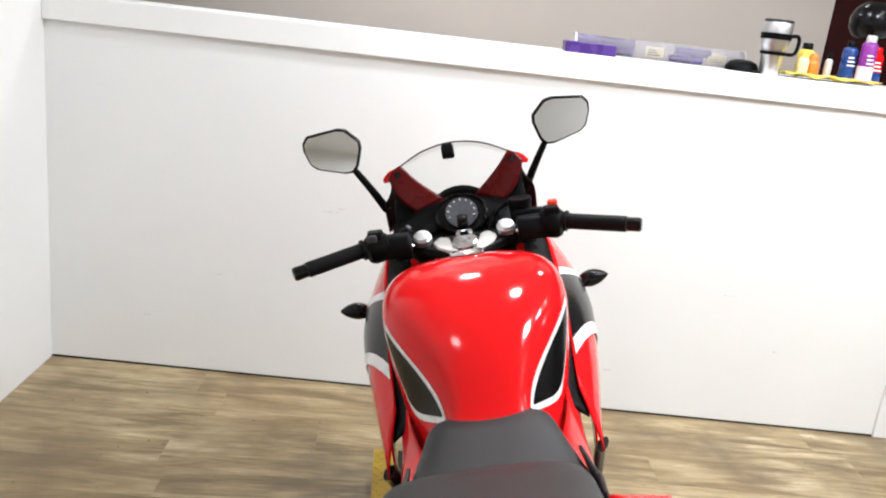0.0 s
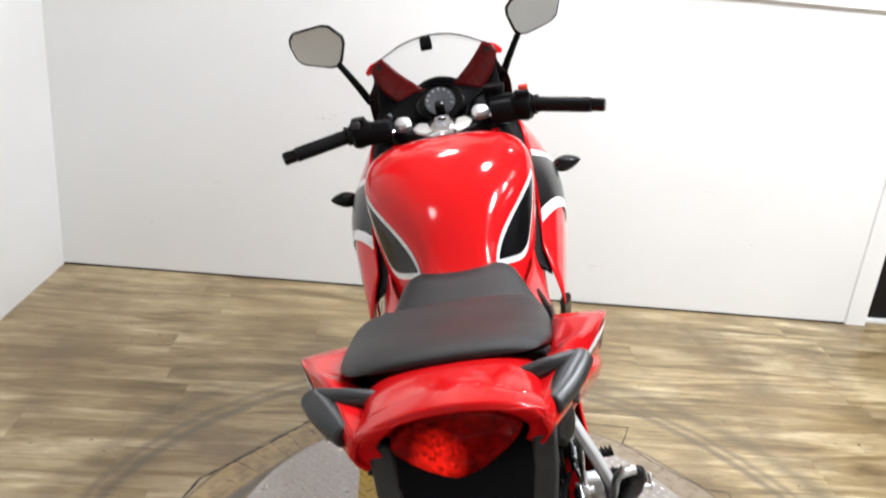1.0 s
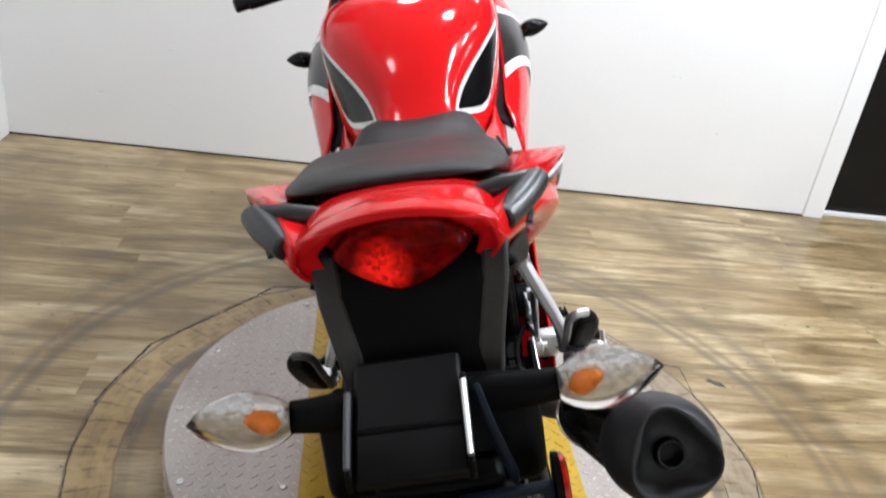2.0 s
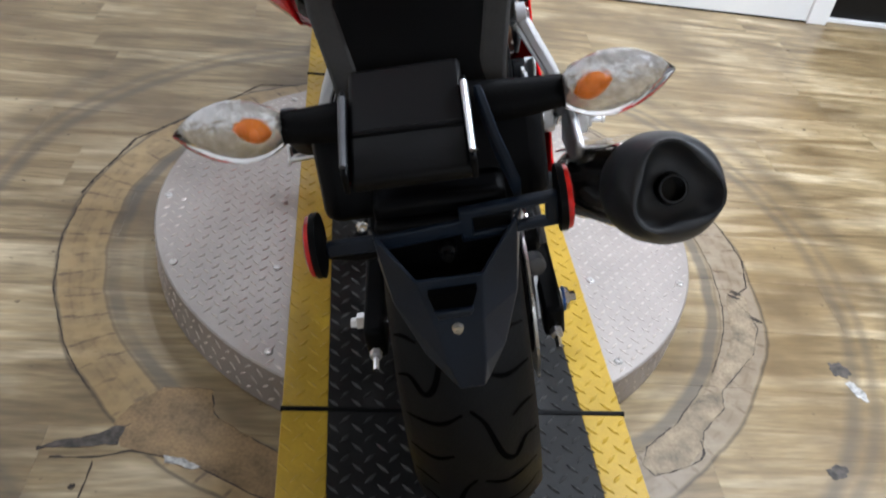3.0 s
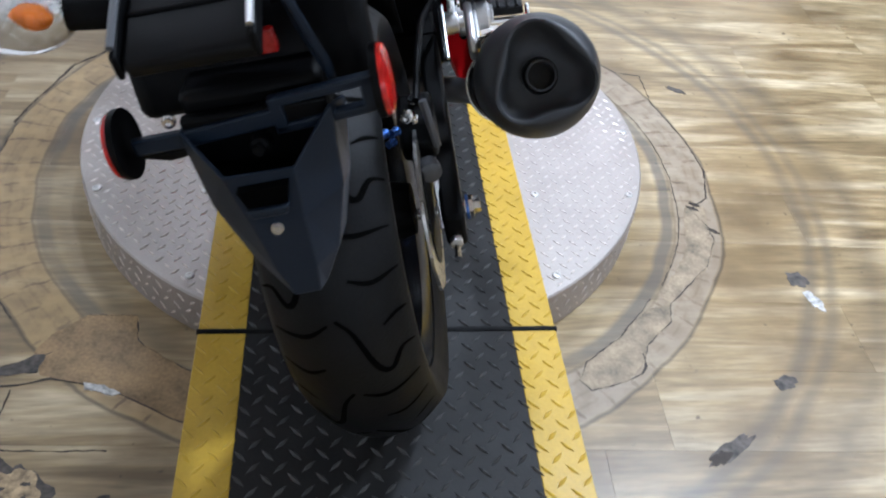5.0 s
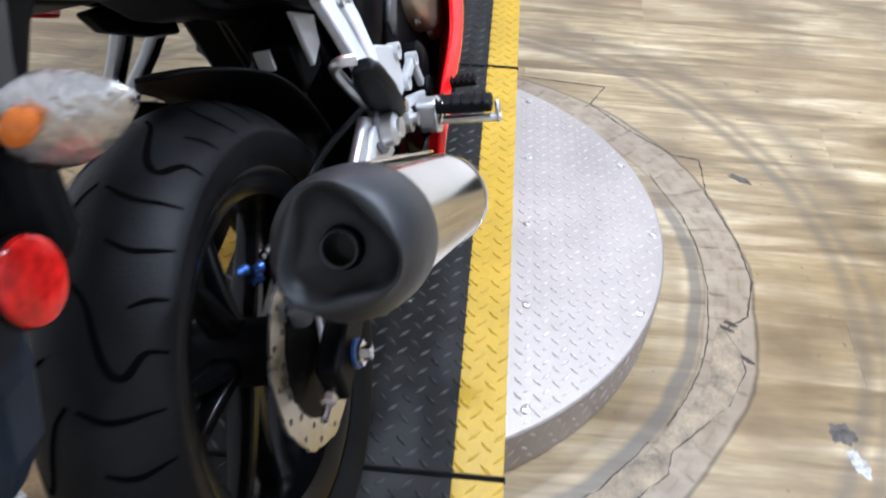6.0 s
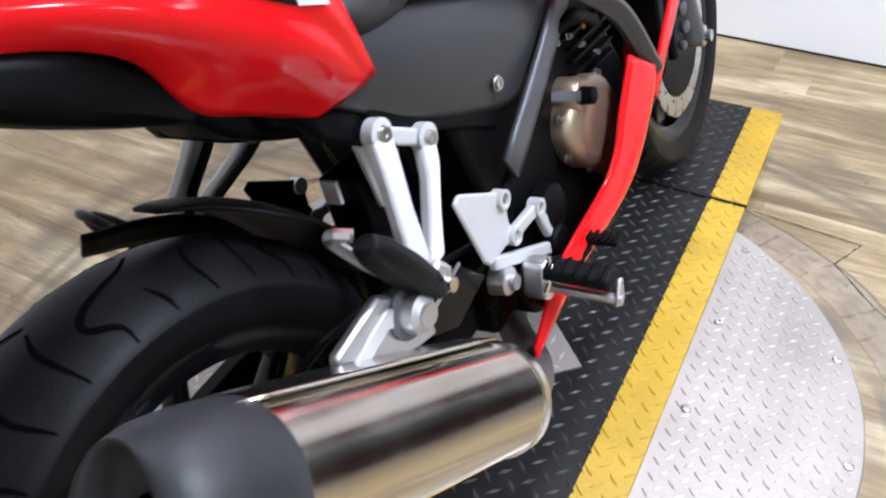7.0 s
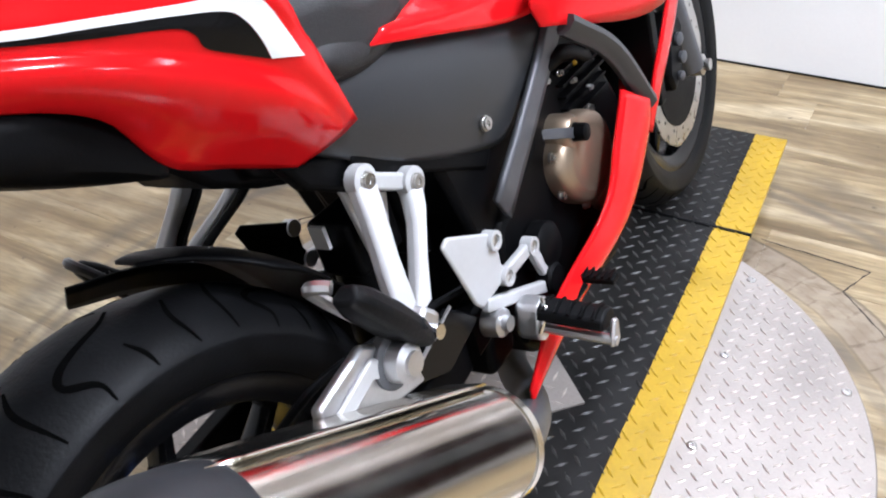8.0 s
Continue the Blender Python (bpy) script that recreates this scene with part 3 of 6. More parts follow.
# swingarm, axle and rear brake
def bar_box(a, b, wide, tall, taper=1.0, bm=None):
    """A square tube from a to b, tall in w and wide in u."""
    a, b = Vector(a), Vector(b)
    rings = []
    for p, k in ((a, 1.0), (b, taper)):
        rings.append([p + Vector((x * wide * k / 2, 0, z * tall * k / 2)) for x, z in ((-1, -1), (1, -1), (1, 1), (-1, 1))])
    return loft(rings, bm=bm)


swing = P("swingarm", bar_box((0.13, -0.05, 0.293), (0.115, 0.43, 0.345), 0.03, 0.055, 1.1), M_BLACK, label="black box-section swingarm", bevel=0.006)
P("left_arm", bar_box((-0.13, -0.05, 0.293), (-0.115, 0.43, 0.345), 0.03, 0.055, 1.1), M_BLACK, swing, bevel=0.006)
P("cross_brace", bar_box((-0.12, 0.36, 0.34), (0.12, 0.361, 0.34), 0.06, 0.06), M_BLACK, swing)
P("axle", tube([(-0.165, 0, 0.292), (0.168, 0, 0.292)], 0.008, 12), M_CHROME, swing, "zinc-plated rear axle")
for s in (-1, 1):
    P("axle_nut", lathe([(0, 0.016), (0.012, 0.016), (0.013, 0.010), (0.022, 0.009)], (0.146 * s, 0, 0.292), (s, 0, 0), seg=6), M_CHROME, swing)
    P("chain_adjuster", tube([(0.13 * s, -0.05, 0.292), (0.13 * s, -0.095, 0.288)], 0.0045, 8), M_CHROME, swing)
    P("adjuster_nut", lathe([(0, 0.009), (0.010, 0.009)], (0.13 * s, -0.062, 0.291), (0, -1, 0), seg=6), M_ALU, swing)
P("rear_caliper", plate([(0.02, 0.37), (0.085, 0.35), (0.11, 0.40), (0.09, 0.435), (0.03, 0.43), (0.01, 0.40)], 0.075, 0.125), M_BLACK, bike, "black rear brake caliper", bevel=0.008)
P("caliper_bracket", plate([(-0.02, 0.275), (0.03, 0.275), (0.07, 0.36), (0.03, 0.37)], 0.108, 0.116), M_ALU, bike, bevel=0.002)
for q in ((0.1, 0.02, 0.438), (0.1, 0.07, 0.43)):
    P("caliper_bolt", bolt_bm(q, (0, -0.3, 1), 0.006, 0.012), M_CHROME)
M_BLUEZINC = material("blue_zinc", (0.06, 0.14, 0.42), 0.25, 0.8, vary=0.15)
for q in ((0.064, 0.003, 0.436), (0.078, 0.010, 0.432), (0.070, 0.012, 0.414)):
    P("banjo_bolt", bolt_bm(q, (-0.6, -0.8, 0.2), 0.0052, 0.012), M_BLUEZINC)
P("pad_pin", bolt_bm((0.094, 0.010, 0.452), (0, -1, 0.3), 0.007, 0.012), M_CHROME)
P("caliper_piston", lathe([(0, 0.015), (0.02, 0.015), (0.022, 0.012)], (0.108, 0.0, 0.375), (0.2, -1, 0.1), seg=20), M_SPAR)
P("hose_clip", tube([(0.118, 0.012, 0.470), (0.122, 0.006, 0.440), (0.126, 0.000, 0.405)], 0.0055, 8), M_SPAR)
P("washer", lathe([(0, 0.018), (0.004, 0.018)], (0.148, 0, 0.292), (1, 0, 0), seg=24), M_BLUEZINC, swing)
P("brake_hose", tube([(0.105, 0.06, 0.44), (0.115, 0.16, 0.46), (0.12, 0.3, 0.43), (0.14, 0.38, 0.42)], 0.005, 8), M_BLACK)

# hugger over the rear tyre
rows = []
for k, a in enumerate(np.linspace(radians(20), radians(74), 16)):
    r = 0.330 + 0.010 * math.sin((a - 0.35) * 2)
    wide = 0.086 * (1.0 if k < 11 else 1.0 - 0.16 * (k - 10))
    rows.append([(u, RA[1] + (r - 1.8 * u * u) * math.cos(a), RA[2] + (r - 1.8 * u * u) * math.sin(a)) for u in np.linspace(-wide, wide, 9)])
P("hugger", loft(rows, closed=False), M_BLACK, label="black plastic inner rear mudguard", solid=0.004)
P("chain_guard", sheet([[(-0.125, 0.08, 0.575), (-0.13, 0.18, 0.53), (-0.125, 0.32, 0.43)], [(-0.095, 0.075, 0.605), (-0.10, 0.18, 0.565), (-0.10, 0.32, 0.47)]]), M_BLACK, solid=0.005)
P("relay_box", box(0.012, 0.075, 0.298, 0.38, 0.48, 0.552), M_BLACK, bevel=0.006)
P("paper_tag", box(0.022, 0.044, 0.292, 0.2975, 0.522, 0.550), M_WHITE, label="small white paper tag", smooth=False)

# engine and frame
engine = P("engine", plate([(0.50, 0.22), (0.80, 0.20), (0.92, 0.30), (0.90, 0.44), (0.80, 0.60), (0.66, 0.62), (0.60, 0.50), (0.48, 0.44), (0.44, 0.32)], -0.14, 0.14), M_BLACK, label="black parallel-twin engine block", bevel=0.015)
CLUTCH = Vector((0.140, 0.703, 0.426))


def cover_ring(h, k):
    """An egg-shaped outline whose long way runs forward and down."""
    a0 = Vector((0, 0.93, -0.36))
    b0 = Vector((0, 0.36, 0.93))
    return [CLUTCH + Vector((h, 0, 0)) + (a0 * 0.088 * math.cos(a) + b0 * (0.068 + 0.006 * math.cos(a)) * math.sin(a)) * k for a in np.linspace(0, 2 * math.pi, 48, endpoint=False)]


cov = P("clutch_cover", loft([cover_ring(h, k) for h, k in ((0.0, 1.0), (0.016, 1.0), (0.024, 0.97), (0.030, 0.88), (0.033, 0.72), (0.0335, 0.70), (0.0325, 0.66), (0.036, 0.5), (0.037, 0.25), (0.037, 0.02))]), M_BRONZE, engine, "bronze-painted engine side cover")
P("cover_lobe", lathe([(0.0, 0.040), (0.014, 0.040), (0.022, 0.034), (0.026, 0.020), (0.026, 0.001)], (0.140, 0.770, 0.345), (1, 0, 0), seg=32), M_BRONZE, engine)
P("cover_boss", lathe([(0.0, 0.026), (0.026, 0.026), (0.034, 0.020), (0.034, 0.001)], (0.140, 0.664, 0.484), (1, 0, 0), seg=24), M_BRONZE, engine)
P("clutch_lever", loft([[(u, v + dv, w + dw) for dv, dw in ((-0.004, -0.008), (0.004, -0.006), (0.004, 0.006), (-0.004, 0.004))] for u, v, w in ((0.178, 0.655, 0.488), (0.176, 0.620, 0.504), (0.172, 0.584, 0.520))]), M_SPAR, engine, bevel=0.002)
P("lever_boss", lathe([(0, 0.0135), (0.022, 0.012), (0.024, 0.008), (0.024, 0.001)], (0.170, 0.664, 0.484), (1, 0, 0), seg=16), M_BLACK, engine)
for k in range(7):
    q = (cover_ring(0.012, 1.03))[int(48 * k / 7 + 3) % 48]
    P("cover_bolt", bolt_bm(q, (1, 0, 0), 0.006, 0.008), M_DISCSTEEL, engine)
P("oil_filler", lathe([(0, 0.022), (0.018, 0.022), (0.022, 0.018), (0.022, 0.001)], (0.155, 0.53, 0.335), (1, 0, 0), seg=20), M_BLACK, engine)
P("water_pump", lathe([(0, 0.034), (0.02, 0.034), (0.028, 0.024), (0.028, 0.001)], (0.145, 0.545, 0.375), (1, 0, 0), seg=24), M_BLACK, engine)
P("coolant_hose", tube([(0.125, 0.60, 0.56), (0.15, 0.70, 0.58), (0.14, 0.80, 0.54)], 0.013, 10), M_BLACK, engine)
for q in ((0.148, 0.66, 0.560), (0.148, 0.70, 0.555), (0.148, 0.735, 0.530), (0.148, 0.78, 0.500), (0.148, 0.64, 0.585)):
    P("engine_bolt", bolt_bm(q, (1, -0.3, 0.2), 0.0038, 0.008), M_DISCSTEEL, engine)
P("spark_lead", tube([(0.14, 0.66, 0.60), (0.155, 0.72, 0.575), (0.15, 0.75, 0.55)], 0.004, 6), M_YELLOW, engine)
for k in range(5):
    P("fin", box(0.10, 0.152, 0.70, 0.84, 0.48 + 0.018 * k, 0.484 + 0.018 * k), M_BLACK, engine, smooth=False)
P("frame_spar", plate([(0.36, 0.70), (0.72, 0.62), (0.98, 0.86), (1.08, 0.90), (1.06, 0.80), (0.80, 0.60), (0.55, 0.44), (0.46, 0.26), (0.40, 0.26), (0.44, 0.46), (0.40, 0.60)], -0.13, 0.13), M_BLACK, label="black steel frame", bevel=0.01)
P("subframe", plate([(0.06, 0.790), (0.20, 0.735), (0.42, 0.64), (0.46, 0.46), (0.42, 0.43), (0.40, 0.50), (0.378, 0.565), (0.32, 0.597), (0.235, 0.632), (0.184, 0.660), (0.13, 0.715), (0.06, 0.765)], -0.05, 0.05), M_BLACK, label="black rear subframe", bevel=0.008)
P("battery_tray", plate([(0.20, 0.71), (0.47, 0.66), (0.46, 0.42), (0.428, 0.43), (0.405, 0.50), (0.390, 0.56), (0.30, 0.610), (0.22, 0.650)], -0.065, 0.065), M_BLACK, bevel=0.008)
for s in (-1, 1):
    P("bracket_plate", plate([(0.20, 0.675), (0.27, 0.655), (0.37, 0.60), (0.37, 0.560), (0.30, 0.592), (0.22, 0.640)], 0.105 * s, 0.128 * s), M_BLACK, bevel=0.006)
P("shock", lathe([(0, 0.02), (0.02, 0.035), (0.16, 0.035), (0.18, 0.02)], (0.0, 0.36, 0.33), (0, 0.1, 1), seg=20), M_BLACK)
P("exhaust_pipe", tube([(0.236, 0.245, 0.318), (0.222, 0.31, 0.272), (0.16, 0.42, 0.21), (0.05, 0.55, 0.17), (0.0, 0.72, 0.16)], 0.024, 14), M_SPAR, label="dark heat-stained exhaust pipe")

# side covers
for s in (-1, 1):
    side = P("side_cover", sheet([flip(q, s) for q in (
        [(0.116, 0.262, 0.735), (0.120, 0.35, 0.746), (0.126, 0.50, 0.708), (0.130, 0.63, 0.670), (0.134, 0.725, 0.634)],
        [(0.139, 0.252, 0.712), (0.144, 0.35, 0.704), (0.148, 0.50, 0.664), (0.149, 0.62, 0.640), (0.147, 0.715, 0.622)],
        [(0.141, 0.240, 0.694), (0.145, 0.35, 0.652), (0.147, 0.50, 0.604), (0.147, 0.61, 0.602), (0.146, 0.705, 0.608)],
        [(0.128, 0.225, 0.676), (0.132, 0.35, 0.602), (0.134, 0.53, 0.533), (0.139, 0.60, 0.556), (0.141, 0.69, 0.594)])], 7, 6), M_GREY, label="matt dark grey plastic side cover", solid=0.005)
    P("cover_back", plate([(0.285, 0.725), (0.35, 0.732), (0.63, 0.658), (0.70, 0.628), (0.68, 0.600), (0.54, 0.540), (0.35, 0.610), (0.24, 0.680)], 0.095 * s, 0.112 * s), M_BLACK, side, bevel=0.006)
    P("cover_edge", sheet([flip([(0.146, 0.752, 0.622), (0.153, 0.62, 0.540), (0.150, 0.495, 0.448)], s), flip([(0.150, 0.722, 0.662), (0.157, 0.598, 0.577), (0.154, 0.470, 0.488)], s)]), M_SPAR, side, "grey satin frame cover edge", solid=0.008)
    P("cover_bolt", bolt_bm((0.147 * s, 0.50, 0.575), (s, 0, 0), 0.008, 0.006), M_DISCSTEEL, side)
    P("lower_rail", plate([(0.28, 0.648), (0.52, 0.535), (0.50, 0.515), (0.28, 0.622)], 0.10 * s, 0.135 * s), M_BLACK, side, bevel=0.004)

# muffler
A, B = Vector((0.252, -0.084, 0.538)), Vector((0.232, 0.236, 0.328))
ax = (A - B).normalized()
L = (A - B).length
CAP_TURN = 0.6
muff = P("muffler", lathe([(-0.03, 0.026), (-0.012, 0.040), (0.0, 0.052), (0.006, 0.0580), (0.012, 0.0600), (0.02, 0.0600), (0.022, 0.0585), (L, 0.0600), (L + 0.004, 0.0590)], B, ax, seg=64), M_STEEL, label="polished stainless steel muffler can")
P("front_band", lathe([(0.004, 0.0590), (0.004, 0.0622), (0.016, 0.0622), (0.016, 0.0590)], B, ax, seg=64, close=True), M_STEEL, muff)
side_v = ax.orthogonal().normalized()
side_w = ax.cross(side_v)


def cap_ring(h, r, lobes, turn):
    return [A + ax * h + (side_v * math.cos(a) + side_w * math.sin(a)) * r * (1 + lobes * math.cos(3 * a + turn)) for a in np.linspace(0, 2 * math.pi, 48, endpoint=False)]


cap = P("end_cap", loft([cap_ring(h, r, q, CAP_TURN) for h, r, q in ((0.0, 0.0635, 0), (0.004, 0.0655, 0), (0.02, 0.0665, 0), (0.050, 0.0655, 0), (0.072, 0.0625, 0.005), (0.086, 0.0575, 0.02), (0.094, 0.0530, 0.05), (0.097, 0.051, 0.10), (0.097, 0.047, 0.14), (0.095, 0.0455, 0.15), (0.078, 0.042, 0.15), (0.072, 0.028, 0.05), (0.071, 0.019, 0), (0.055, 0.017, 0))]), M_MUFFCAP, muff, "dark grey moulded muffler end cap", angle=60)
P("tail_pipe", lathe([(0.066, 0.0165), (0.084, 0.0165), (0.084, 0.0135), (0.04, 0.0135), (0.04, 0.001)], A, ax, seg=32), M_GLOSS, muff)
P("pipe_ring", lathe([(0.0835, 0.0136), (0.0852, 0.0148), (0.0835, 0.0162)], A, ax, seg=32, close=True), M_SPAR, muff)
P("heat_shield", sheet([[A + Vector((0.01, 0.02, 0.064)), A.lerp(B, 0.5) + Vector((0.008, 0.02, 0.066)), B + Vector((0, 0.02, 0.066))], [A + Vector((-0.05, 0.015, 0.052)), A.lerp(B, 0.5) + Vector((-0.05, 0.02, 0.054)), B + Vector((-0.05, 0.02, 0.054))]]), M_STEEL, muff, solid=0.003)
P("muffler_bracket", plate([(0.075, 0.488), (0.078, 0.508), (0.150, 0.522), (0.205, 0.482), (0.212, 0.430), (0.119, 0.450)], 0.186, 0.198), M_ALU, bevel=0.004)
P("bracket_rib", plate([(0.092, 0.492), (0.150, 0.508), (0.190, 0.478), (0.178, 0.462), (0.145, 0.488), (0.098, 0.476)], 0.198, 0.203), M_SATIN, bevel=0.002)
P("bracket_bush", lathe([(0, 0.022), (0.022, 0.020), (0.026, 0.012), (0.030, 0.012), (0.031, 0.001)], (0.196, 0.178, 0.484), (1, 0, 0), seg=20), M_ALU)
P("bush_collar", lathe([(0, 0.029), (0.010, 0.029), (0.012, 0.026)], (0.192, 0.178, 0.484), (1, 0, 0), seg=24), M_SPAR)

# footrests
for s in (-1, 1):
    def leg_rings(path):
        return [flip([(u + du, v + dv, w + dw) for du, dv, dw in ((-0.008, -h, -0.005), (-0.008, h, 0.001), (0.008, h, 0.005), (0.008, -h, -0.001))], s) for u, v, w, h in path]

    hanger = P("pillion_bracket", loft(leg_rings(((0.140, 0.276, 0.622, 0.016), (0.154, 0.262, 0.592, 0.015), (0.176, 0.236, 0.550, 0.014), (0.194, 0.218, 0.505, 0.015)))), M_SATIN, label="silver forked passenger footrest bracket", bevel=0.004)
    P("rear_leg", loft(leg_rings(((0.140, 0.346, 0.580, 0.015), (0.156, 0.322, 0.556, 0.014), (0.178, 0.276, 0.526, 0.013), (0.194, 0.240, 0.494, 0.015)))), M_SATIN, hanger, bevel=0.004)
    if s > 0:
        P("web", plate([(0.292, 0.598), (0.358, 0.562), (0.345, 0.525), (0.304, 0.515)], *sorted((0.086 * s, 0.094 * s))), M_SATIN, hanger, bevel=0.002)
    P("top_arm", loft([flip([(u, v, w - 0.011), (u, v, w + 0.011), (u + 0.016, v, w + 0.011), (u + 0.016, v, w - 0.011)], s) for u, v, w in ((0.128, 0.272, 0.621), (0.128, 0.350, 0.579))]), M_SATIN, hanger, bevel=0.004)
    for v, w in ((0.276, 0.620), (0.346, 0.581)):
        P("bracket_boss", lathe([(0, 0.017), (0.014, 0.017), (0.015, 0.014)], (0.134 * s, v, w), (s, 0, 0), seg=24), M_SATIN, hanger)
        P("bracket_bolt", bolt_bm((0.148 * s, v, w), (s, 0, 0), 0.008, 0.006), M_DISCSTEEL, hanger)
    # left legs only: added black strips paint their shaded halves
    if s < 0:
        for path in (((-0.002, 0.292, 0.612), (0.012, 0.278, 0.582), (0.034, 0.252, 0.540), (0.052, 0.234, 0.496)), ((-0.002, 0.362, 0.570), (0.014, 0.338, 0.546), (0.036, 0.292, 0.516), (0.052, 0.256, 0.484))):
            P("leg_shade", loft(leg_rings([(u + 0.142, v, w, 0.010) for u, v, w in path])), M_BLACK, hanger, "black strip standing for the leg's shaded half", bevel=0.003)
        hanger.location = (0.012, 0.004, 0.004)
    peg = P("pillion_peg", loft([flip([(u + du * k, v + dv * k, w + dw * k) for du, dv, dw in ((-0.019, -0.008, -0.006), (-0.010, 0.008, 0.006), (0.010, 0.010, 0.008), (0.020, 0.0, 0.0), (0.016, -0.010, -0.008), (-0.010, -0.014, -0.010))], s) for u, v, w, k in ((0.206, 0.222, 0.480, 0.75), (0.209, 0.206, 0.500, 1.05), (0.213, 0.176, 0.540, 1.15), (0.216, 0.150, 0.574, 1.05), (0.217, 0.136, 0.592, 0.7))]), M_RUBBER, label="folded rubber passenger footpeg", bevel=0.004)
    for k in range(4):
        v = 0.200 - 0.016 * k
        P("peg_rib", tube(flip([(0.196, v, 0.507 + 0.0205 * k), (0.216, v + 0.008, 0.515 + 0.0205 * k), (0.231, v, 0.508 + 0.0205 * k)], s), 0.0028, 6), M_BLACK, peg)
    P("peg_bar", tube(flip([(0.192, 0.214, 0.478), (0.190, 0.165, 0.540), (0.190, 0.128, 0.592), (0.200, 0.120, 0.606), (0.216, 0.126, 0.604)], s), 0.0065, 8), M_ALU if s > 0 else M_SPAR, peg)
    P("peg_clevis", plate([(0.205, 0.500), (0.228, 0.512), (0.246, 0.492), (0.232, 0.468), (0.212, 0.474)], *sorted((0.182 * s, 0.214 * s))), M_ALU, peg, bevel=0.005)
    if s < 0:
        peg.location = (0, 0.020, -0.024)
    P("peg_hinge", tube(flip([(0.178, 0.226, 0.484), (0.224, 0.226, 0.484)], s), 0.008, 10), M_CHROME, peg)
    # the left guard is blackened in place of silver to look shaded
    heel = P("heel_guard", plate([(0.333, 0.506), (0.346, 0.512), (0.424, 0.470), (0.432, 0.452), (0.430, 0.425), (0.440, 0.402), (0.372, 0.398), (0.362, 0.410)], *sorted((0.161 * s, 0.167 * s))), M_SATIN if s > 0 else M_BLACK, label="heel guard with triangular step bracket, silver on the right, shade-black on the left", bevel=0.003)
    for name, a0, b0, h in (("step_bracket", (0.427, 0.404), (0.500, 0.404), 0.0085), ("step_bracket", (0.500, 0.404), (0.532, 0.324), 0.0075), ("step_arm", (0.532, 0.324), (0.380, 0.396), 0.0085)):
        d = (Vector(b0) - Vector(a0)).normalized() * h
        P(name, plate([(a0[0] - d.y, a0[1] + d.x), (b0[0] - d.y, b0[1] + d.x), (b0[0] + d.y, b0[1] - d.x), (a0[0] + d.y, a0[1] - d.x)], *sorted((0.158 * s, 0.170 * s))), M_SATIN, heel, bevel=0.003)
    for v, w in ((0.424, 0.460), (0.432, 0.404), (0.500, 0.404), (0.532, 0.324)):
        P("step_boss", lathe([(0, 0.0125), (0.016, 0.0125), (0.016, 0.008), (0.010, 0.007), (0.010, 0.001)], (0.157 * s, v, w), (s, 0, 0), seg=18), M_SATIN, heel)
        P("boss_bolt", bolt_bm((0.167 * s, v, w), (s, 0, 0), 0.0055, 0.004), M_DISCSTEEL, heel)
    rp = P("rider_peg", loft([flip([(u, v + dv, w + dw) for dv, dw in ((-0.020, -0.004), (-0.016, 0.009), (0.0, 0.013), (0.016, 0.009), (0.020, -0.004), (0.010, -0.010), (-0.010, -0.010))], s) for u, v, w in ((0.203, 0.436, 0.356), (0.240, 0.438, 0.352), (0.286, 0.440, 0.347))]), M_RUBBER, label="black rubber rider footpeg on a silver bar", bevel=0.003)
    for k in range(5):
        u = 0.212 + 0.016 * k
        P("peg_rib", tube(flip([(u, 0.422, 0.3645 - 0.0014 * k), (u, 0.438, 0.3685 - 0.0014 * k), (u, 0.453, 0.3645 - 0.0014 * k)], s), 0.0024, 6), M_BLACK, rp)
    P("peg_bar", tube(flip([(0.196, 0.424, 0.338), (0.298, 0.430, 0.326)], s), 0.0065, 8), M_ALU, rp)
    P("peg_tip", plate([(0.420, 0.322), (0.442, 0.320), (0.446, 0.348), (0.436, 0.352)], *sorted((0.290 * s, 0.297 * s))), M_ALU, rp, bevel=0.003)
    P("peg_clevis", plate([(0.414, 0.326), (0.424, 0.366), (0.452, 0.366), (0.462, 0.344), (0.448, 0.318), (0.424, 0.314)], *sorted((0.170 * s, 0.206 * s))), M_ALU, rp, bevel=0.006)
    P("clevis_bolt", bolt_bm((0.206 * s, 0.440, 0.342), (s, 0, 0), 0.009, 0.008), M_CHROME, rp)
    P("peg_pivot", lathe([(0, 0.020), (0.022, 0.018), (0.024, 0.010), (0.032, 0.010)], (0.150 * s, 0.394, 0.362), (s, 0, 0), seg=18), M_ALU, rp)
    P("spring", tube(flip([(0.206, 0.414, 0.335), (0.214, 0.424, 0.360), (0.206, 0.436, 0.372)], s), 0.003, 6), M_CHROME, rp)
P("brake_pedal", tube([(0.178, 0.42, 0.320), (0.192, 0.48, 0.306), (0.204, 0.545, 0.318)], 0.0075, 8), M_BLACK, label="black rear brake pedal")
P("pedal_pad", loft([[(u, v + dv, w + dw) for dv, dw in ((-0.010, -0.004), (-0.010, 0.005), (0.010, 0.005), (0.010, -0.004))] for u, v, w in ((0.198, 0.549, 0.327), (0.246, 0.558, 0.321))]), M_BLACK, bevel=0.002)
for k in range(5):
    P("pad_tooth", box(0.203 + 0.009 * k, 0.207 + 0.009 * k, 0.541 + 0.0018 * k, 0.562 + 0.0018 * k, 0.3310 - 0.0011 * k, 0.3345 - 0.0011 * k), M_BLACK, smooth=False)
P("linkage_cover", plate([(0.33, 0.428), (0.224, 0.396), (0.303, 0.356), (0.382, 0.378)], 0.142, 0.150), M_GLOSS, label="black linkage cover plate with a bright edge", bevel=0.003)
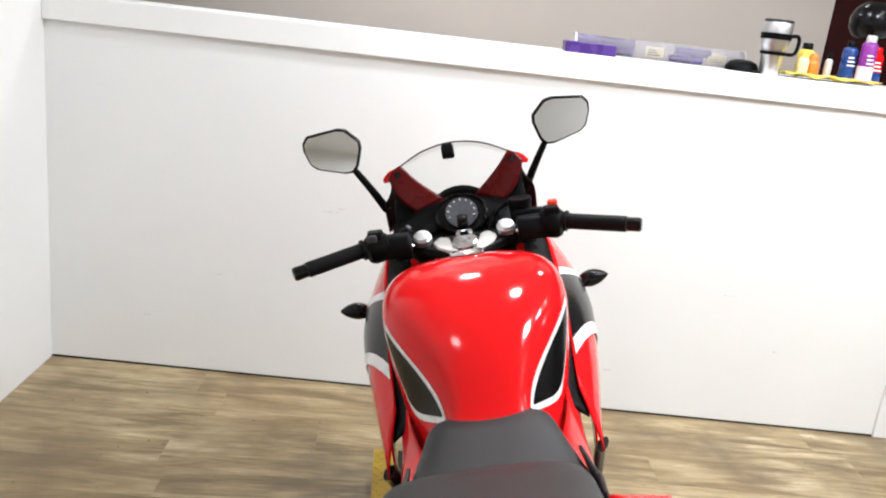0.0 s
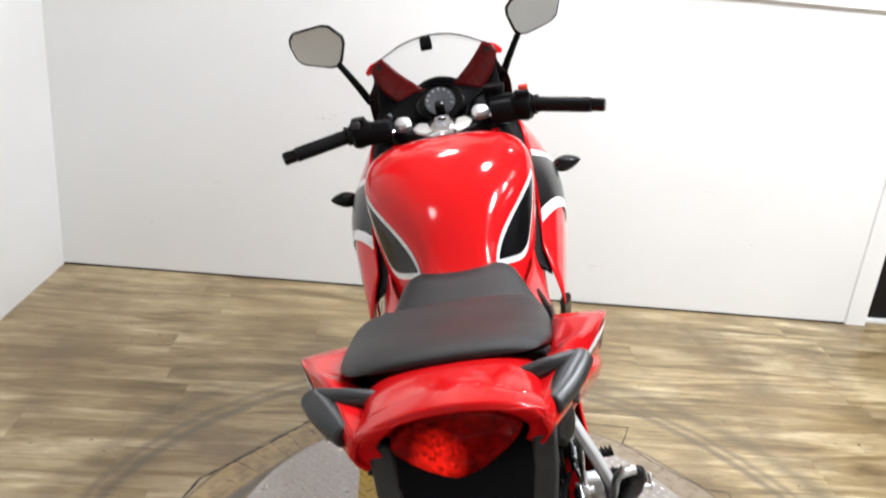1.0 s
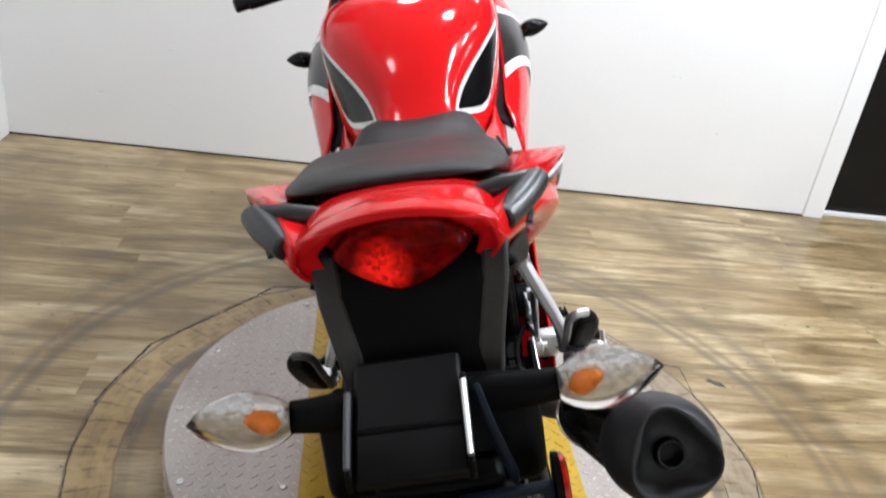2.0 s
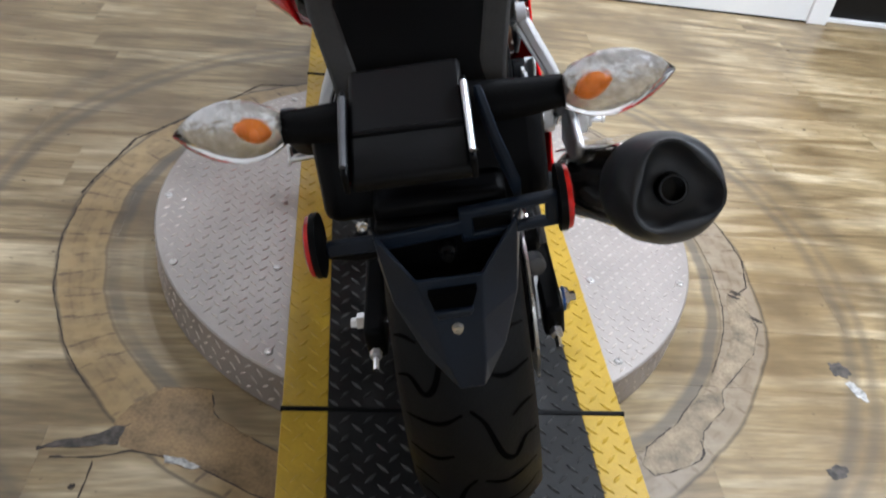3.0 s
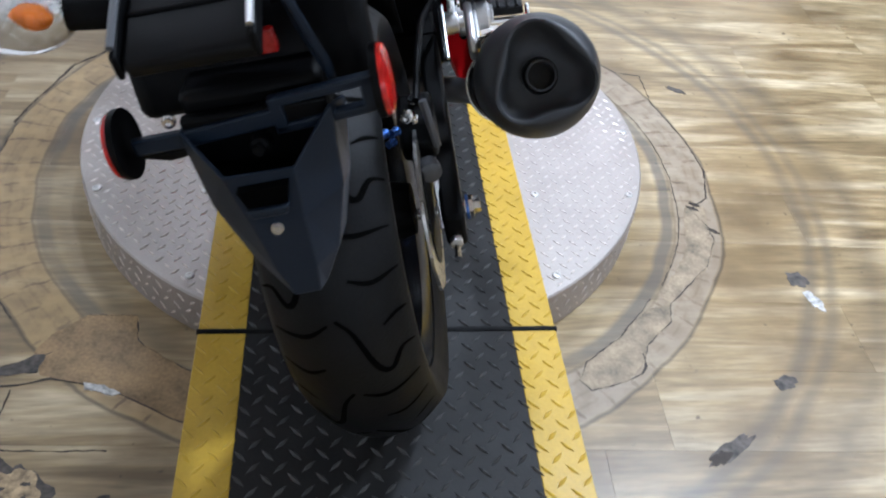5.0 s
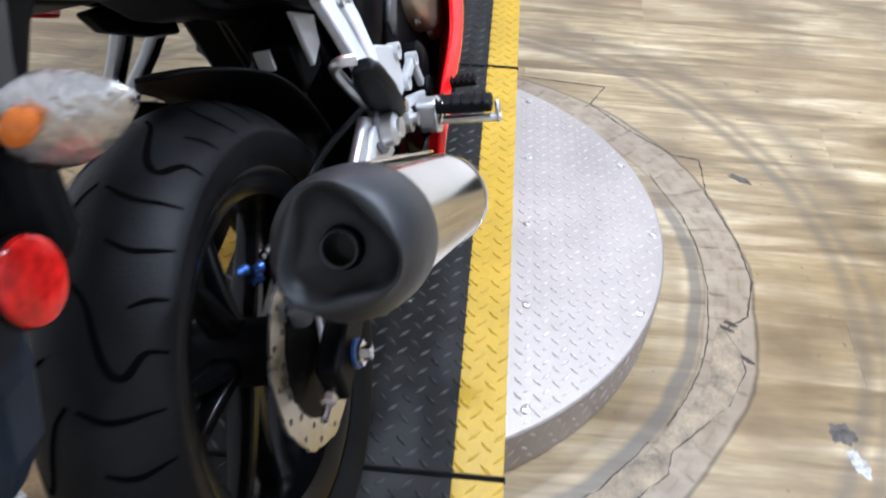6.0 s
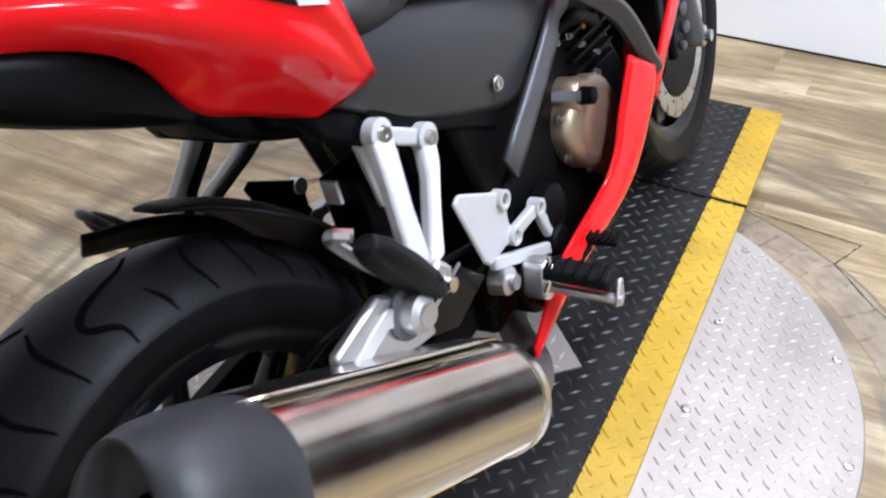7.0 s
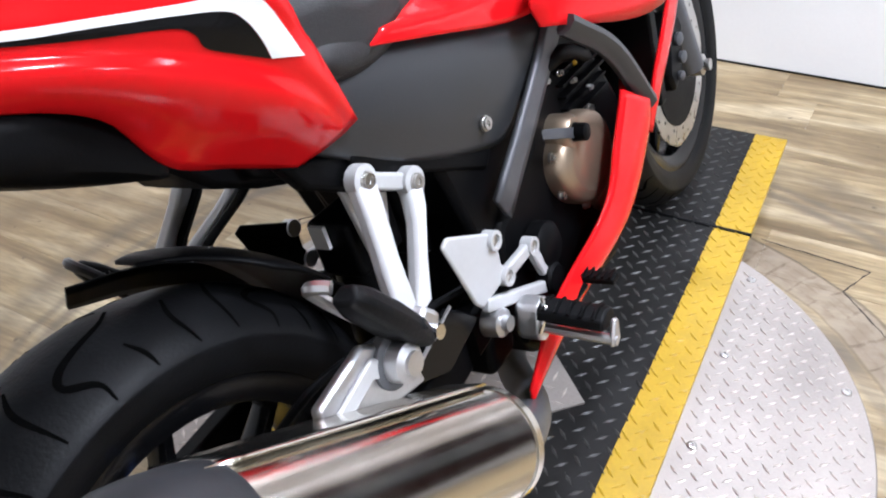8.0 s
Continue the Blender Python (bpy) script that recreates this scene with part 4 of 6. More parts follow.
P("cover_trim", tube([(0.152, 0.332, 0.4285), (0.152, 0.278, 0.413), (0.152, 0.224, 0.3965)], 0.0025, 6), M_ALU)
stand = P("side_stand", tube([(-0.10, 0.52, 0.24), (-0.17, 0.50, 0.13), (-0.228, 0.47, 0.070)], 0.012, 10), M_BLACK, label="black side stand on the deck")
P("stand_foot", box(-0.25, -0.205, 0.44, 0.50, 0.057, 0.066), M_BLACK, stand)


# ---- bodywork ----
def skin(lines, steps=6, rows=5):
    """The grid of points of a smooth skin over a few lines."""
    drawn = [spline(q, steps) for q in lines]
    return [spline([d[k] for d in drawn], rows) for k in range(len(drawn[0]))]


def decal(lines, s0, s1, t0, t1, off, s, slant=0.0, n=14, taper=1.0):
    """A thin film that lies on a skin between the shares s along it and t across it; slant shifts s across the film."""
    g = skin(lines, 8, 8)
    R, C = len(g) - 1, len(g[0]) - 1

    def at(a, b):
        x, y = min(max(a, 0), 1) * R, min(max(b, 0), 1) * C
        i, j = min(int(x), R - 1), min(int(y), C - 1)
        fx, fy = x - i, y - j
        return g[i][j].lerp(g[i + 1][j], fx).lerp(g[i][j + 1].lerp(g[i + 1][j + 1], fx), fy)

    rings = []
    for k in range(n + 1):
        row = []
        for q in range(n + 1):
            b = t0 + (t1 - t0) * q / n * (taper + (1 - taper) * k / n)
            a = s0 + (s1 - s0) * k / n + slant * (b - t0)
            p = at(a, b)
            nn = (at(a + 0.02, b) - at(a - 0.02, b)).cross(at(a, b + 0.02) - at(a, b - 0.02)).normalized()
            if nn.x < 0:
                nn = -nn
            p = p + nn * off
            row.append((p.x * s, p.y, p.z))
        rings.append(row)
    return loft(rings, closed=False)


def body_ring(v, wb, ab, wa, a, wt):
    half = [(ab * 0.6, wb - 0.004), (ab, wb), (a * 1.0 + (ab - a) * 0.25, wb + (wa - wb) * 0.6), (a, wa), (a * 0.93, wa + (wt - wa) * 0.5), (a * 0.70, wa + (wt - wa) * 0.83), (a * 0.36, wt - (wt - wa) * 0.03)]
    return [(u, v, w) for u, w in half] + [(0, v, wt)] + [(-u, v, w) for u, w in half[::-1]]


tank = P("fuel_tank", loft([body_ring(*r) for r in (
    (0.36, 0.738, 0.112, 0.742, 0.090, 0.750), (0.44, 0.722, 0.120, 0.742, 0.080, 0.756), (0.50, 0.704, 0.129, 0.762, 0.070, 0.780), (0.555, 0.690, 0.137, 0.785, 0.070, 0.828), (0.62, 0.672, 0.147, 0.810, 0.104, 0.888),
    (0.70, 0.668, 0.155, 0.845, 0.152, 0.932), (0.78, 0.685, 0.160, 0.872, 0.184, 0.953), (0.86, 0.73, 0.158, 0.886, 0.188, 0.958), (0.93, 0.78, 0.140, 0.892, 0.178, 0.951), (0.98, 0.82, 0.115, 0.894, 0.152, 0.934), (0.997, 0.84, 0.08, 0.890, 0.115, 0.914))]), M_RED, label="glossy red fuel tank", subsurf=2)
for s in (-1, 1):
    P("tank_side", sheet([flip(q, s) for q in ([(0.100, 0.39, 0.752), (0.112, 0.50, 0.742), (0.138, 0.62, 0.735), (0.150, 0.72, 0.738)], [(0.146, 0.365, 0.742), (0.150, 0.47, 0.722), (0.158, 0.60, 0.702), (0.165, 0.70, 0.702)], [(0.150, 0.335, 0.733), (0.154, 0.44, 0.705), (0.158, 0.58, 0.668), (0.166, 0.68, 0.656)])], 6, 5), M_RED, tank, "red panel under the seat", solid=0.004)
    P("tank_skirt", sheet([flip(q, s) for q in ([(0.135, 0.66, 0.730), (0.150, 0.76, 0.745), (0.145, 0.90, 0.785), (0.120, 1.02, 0.840)], [(0.178, 0.64, 0.702), (0.184, 0.76, 0.735), (0.188, 0.92, 0.782), (0.188, 1.07, 0.835)])], 6, 4), M_BLACK, tank, "black filler panel", solid=0.004)
P("filler_cap", lathe([(0, 0.036), (0.006, 0.036), (0.009, 0.030), (0.009, 0.001)], (0, 0.945, 0.945), (0, 0.25, 1), seg=32), M_CHROME, tank, "round metal fuel filler cap")


def on_tank(name, line_a, line_b, off, mat, s):
    ob = P(name, sheet([flip(line_a, s), flip(line_b, s)], 7, 6), mat, tank)
    k = ob.modifiers.new("wrap", "SHRINKWRAP")
    k.target, k.offset, k.wrap_mode = tank, off, "ABOVE_SURFACE"
    return ob


for s in (-1, 1):
    on_tank("tank_stripe", [(0.176, 0.775, 0.886), (0.135, 0.655, 0.853), (0.096, 0.590, 0.822), (0.064, 0.545, 0.786)], [(0.180, 0.765, 0.862), (0.155, 0.685, 0.775), (0.132, 0.63, 0.752), (0.068, 0.544, 0.776)], 0.0012, M_WHITE, s)
    on_tank("tank_pad", [(0.178, 0.765, 0.876), (0.137, 0.66, 0.845), (0.100, 0.598, 0.815), (0.072, 0.557, 0.787)], [(0.180, 0.757, 0.868), (0.155, 0.688, 0.785), (0.134, 0.635, 0.763), (0.074, 0.557, 0.783)], 0.0022, M_GLOSS, s)

seat = P("rider_seat", loft([[(a, v, wb), (a * 1.04, v, (wb + wt) / 2), (a * 0.93, v, wt - 0.006), (a * 0.5, v, wt), (0, v, wt - 0.002), (-a * 0.5, v, wt), (-a * 0.93, v, wt - 0.006), (-a * 1.04, v, (wb + wt) / 2), (-a, v, wb)] for v, a, wt, wb in (
    (0.548, 0.084, 0.788, 0.755), (0.532, 0.104, 0.797, 0.740), (0.48, 0.114, 0.790, 0.725), (0.42, 0.134, 0.778, 0.698), (0.35, 0.150, 0.768, 0.692), (0.28, 0.156, 0.775, 0.70), (0.25, 0.15, 0.78, 0.73))]), M_SEAT, label="dark grey vinyl rider seat", subsurf=2)
for s in (-1, 1):
    P("seat_skirt", sheet([flip(q, s) for q in ([(0.140, 0.245, 0.806), (0.143, 0.31, 0.795), (0.143, 0.36, 0.772), (0.132, 0.43, 0.772)], [(0.148, 0.272, 0.722), (0.150, 0.32, 0.724), (0.148, 0.36, 0.732), (0.140, 0.42, 0.744)])], 6, 4), M_SEAT, seat, solid=0.006)
pad = P("pillion_seat", loft([[(a, v, wb), (a * 1.04, v, wb + (wt - wb) * 0.45), (a * 0.96, v, wt - 0.008), (a * 0.55, v, wt), (0, v, wt), (-a * 0.55, v, wt), (-a * 0.96, v, wt - 0.008), (-a * 1.04, v, wb + (wt - wb) * 0.45), (-a, v, wb)] for v, a, wt, wb in (
    (0.345, 0.108, 0.798, 0.772), (0.330, 0.132, 0.820, 0.770), (0.28, 0.147, 0.844, 0.765), (0.20, 0.148, 0.857, 0.782), (0.13, 0.142, 0.876, 0.818), (0.065, 0.134, 0.896, 0.850), (0.022, 0.122, 0.905, 0.877), (0.004, 0.113, 0.904, 0.887), (-0.002, 0.107, 0.900, 0.892))]), M_SEAT, label="dark grey vinyl passenger seat pad", subsurf=2)

P("seat_base", loft([[(-a, v, w), (a, v, w), (a, v, w + 0.02), (-a, v, w + 0.02)] for v, a, w in ((0.33, 0.110, 0.755), (0.20, 0.138, 0.775), (0.12, 0.128, 0.815), (0.010, 0.108, 0.866))]), M_BLACK, label="black seat base tray", bevel=0.006)

# tail
pad.location.x = -0.017
tail = P("tail_cowl", loft([body_ring(*r) for r in (
    (0.10, 0.79, 0.10, 0.82, 0.108, 0.850), (0.05, 0.80, 0.104, 0.840, 0.112, 0.874), (0.0, 0.82, 0.104, 0.860, 0.111, 0.894), (-0.05, 0.845, 0.100, 0.876, 0.107, 0.908), (-0.10, 0.870, 0.094, 0.888, 0.101, 0.919), (-0.118, 0.876, 0.090, 0.891, 0.098, 0.923), (-0.122, 0.878, 0.088, 0.891, 0.096, 0.924))]), M_RED, label="glossy red tail cowl", subsurf=2)
tail.location.x = -0.008
rows = []
for k in range(15):
    q = -1 + k / 7
    u, v, w = 0.100 * q, -0.146 - 0.016 * (1 - q * q), 0.934 - 0.031 * q * q
    rows.append([(u, v, w - 0.008), (u * 0.98, v + 0.06, w - 0.030), (u * 0.98, v + 0.075, w - 0.016), (u * 0.99, v + 0.03, w - 0.002), (u, v + 0.004, w)])
P("tail_lip", loft(rows), M_RED, tail, bevel=0.002)


def lens_material():
    """Deep red faceted lens; a bright patch left of centre is painted into its colour and glow."""
    m = material("tail_lens", (0.170, 0.0010, 0.0010), 0.06, vary=0.7, scale=90, spec=0.08)
    n, l = m.node_tree.nodes, m.node_tree.links
    b = n["Principled BSDF"]
    tc, vo = n.new("ShaderNodeTexCoord"), n.new("ShaderNodeTexVoronoi")
    vo.inputs["Scale"].default_value = 210
    l.new(tc.outputs["Object"], vo.inputs["Vector"])
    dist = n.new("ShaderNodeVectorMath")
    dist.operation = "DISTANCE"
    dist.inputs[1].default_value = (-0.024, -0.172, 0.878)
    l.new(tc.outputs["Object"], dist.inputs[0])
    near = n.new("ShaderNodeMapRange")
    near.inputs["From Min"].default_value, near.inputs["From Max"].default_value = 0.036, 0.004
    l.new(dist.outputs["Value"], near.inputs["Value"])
    sep = n.new("ShaderNodeSeparateColor")
    l.new(vo.outputs["Color"], sep.inputs[0])
    lift = n.new("ShaderNodeMapRange")
    lift.inputs["To Min"].default_value = 0.30
    l.new(sep.outputs[0], lift.inputs["Value"])
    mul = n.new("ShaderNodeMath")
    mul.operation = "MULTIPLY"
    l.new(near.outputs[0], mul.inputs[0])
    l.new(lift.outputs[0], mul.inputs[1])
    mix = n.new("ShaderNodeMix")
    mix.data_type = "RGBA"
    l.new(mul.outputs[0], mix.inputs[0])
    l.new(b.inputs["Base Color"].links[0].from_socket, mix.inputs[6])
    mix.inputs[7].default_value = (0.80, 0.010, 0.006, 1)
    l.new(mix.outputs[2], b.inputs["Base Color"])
    # the painted patch also emits red, facet by facet
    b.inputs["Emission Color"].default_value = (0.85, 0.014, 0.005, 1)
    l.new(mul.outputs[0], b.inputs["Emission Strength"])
    return m


outline = [(-0.080, 0.882), (-0.062, 0.900), (-0.036, 0.919), (0, 0.927), (0.036, 0.919), (0.062, 0.902), (0.078, 0.886), (0.052, 0.870), (0.026, 0.859), (0.004, 0.852), (-0.014, 0.853), (-0.050, 0.867)]
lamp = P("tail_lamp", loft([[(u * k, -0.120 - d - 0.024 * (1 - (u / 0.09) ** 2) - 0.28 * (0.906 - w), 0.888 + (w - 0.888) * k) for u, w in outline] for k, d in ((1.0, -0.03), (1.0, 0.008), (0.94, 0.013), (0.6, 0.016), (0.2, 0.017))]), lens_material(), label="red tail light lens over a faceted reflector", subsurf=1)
lamp.location.x = -0.004
for s in (-1, 1):
    P("tail_cheek", sheet([flip(q, s) for q in ([(0.050, -0.156, 0.920), (0.070, -0.146, 0.901), (0.080, -0.138, 0.884), (0.072, -0.134, 0.860)], [(0.088, -0.150, 0.911), (0.098, -0.146, 0.893), (0.103, -0.140, 0.880), (0.096, -0.134, 0.856)])], 5, 4), M_RED, tail, solid=0.004)
TAIL_TOP = [[(0.088, -0.140, 0.897), (0.104, 0.0, 0.868), (0.120, 0.07, 0.850), (0.150, 0.215, 0.824)],
            [(0.096, -0.152, 0.897), (0.148, 0.003, 0.890), (0.178, 0.068, 0.870), (0.218, 0.180, 0.836)]]
TAIL = [[(0.096, -0.152, 0.897), (0.148, 0.003, 0.890), (0.178, 0.068, 0.870), (0.218, 0.180, 0.836), (0.198, 0.224, 0.785), (0.187, 0.246, 0.750), (0.166, 0.284, 0.682)],
        [(0.098, -0.151, 0.889), (0.150, 0.000, 0.871), (0.171, 0.060, 0.850), (0.201, 0.150, 0.812), (0.195, 0.200, 0.774), (0.187, 0.236, 0.745), (0.164, 0.278, 0.680)],
        [(0.100, -0.149, 0.880), (0.155, -0.003, 0.852), (0.175, 0.050, 0.828), (0.201, 0.125, 0.785), (0.204, 0.179, 0.757), (0.194, 0.222, 0.735), (0.160, 0.265, 0.676)],
        [(0.097, -0.146, 0.870), (0.150, -0.003, 0.836), (0.160, 0.055, 0.808), (0.176, 0.109, 0.758), (0.178, 0.165, 0.728), (0.170, 0.202, 0.703), (0.153, 0.240, 0.672)],
        [(0.090, -0.142, 0.860), (0.141, -0.003, 0.820), (0.141, 0.060, 0.789), (0.141, 0.093, 0.733), (0.141, 0.148, 0.703), (0.141, 0.190, 0.681), (0.143, 0.214, 0.669)]]


def calm(g, times=60):
    """Evens out a grid of points between its fixed edges, then presses a shallow valley along it."""
    q = np.array([[tuple(p) for p in row] for row in g])
    for _ in range(times):
        q[1:-1, 1:-1] = (q[:-2, 1:-1] + q[2:, 1:-1] + q[1:-1, :-2] + q[1:-1, 2:]) / 4
    along, across = np.linspace(0, 1, q.shape[0])[:, None], np.linspace(0, 1, q.shape[1])[None, :]
    q[:, :, 0] += np.sin(np.pi * across) * np.sin(np.pi * along) ** 0.6 * 0.012 - 0.007 * np.exp(-((across - 0.36) / 0.11) ** 2) * np.sin(np.pi * along) ** 0.6
    return q


PANEL = calm(skin(TAIL, 6, 6))


def film_on(g, edge_a, edge_b, off, s):
    """A thin film between two lines, laid on the outer face of a grid."""
    h = np.concatenate([g[:, :1], *[np.stack([g[:, k] + (g[:, k + 1] - g[:, k]) * t for t in (0.25, 0.5, 0.75, 1)], 1) for k in range(g.shape[1] - 1)]], 1)
    h = np.concatenate([h[:1], *[np.stack([h[k] + (h[k + 1] - h[k]) * t for t in (0.25, 0.5, 0.75, 1)], 0) for k in range(h.shape[0] - 1)]], 0).reshape(-1, 3)
    rings = []
    for row in zip(spline(edge_a, 8), spline(edge_b, 8)):
        ring = []
        for k in range(7):
            p = row[0].lerp(row[1], k / 6)
            d = (h[:, 1] - p.y) ** 2 + (h[:, 2] - p.z) ** 2
            near = np.argsort(d)[:4]
            share = 1 / (d[near] + 1e-7)
            ring.append((s * (float((h[near, 0] * share).sum() / share.sum()) + off), p.y, p.z))
        rings.append(ring)
    return loft(rings, closed=False)


STRIPE_OUT = [(0, -0.060, 0.887), (0, 0.017, 0.866), (0, 0.062, 0.856), (0, 0.114, 0.845), (0, 0.153, 0.838), (0, 0.174, 0.829), (0, 0.193, 0.803), (0, 0.212, 0.770)]
STRIPE_IN = [(0, -0.062, 0.883), (0, 0.015, 0.860), (0, 0.060, 0.850), (0, 0.112, 0.838), (0, 0.147, 0.828), (0, 0.160, 0.817), (0, 0.169, 0.801), (0, 0.177, 0.781)]
SHADE_IN = [(0, -0.063, 0.882), (0, 0.013, 0.857), (0, 0.057, 0.844), (0, 0.106, 0.831), (0, 0.120, 0.822), (0, 0.127, 0.809), (0, 0.147, 0.797), (0, 0.173, 0.783)]
for s in (-1, 1):
    panel = P("tail_panel", loft([[(p[0] * s, p[1], p[2]) for p in row] for row in PANEL], closed=False), M_RED, label="flared red tail side panel with white stripe", solid=0.004 * s)
    P("panel_top", sheet([flip(q, s) for q in TAIL_TOP], 6, 4), M_RED, panel, solid=0.004 * -s)
    P("panel_inner", sheet([flip(q, s) for q in ([(0.05, -0.14, 0.880), (0.06, 0.0, 0.835), (0.08, 0.07, 0.815), (0.11, 0.215, 0.790)], TAIL_TOP[0])], 6, 4), M_BLACK, panel, solid=0.003)
    P("tail_stripe", film_on(PANEL, STRIPE_OUT, STRIPE_IN, 0.0040, s), M_WHITE, panel)
    P("stripe_shadow", film_on(PANEL, STRIPE_IN, SHADE_IN, 0.0034, s), M_GLOSS, panel)
    P("tail_lower", sheet([flip(q, s) for q in ([(0.090, -0.138, 0.858), (0.128, -0.003, 0.819), (0.128, 0.060, 0.787), (0.128, 0.092, 0.738)], [(0.100, -0.12, 0.838), (0.114, -0.03, 0.784), (0.118, 0.04, 0.748), (0.120, 0.090, 0.724)], [(0.0, -0.10, 0.836), (0.0, -0.03, 0.784), (0.0, 0.04, 0.748), (0.0, 0.090, 0.724)])]), M_BLACK, label="matt black tail underside", solid=0.004)
    grab = P("grab_rail", tube(flip([(0.078, -0.045, 0.884), (0.115, -0.046, 0.893), (0.150, -0.034, 0.891)], s), (0.011, 0.013), 10, flat=0.8), M_GREY, label="grey passenger grab rail")
    a, b = Vector((0.158 * s, -0.030, 0.891)), Vector((0.112 * s, -0.112, 0.884))
    rings = []
    for k in range(9):
        q = k / 8
        p, h = a.lerp(b, q), 0.018 * (0.5 + 0.5 * math.sin(math.pi * min(1, 0.2 + q * 0.72)))
        out = Vector((0.87 * s, -0.50, 0.0)).normalized()
        rings.append([p + out * h * math.cos(g) + Vector((0, 0, 1)) * 0.013 * math.sin(g) for g in np.linspace(0, 2 * math.pi, 12, endpoint=False)])
    P("grip_paddle", loft(rings), M_GREY, grab, bevel=0.003)
    P("grab_mount", box(*sorted((0.095 * s, 0.132 * s)), -0.075, -0.010, 0.858, 0.886), M_BLACK, grab, bevel=0.008)
    P("luggage_hook", tube(flip([(0.146, -0.050, 0.886), (0.143, -0.052, 0.862), (0.140, -0.060, 0.852)], s), 0.006, 8), M_GREY, grab)
    panel.location.x, grab.location.x = -0.011, -0.013

# rib grey, paler than the black plastic around it
M_RIB = material("rib_grey_plastic", (0.036, 0.035, 0.034), 0.45, vary=0.25, scale=30, bump=0.1, fine=300, spec=0.4)
under = P("undertail", loft([[(u * k, v, w) for u, v, w in ((-a, v0, w0), (-a * 0.8, v0 - 0.02, w0), (a * 0.8, v0 - 0.02, w0), (a, v0, w0), (a, v0 + d, w0), (-a, v0 + d, w0))] for a, v0, w0, k, d in ((0.080, -0.115, 0.872, 1, 0.12), (0.088, -0.138, 0.845, 1, 0.10), (0.082, -0.162, 0.79, 1, 0.045), (0.072, -0.195, 0.74, 1, 0.035), (0.068, -0.215, 0.72, 1, 0.03))]), M_BLACK, label="black plastic undertail and plate carrier", bevel=0.006)
for s in (-1, 1):
    P("undertail_rib", loft([flip([(u0, v, w), (u0 + 0.026, v - 0.004, w), (u0 + 0.030, v + 0.03, w), (u0, v + 0.03, w)], s) for u0, v, w in ((0.074, -0.128, 0.880), (0.068, -0.160, 0.84), (0.056, -0.186, 0.785), (0.050, -0.206, 0.740))]), M_RIB, under, bevel=0.004)
M_TRAY = material("satin_black_plastic", (0.0040, 0.0040, 0.0043), 0.44, vary=0.25, scale=25, bump=0.08, fine=350, spec=0.14)
holder = P("plate_holder", loft([[(-0.056, v, w), (0.044, v, w), (0.044, v + 0.006, w - 0.013), (-0.056, v + 0.006, w - 0.013)] for v, w in ((-0.205, 0.822), (-0.240, 0.810), (-0.285, 0.798), (-0.318, 0.786), (-0.324, 0.780))]), M_TRAY, label="black number plate holder, no plate", bevel=0.004)
holder.location = (-0.006, -0.012, -0.014)
P("holder_step", box(-0.054, 0.042, -0.282, -0.276, 0.793, 0.802), M_BLACK, holder, bevel=0.002)
for u in (-0.060, 0.045):
    P("holder_edge", loft([[(u - 0.003, v, w - 0.014), (u + 0.003, v, w - 0.014), (u + 0.003, v, w + 0.006), (u - 0.003, v, w + 0.006)] for v, w in ((-0.235, 0.814), (-0.285, 0.800), (-0.322, 0.784))]), M_BLACK, holder, bevel=0.002)
    P("edge_wire", tube([(u, -0.246, 0.818), (u, -0.285, 0.807), (u, -0.318, 0.795)], (0.0034, 0.0030), 8), M_ALU if u > 0 else M_SPAR, holder, "thin metal edge clip")
P("holder_strap", loft([[(u, v, w - 0.012), (u + 0.008, v, w - 0.012), (u + 0.008, v - 0.004, w + 0.010), (u, v - 0.004, w + 0.010)] for u, v, w in ((0.052, -0.248, 0.808), (0.062, -0.262, 0.770), (0.078, -0.270, 0.720))]), M_FLAP, holder, bevel=0.002)
for s in (-1, 1):
    P("holder_bolt", bolt_bm((0.063 * s, -0.272, 0.70), (0, -1, 0), 0.005, 0.006), M_CHROME, holder)
P("rear_reflector", box(-0.050, 0.046, -0.268, -0.262, 0.742, 0.764), material("dark_red_reflector", (0.30, 0.006, 0.005), 0.25, vary=0.3, scale=150), holder, "flat red reflector", bevel=0.002)
P("carrier_base", loft([[(-0.112, v0, w), (-0.10, v0 - 0.015, w), (0.10, v0 - 0.015, w), (0.112, v0, w), (0.100, v0 + 0.035, w), (-0.100, v0 + 0.035, w)] for v0, w in ((-0.205, 0.752), (-0.218, 0.740), (-0.234, 0.69), (-0.240, 0.668))]), M_BLACK, label="dark plastic mudguard base", bevel=0.008)
bar = P("reflector_bar", loft([[(u, -0.296 - d, w - 0.008), (u, -0.288 - d, w - 0.008), (u, -0.288 - d, w + 0.008), (u, -0.296 - d, w + 0.008)] for u, d, w in ((-0.105, 0.0, 0.670), (-0.05, 0.004, 0.674), (0.025, 0.004, 0.681))]), M_FLAP, label="slotted bar with round side reflectors", bevel=0.002)
for k in (-0.013, 0.013):
    P("slot_rail", loft([[(u, v - 0.010, w + k - 0.0045), (u, v, w + k - 0.0045), (u, v, w + k + 0.0045), (u, v - 0.010, w + k + 0.0045)] for u, v, w in ((0.020, -0.290, 0.681), (0.036, -0.290, 0.682), (0.110, -0.290, 0.688))]), M_FLAP, bar, bevel=0.002)
for u, w in ((0.026, 0.6815), (0.104, 0.6875)):
    P("slot_end", box(u - 0.006, u + 0.006, -0.300, -0.290, w - 0.0165, w + 0.0165), M_FLAP, bar, bevel=0.002)
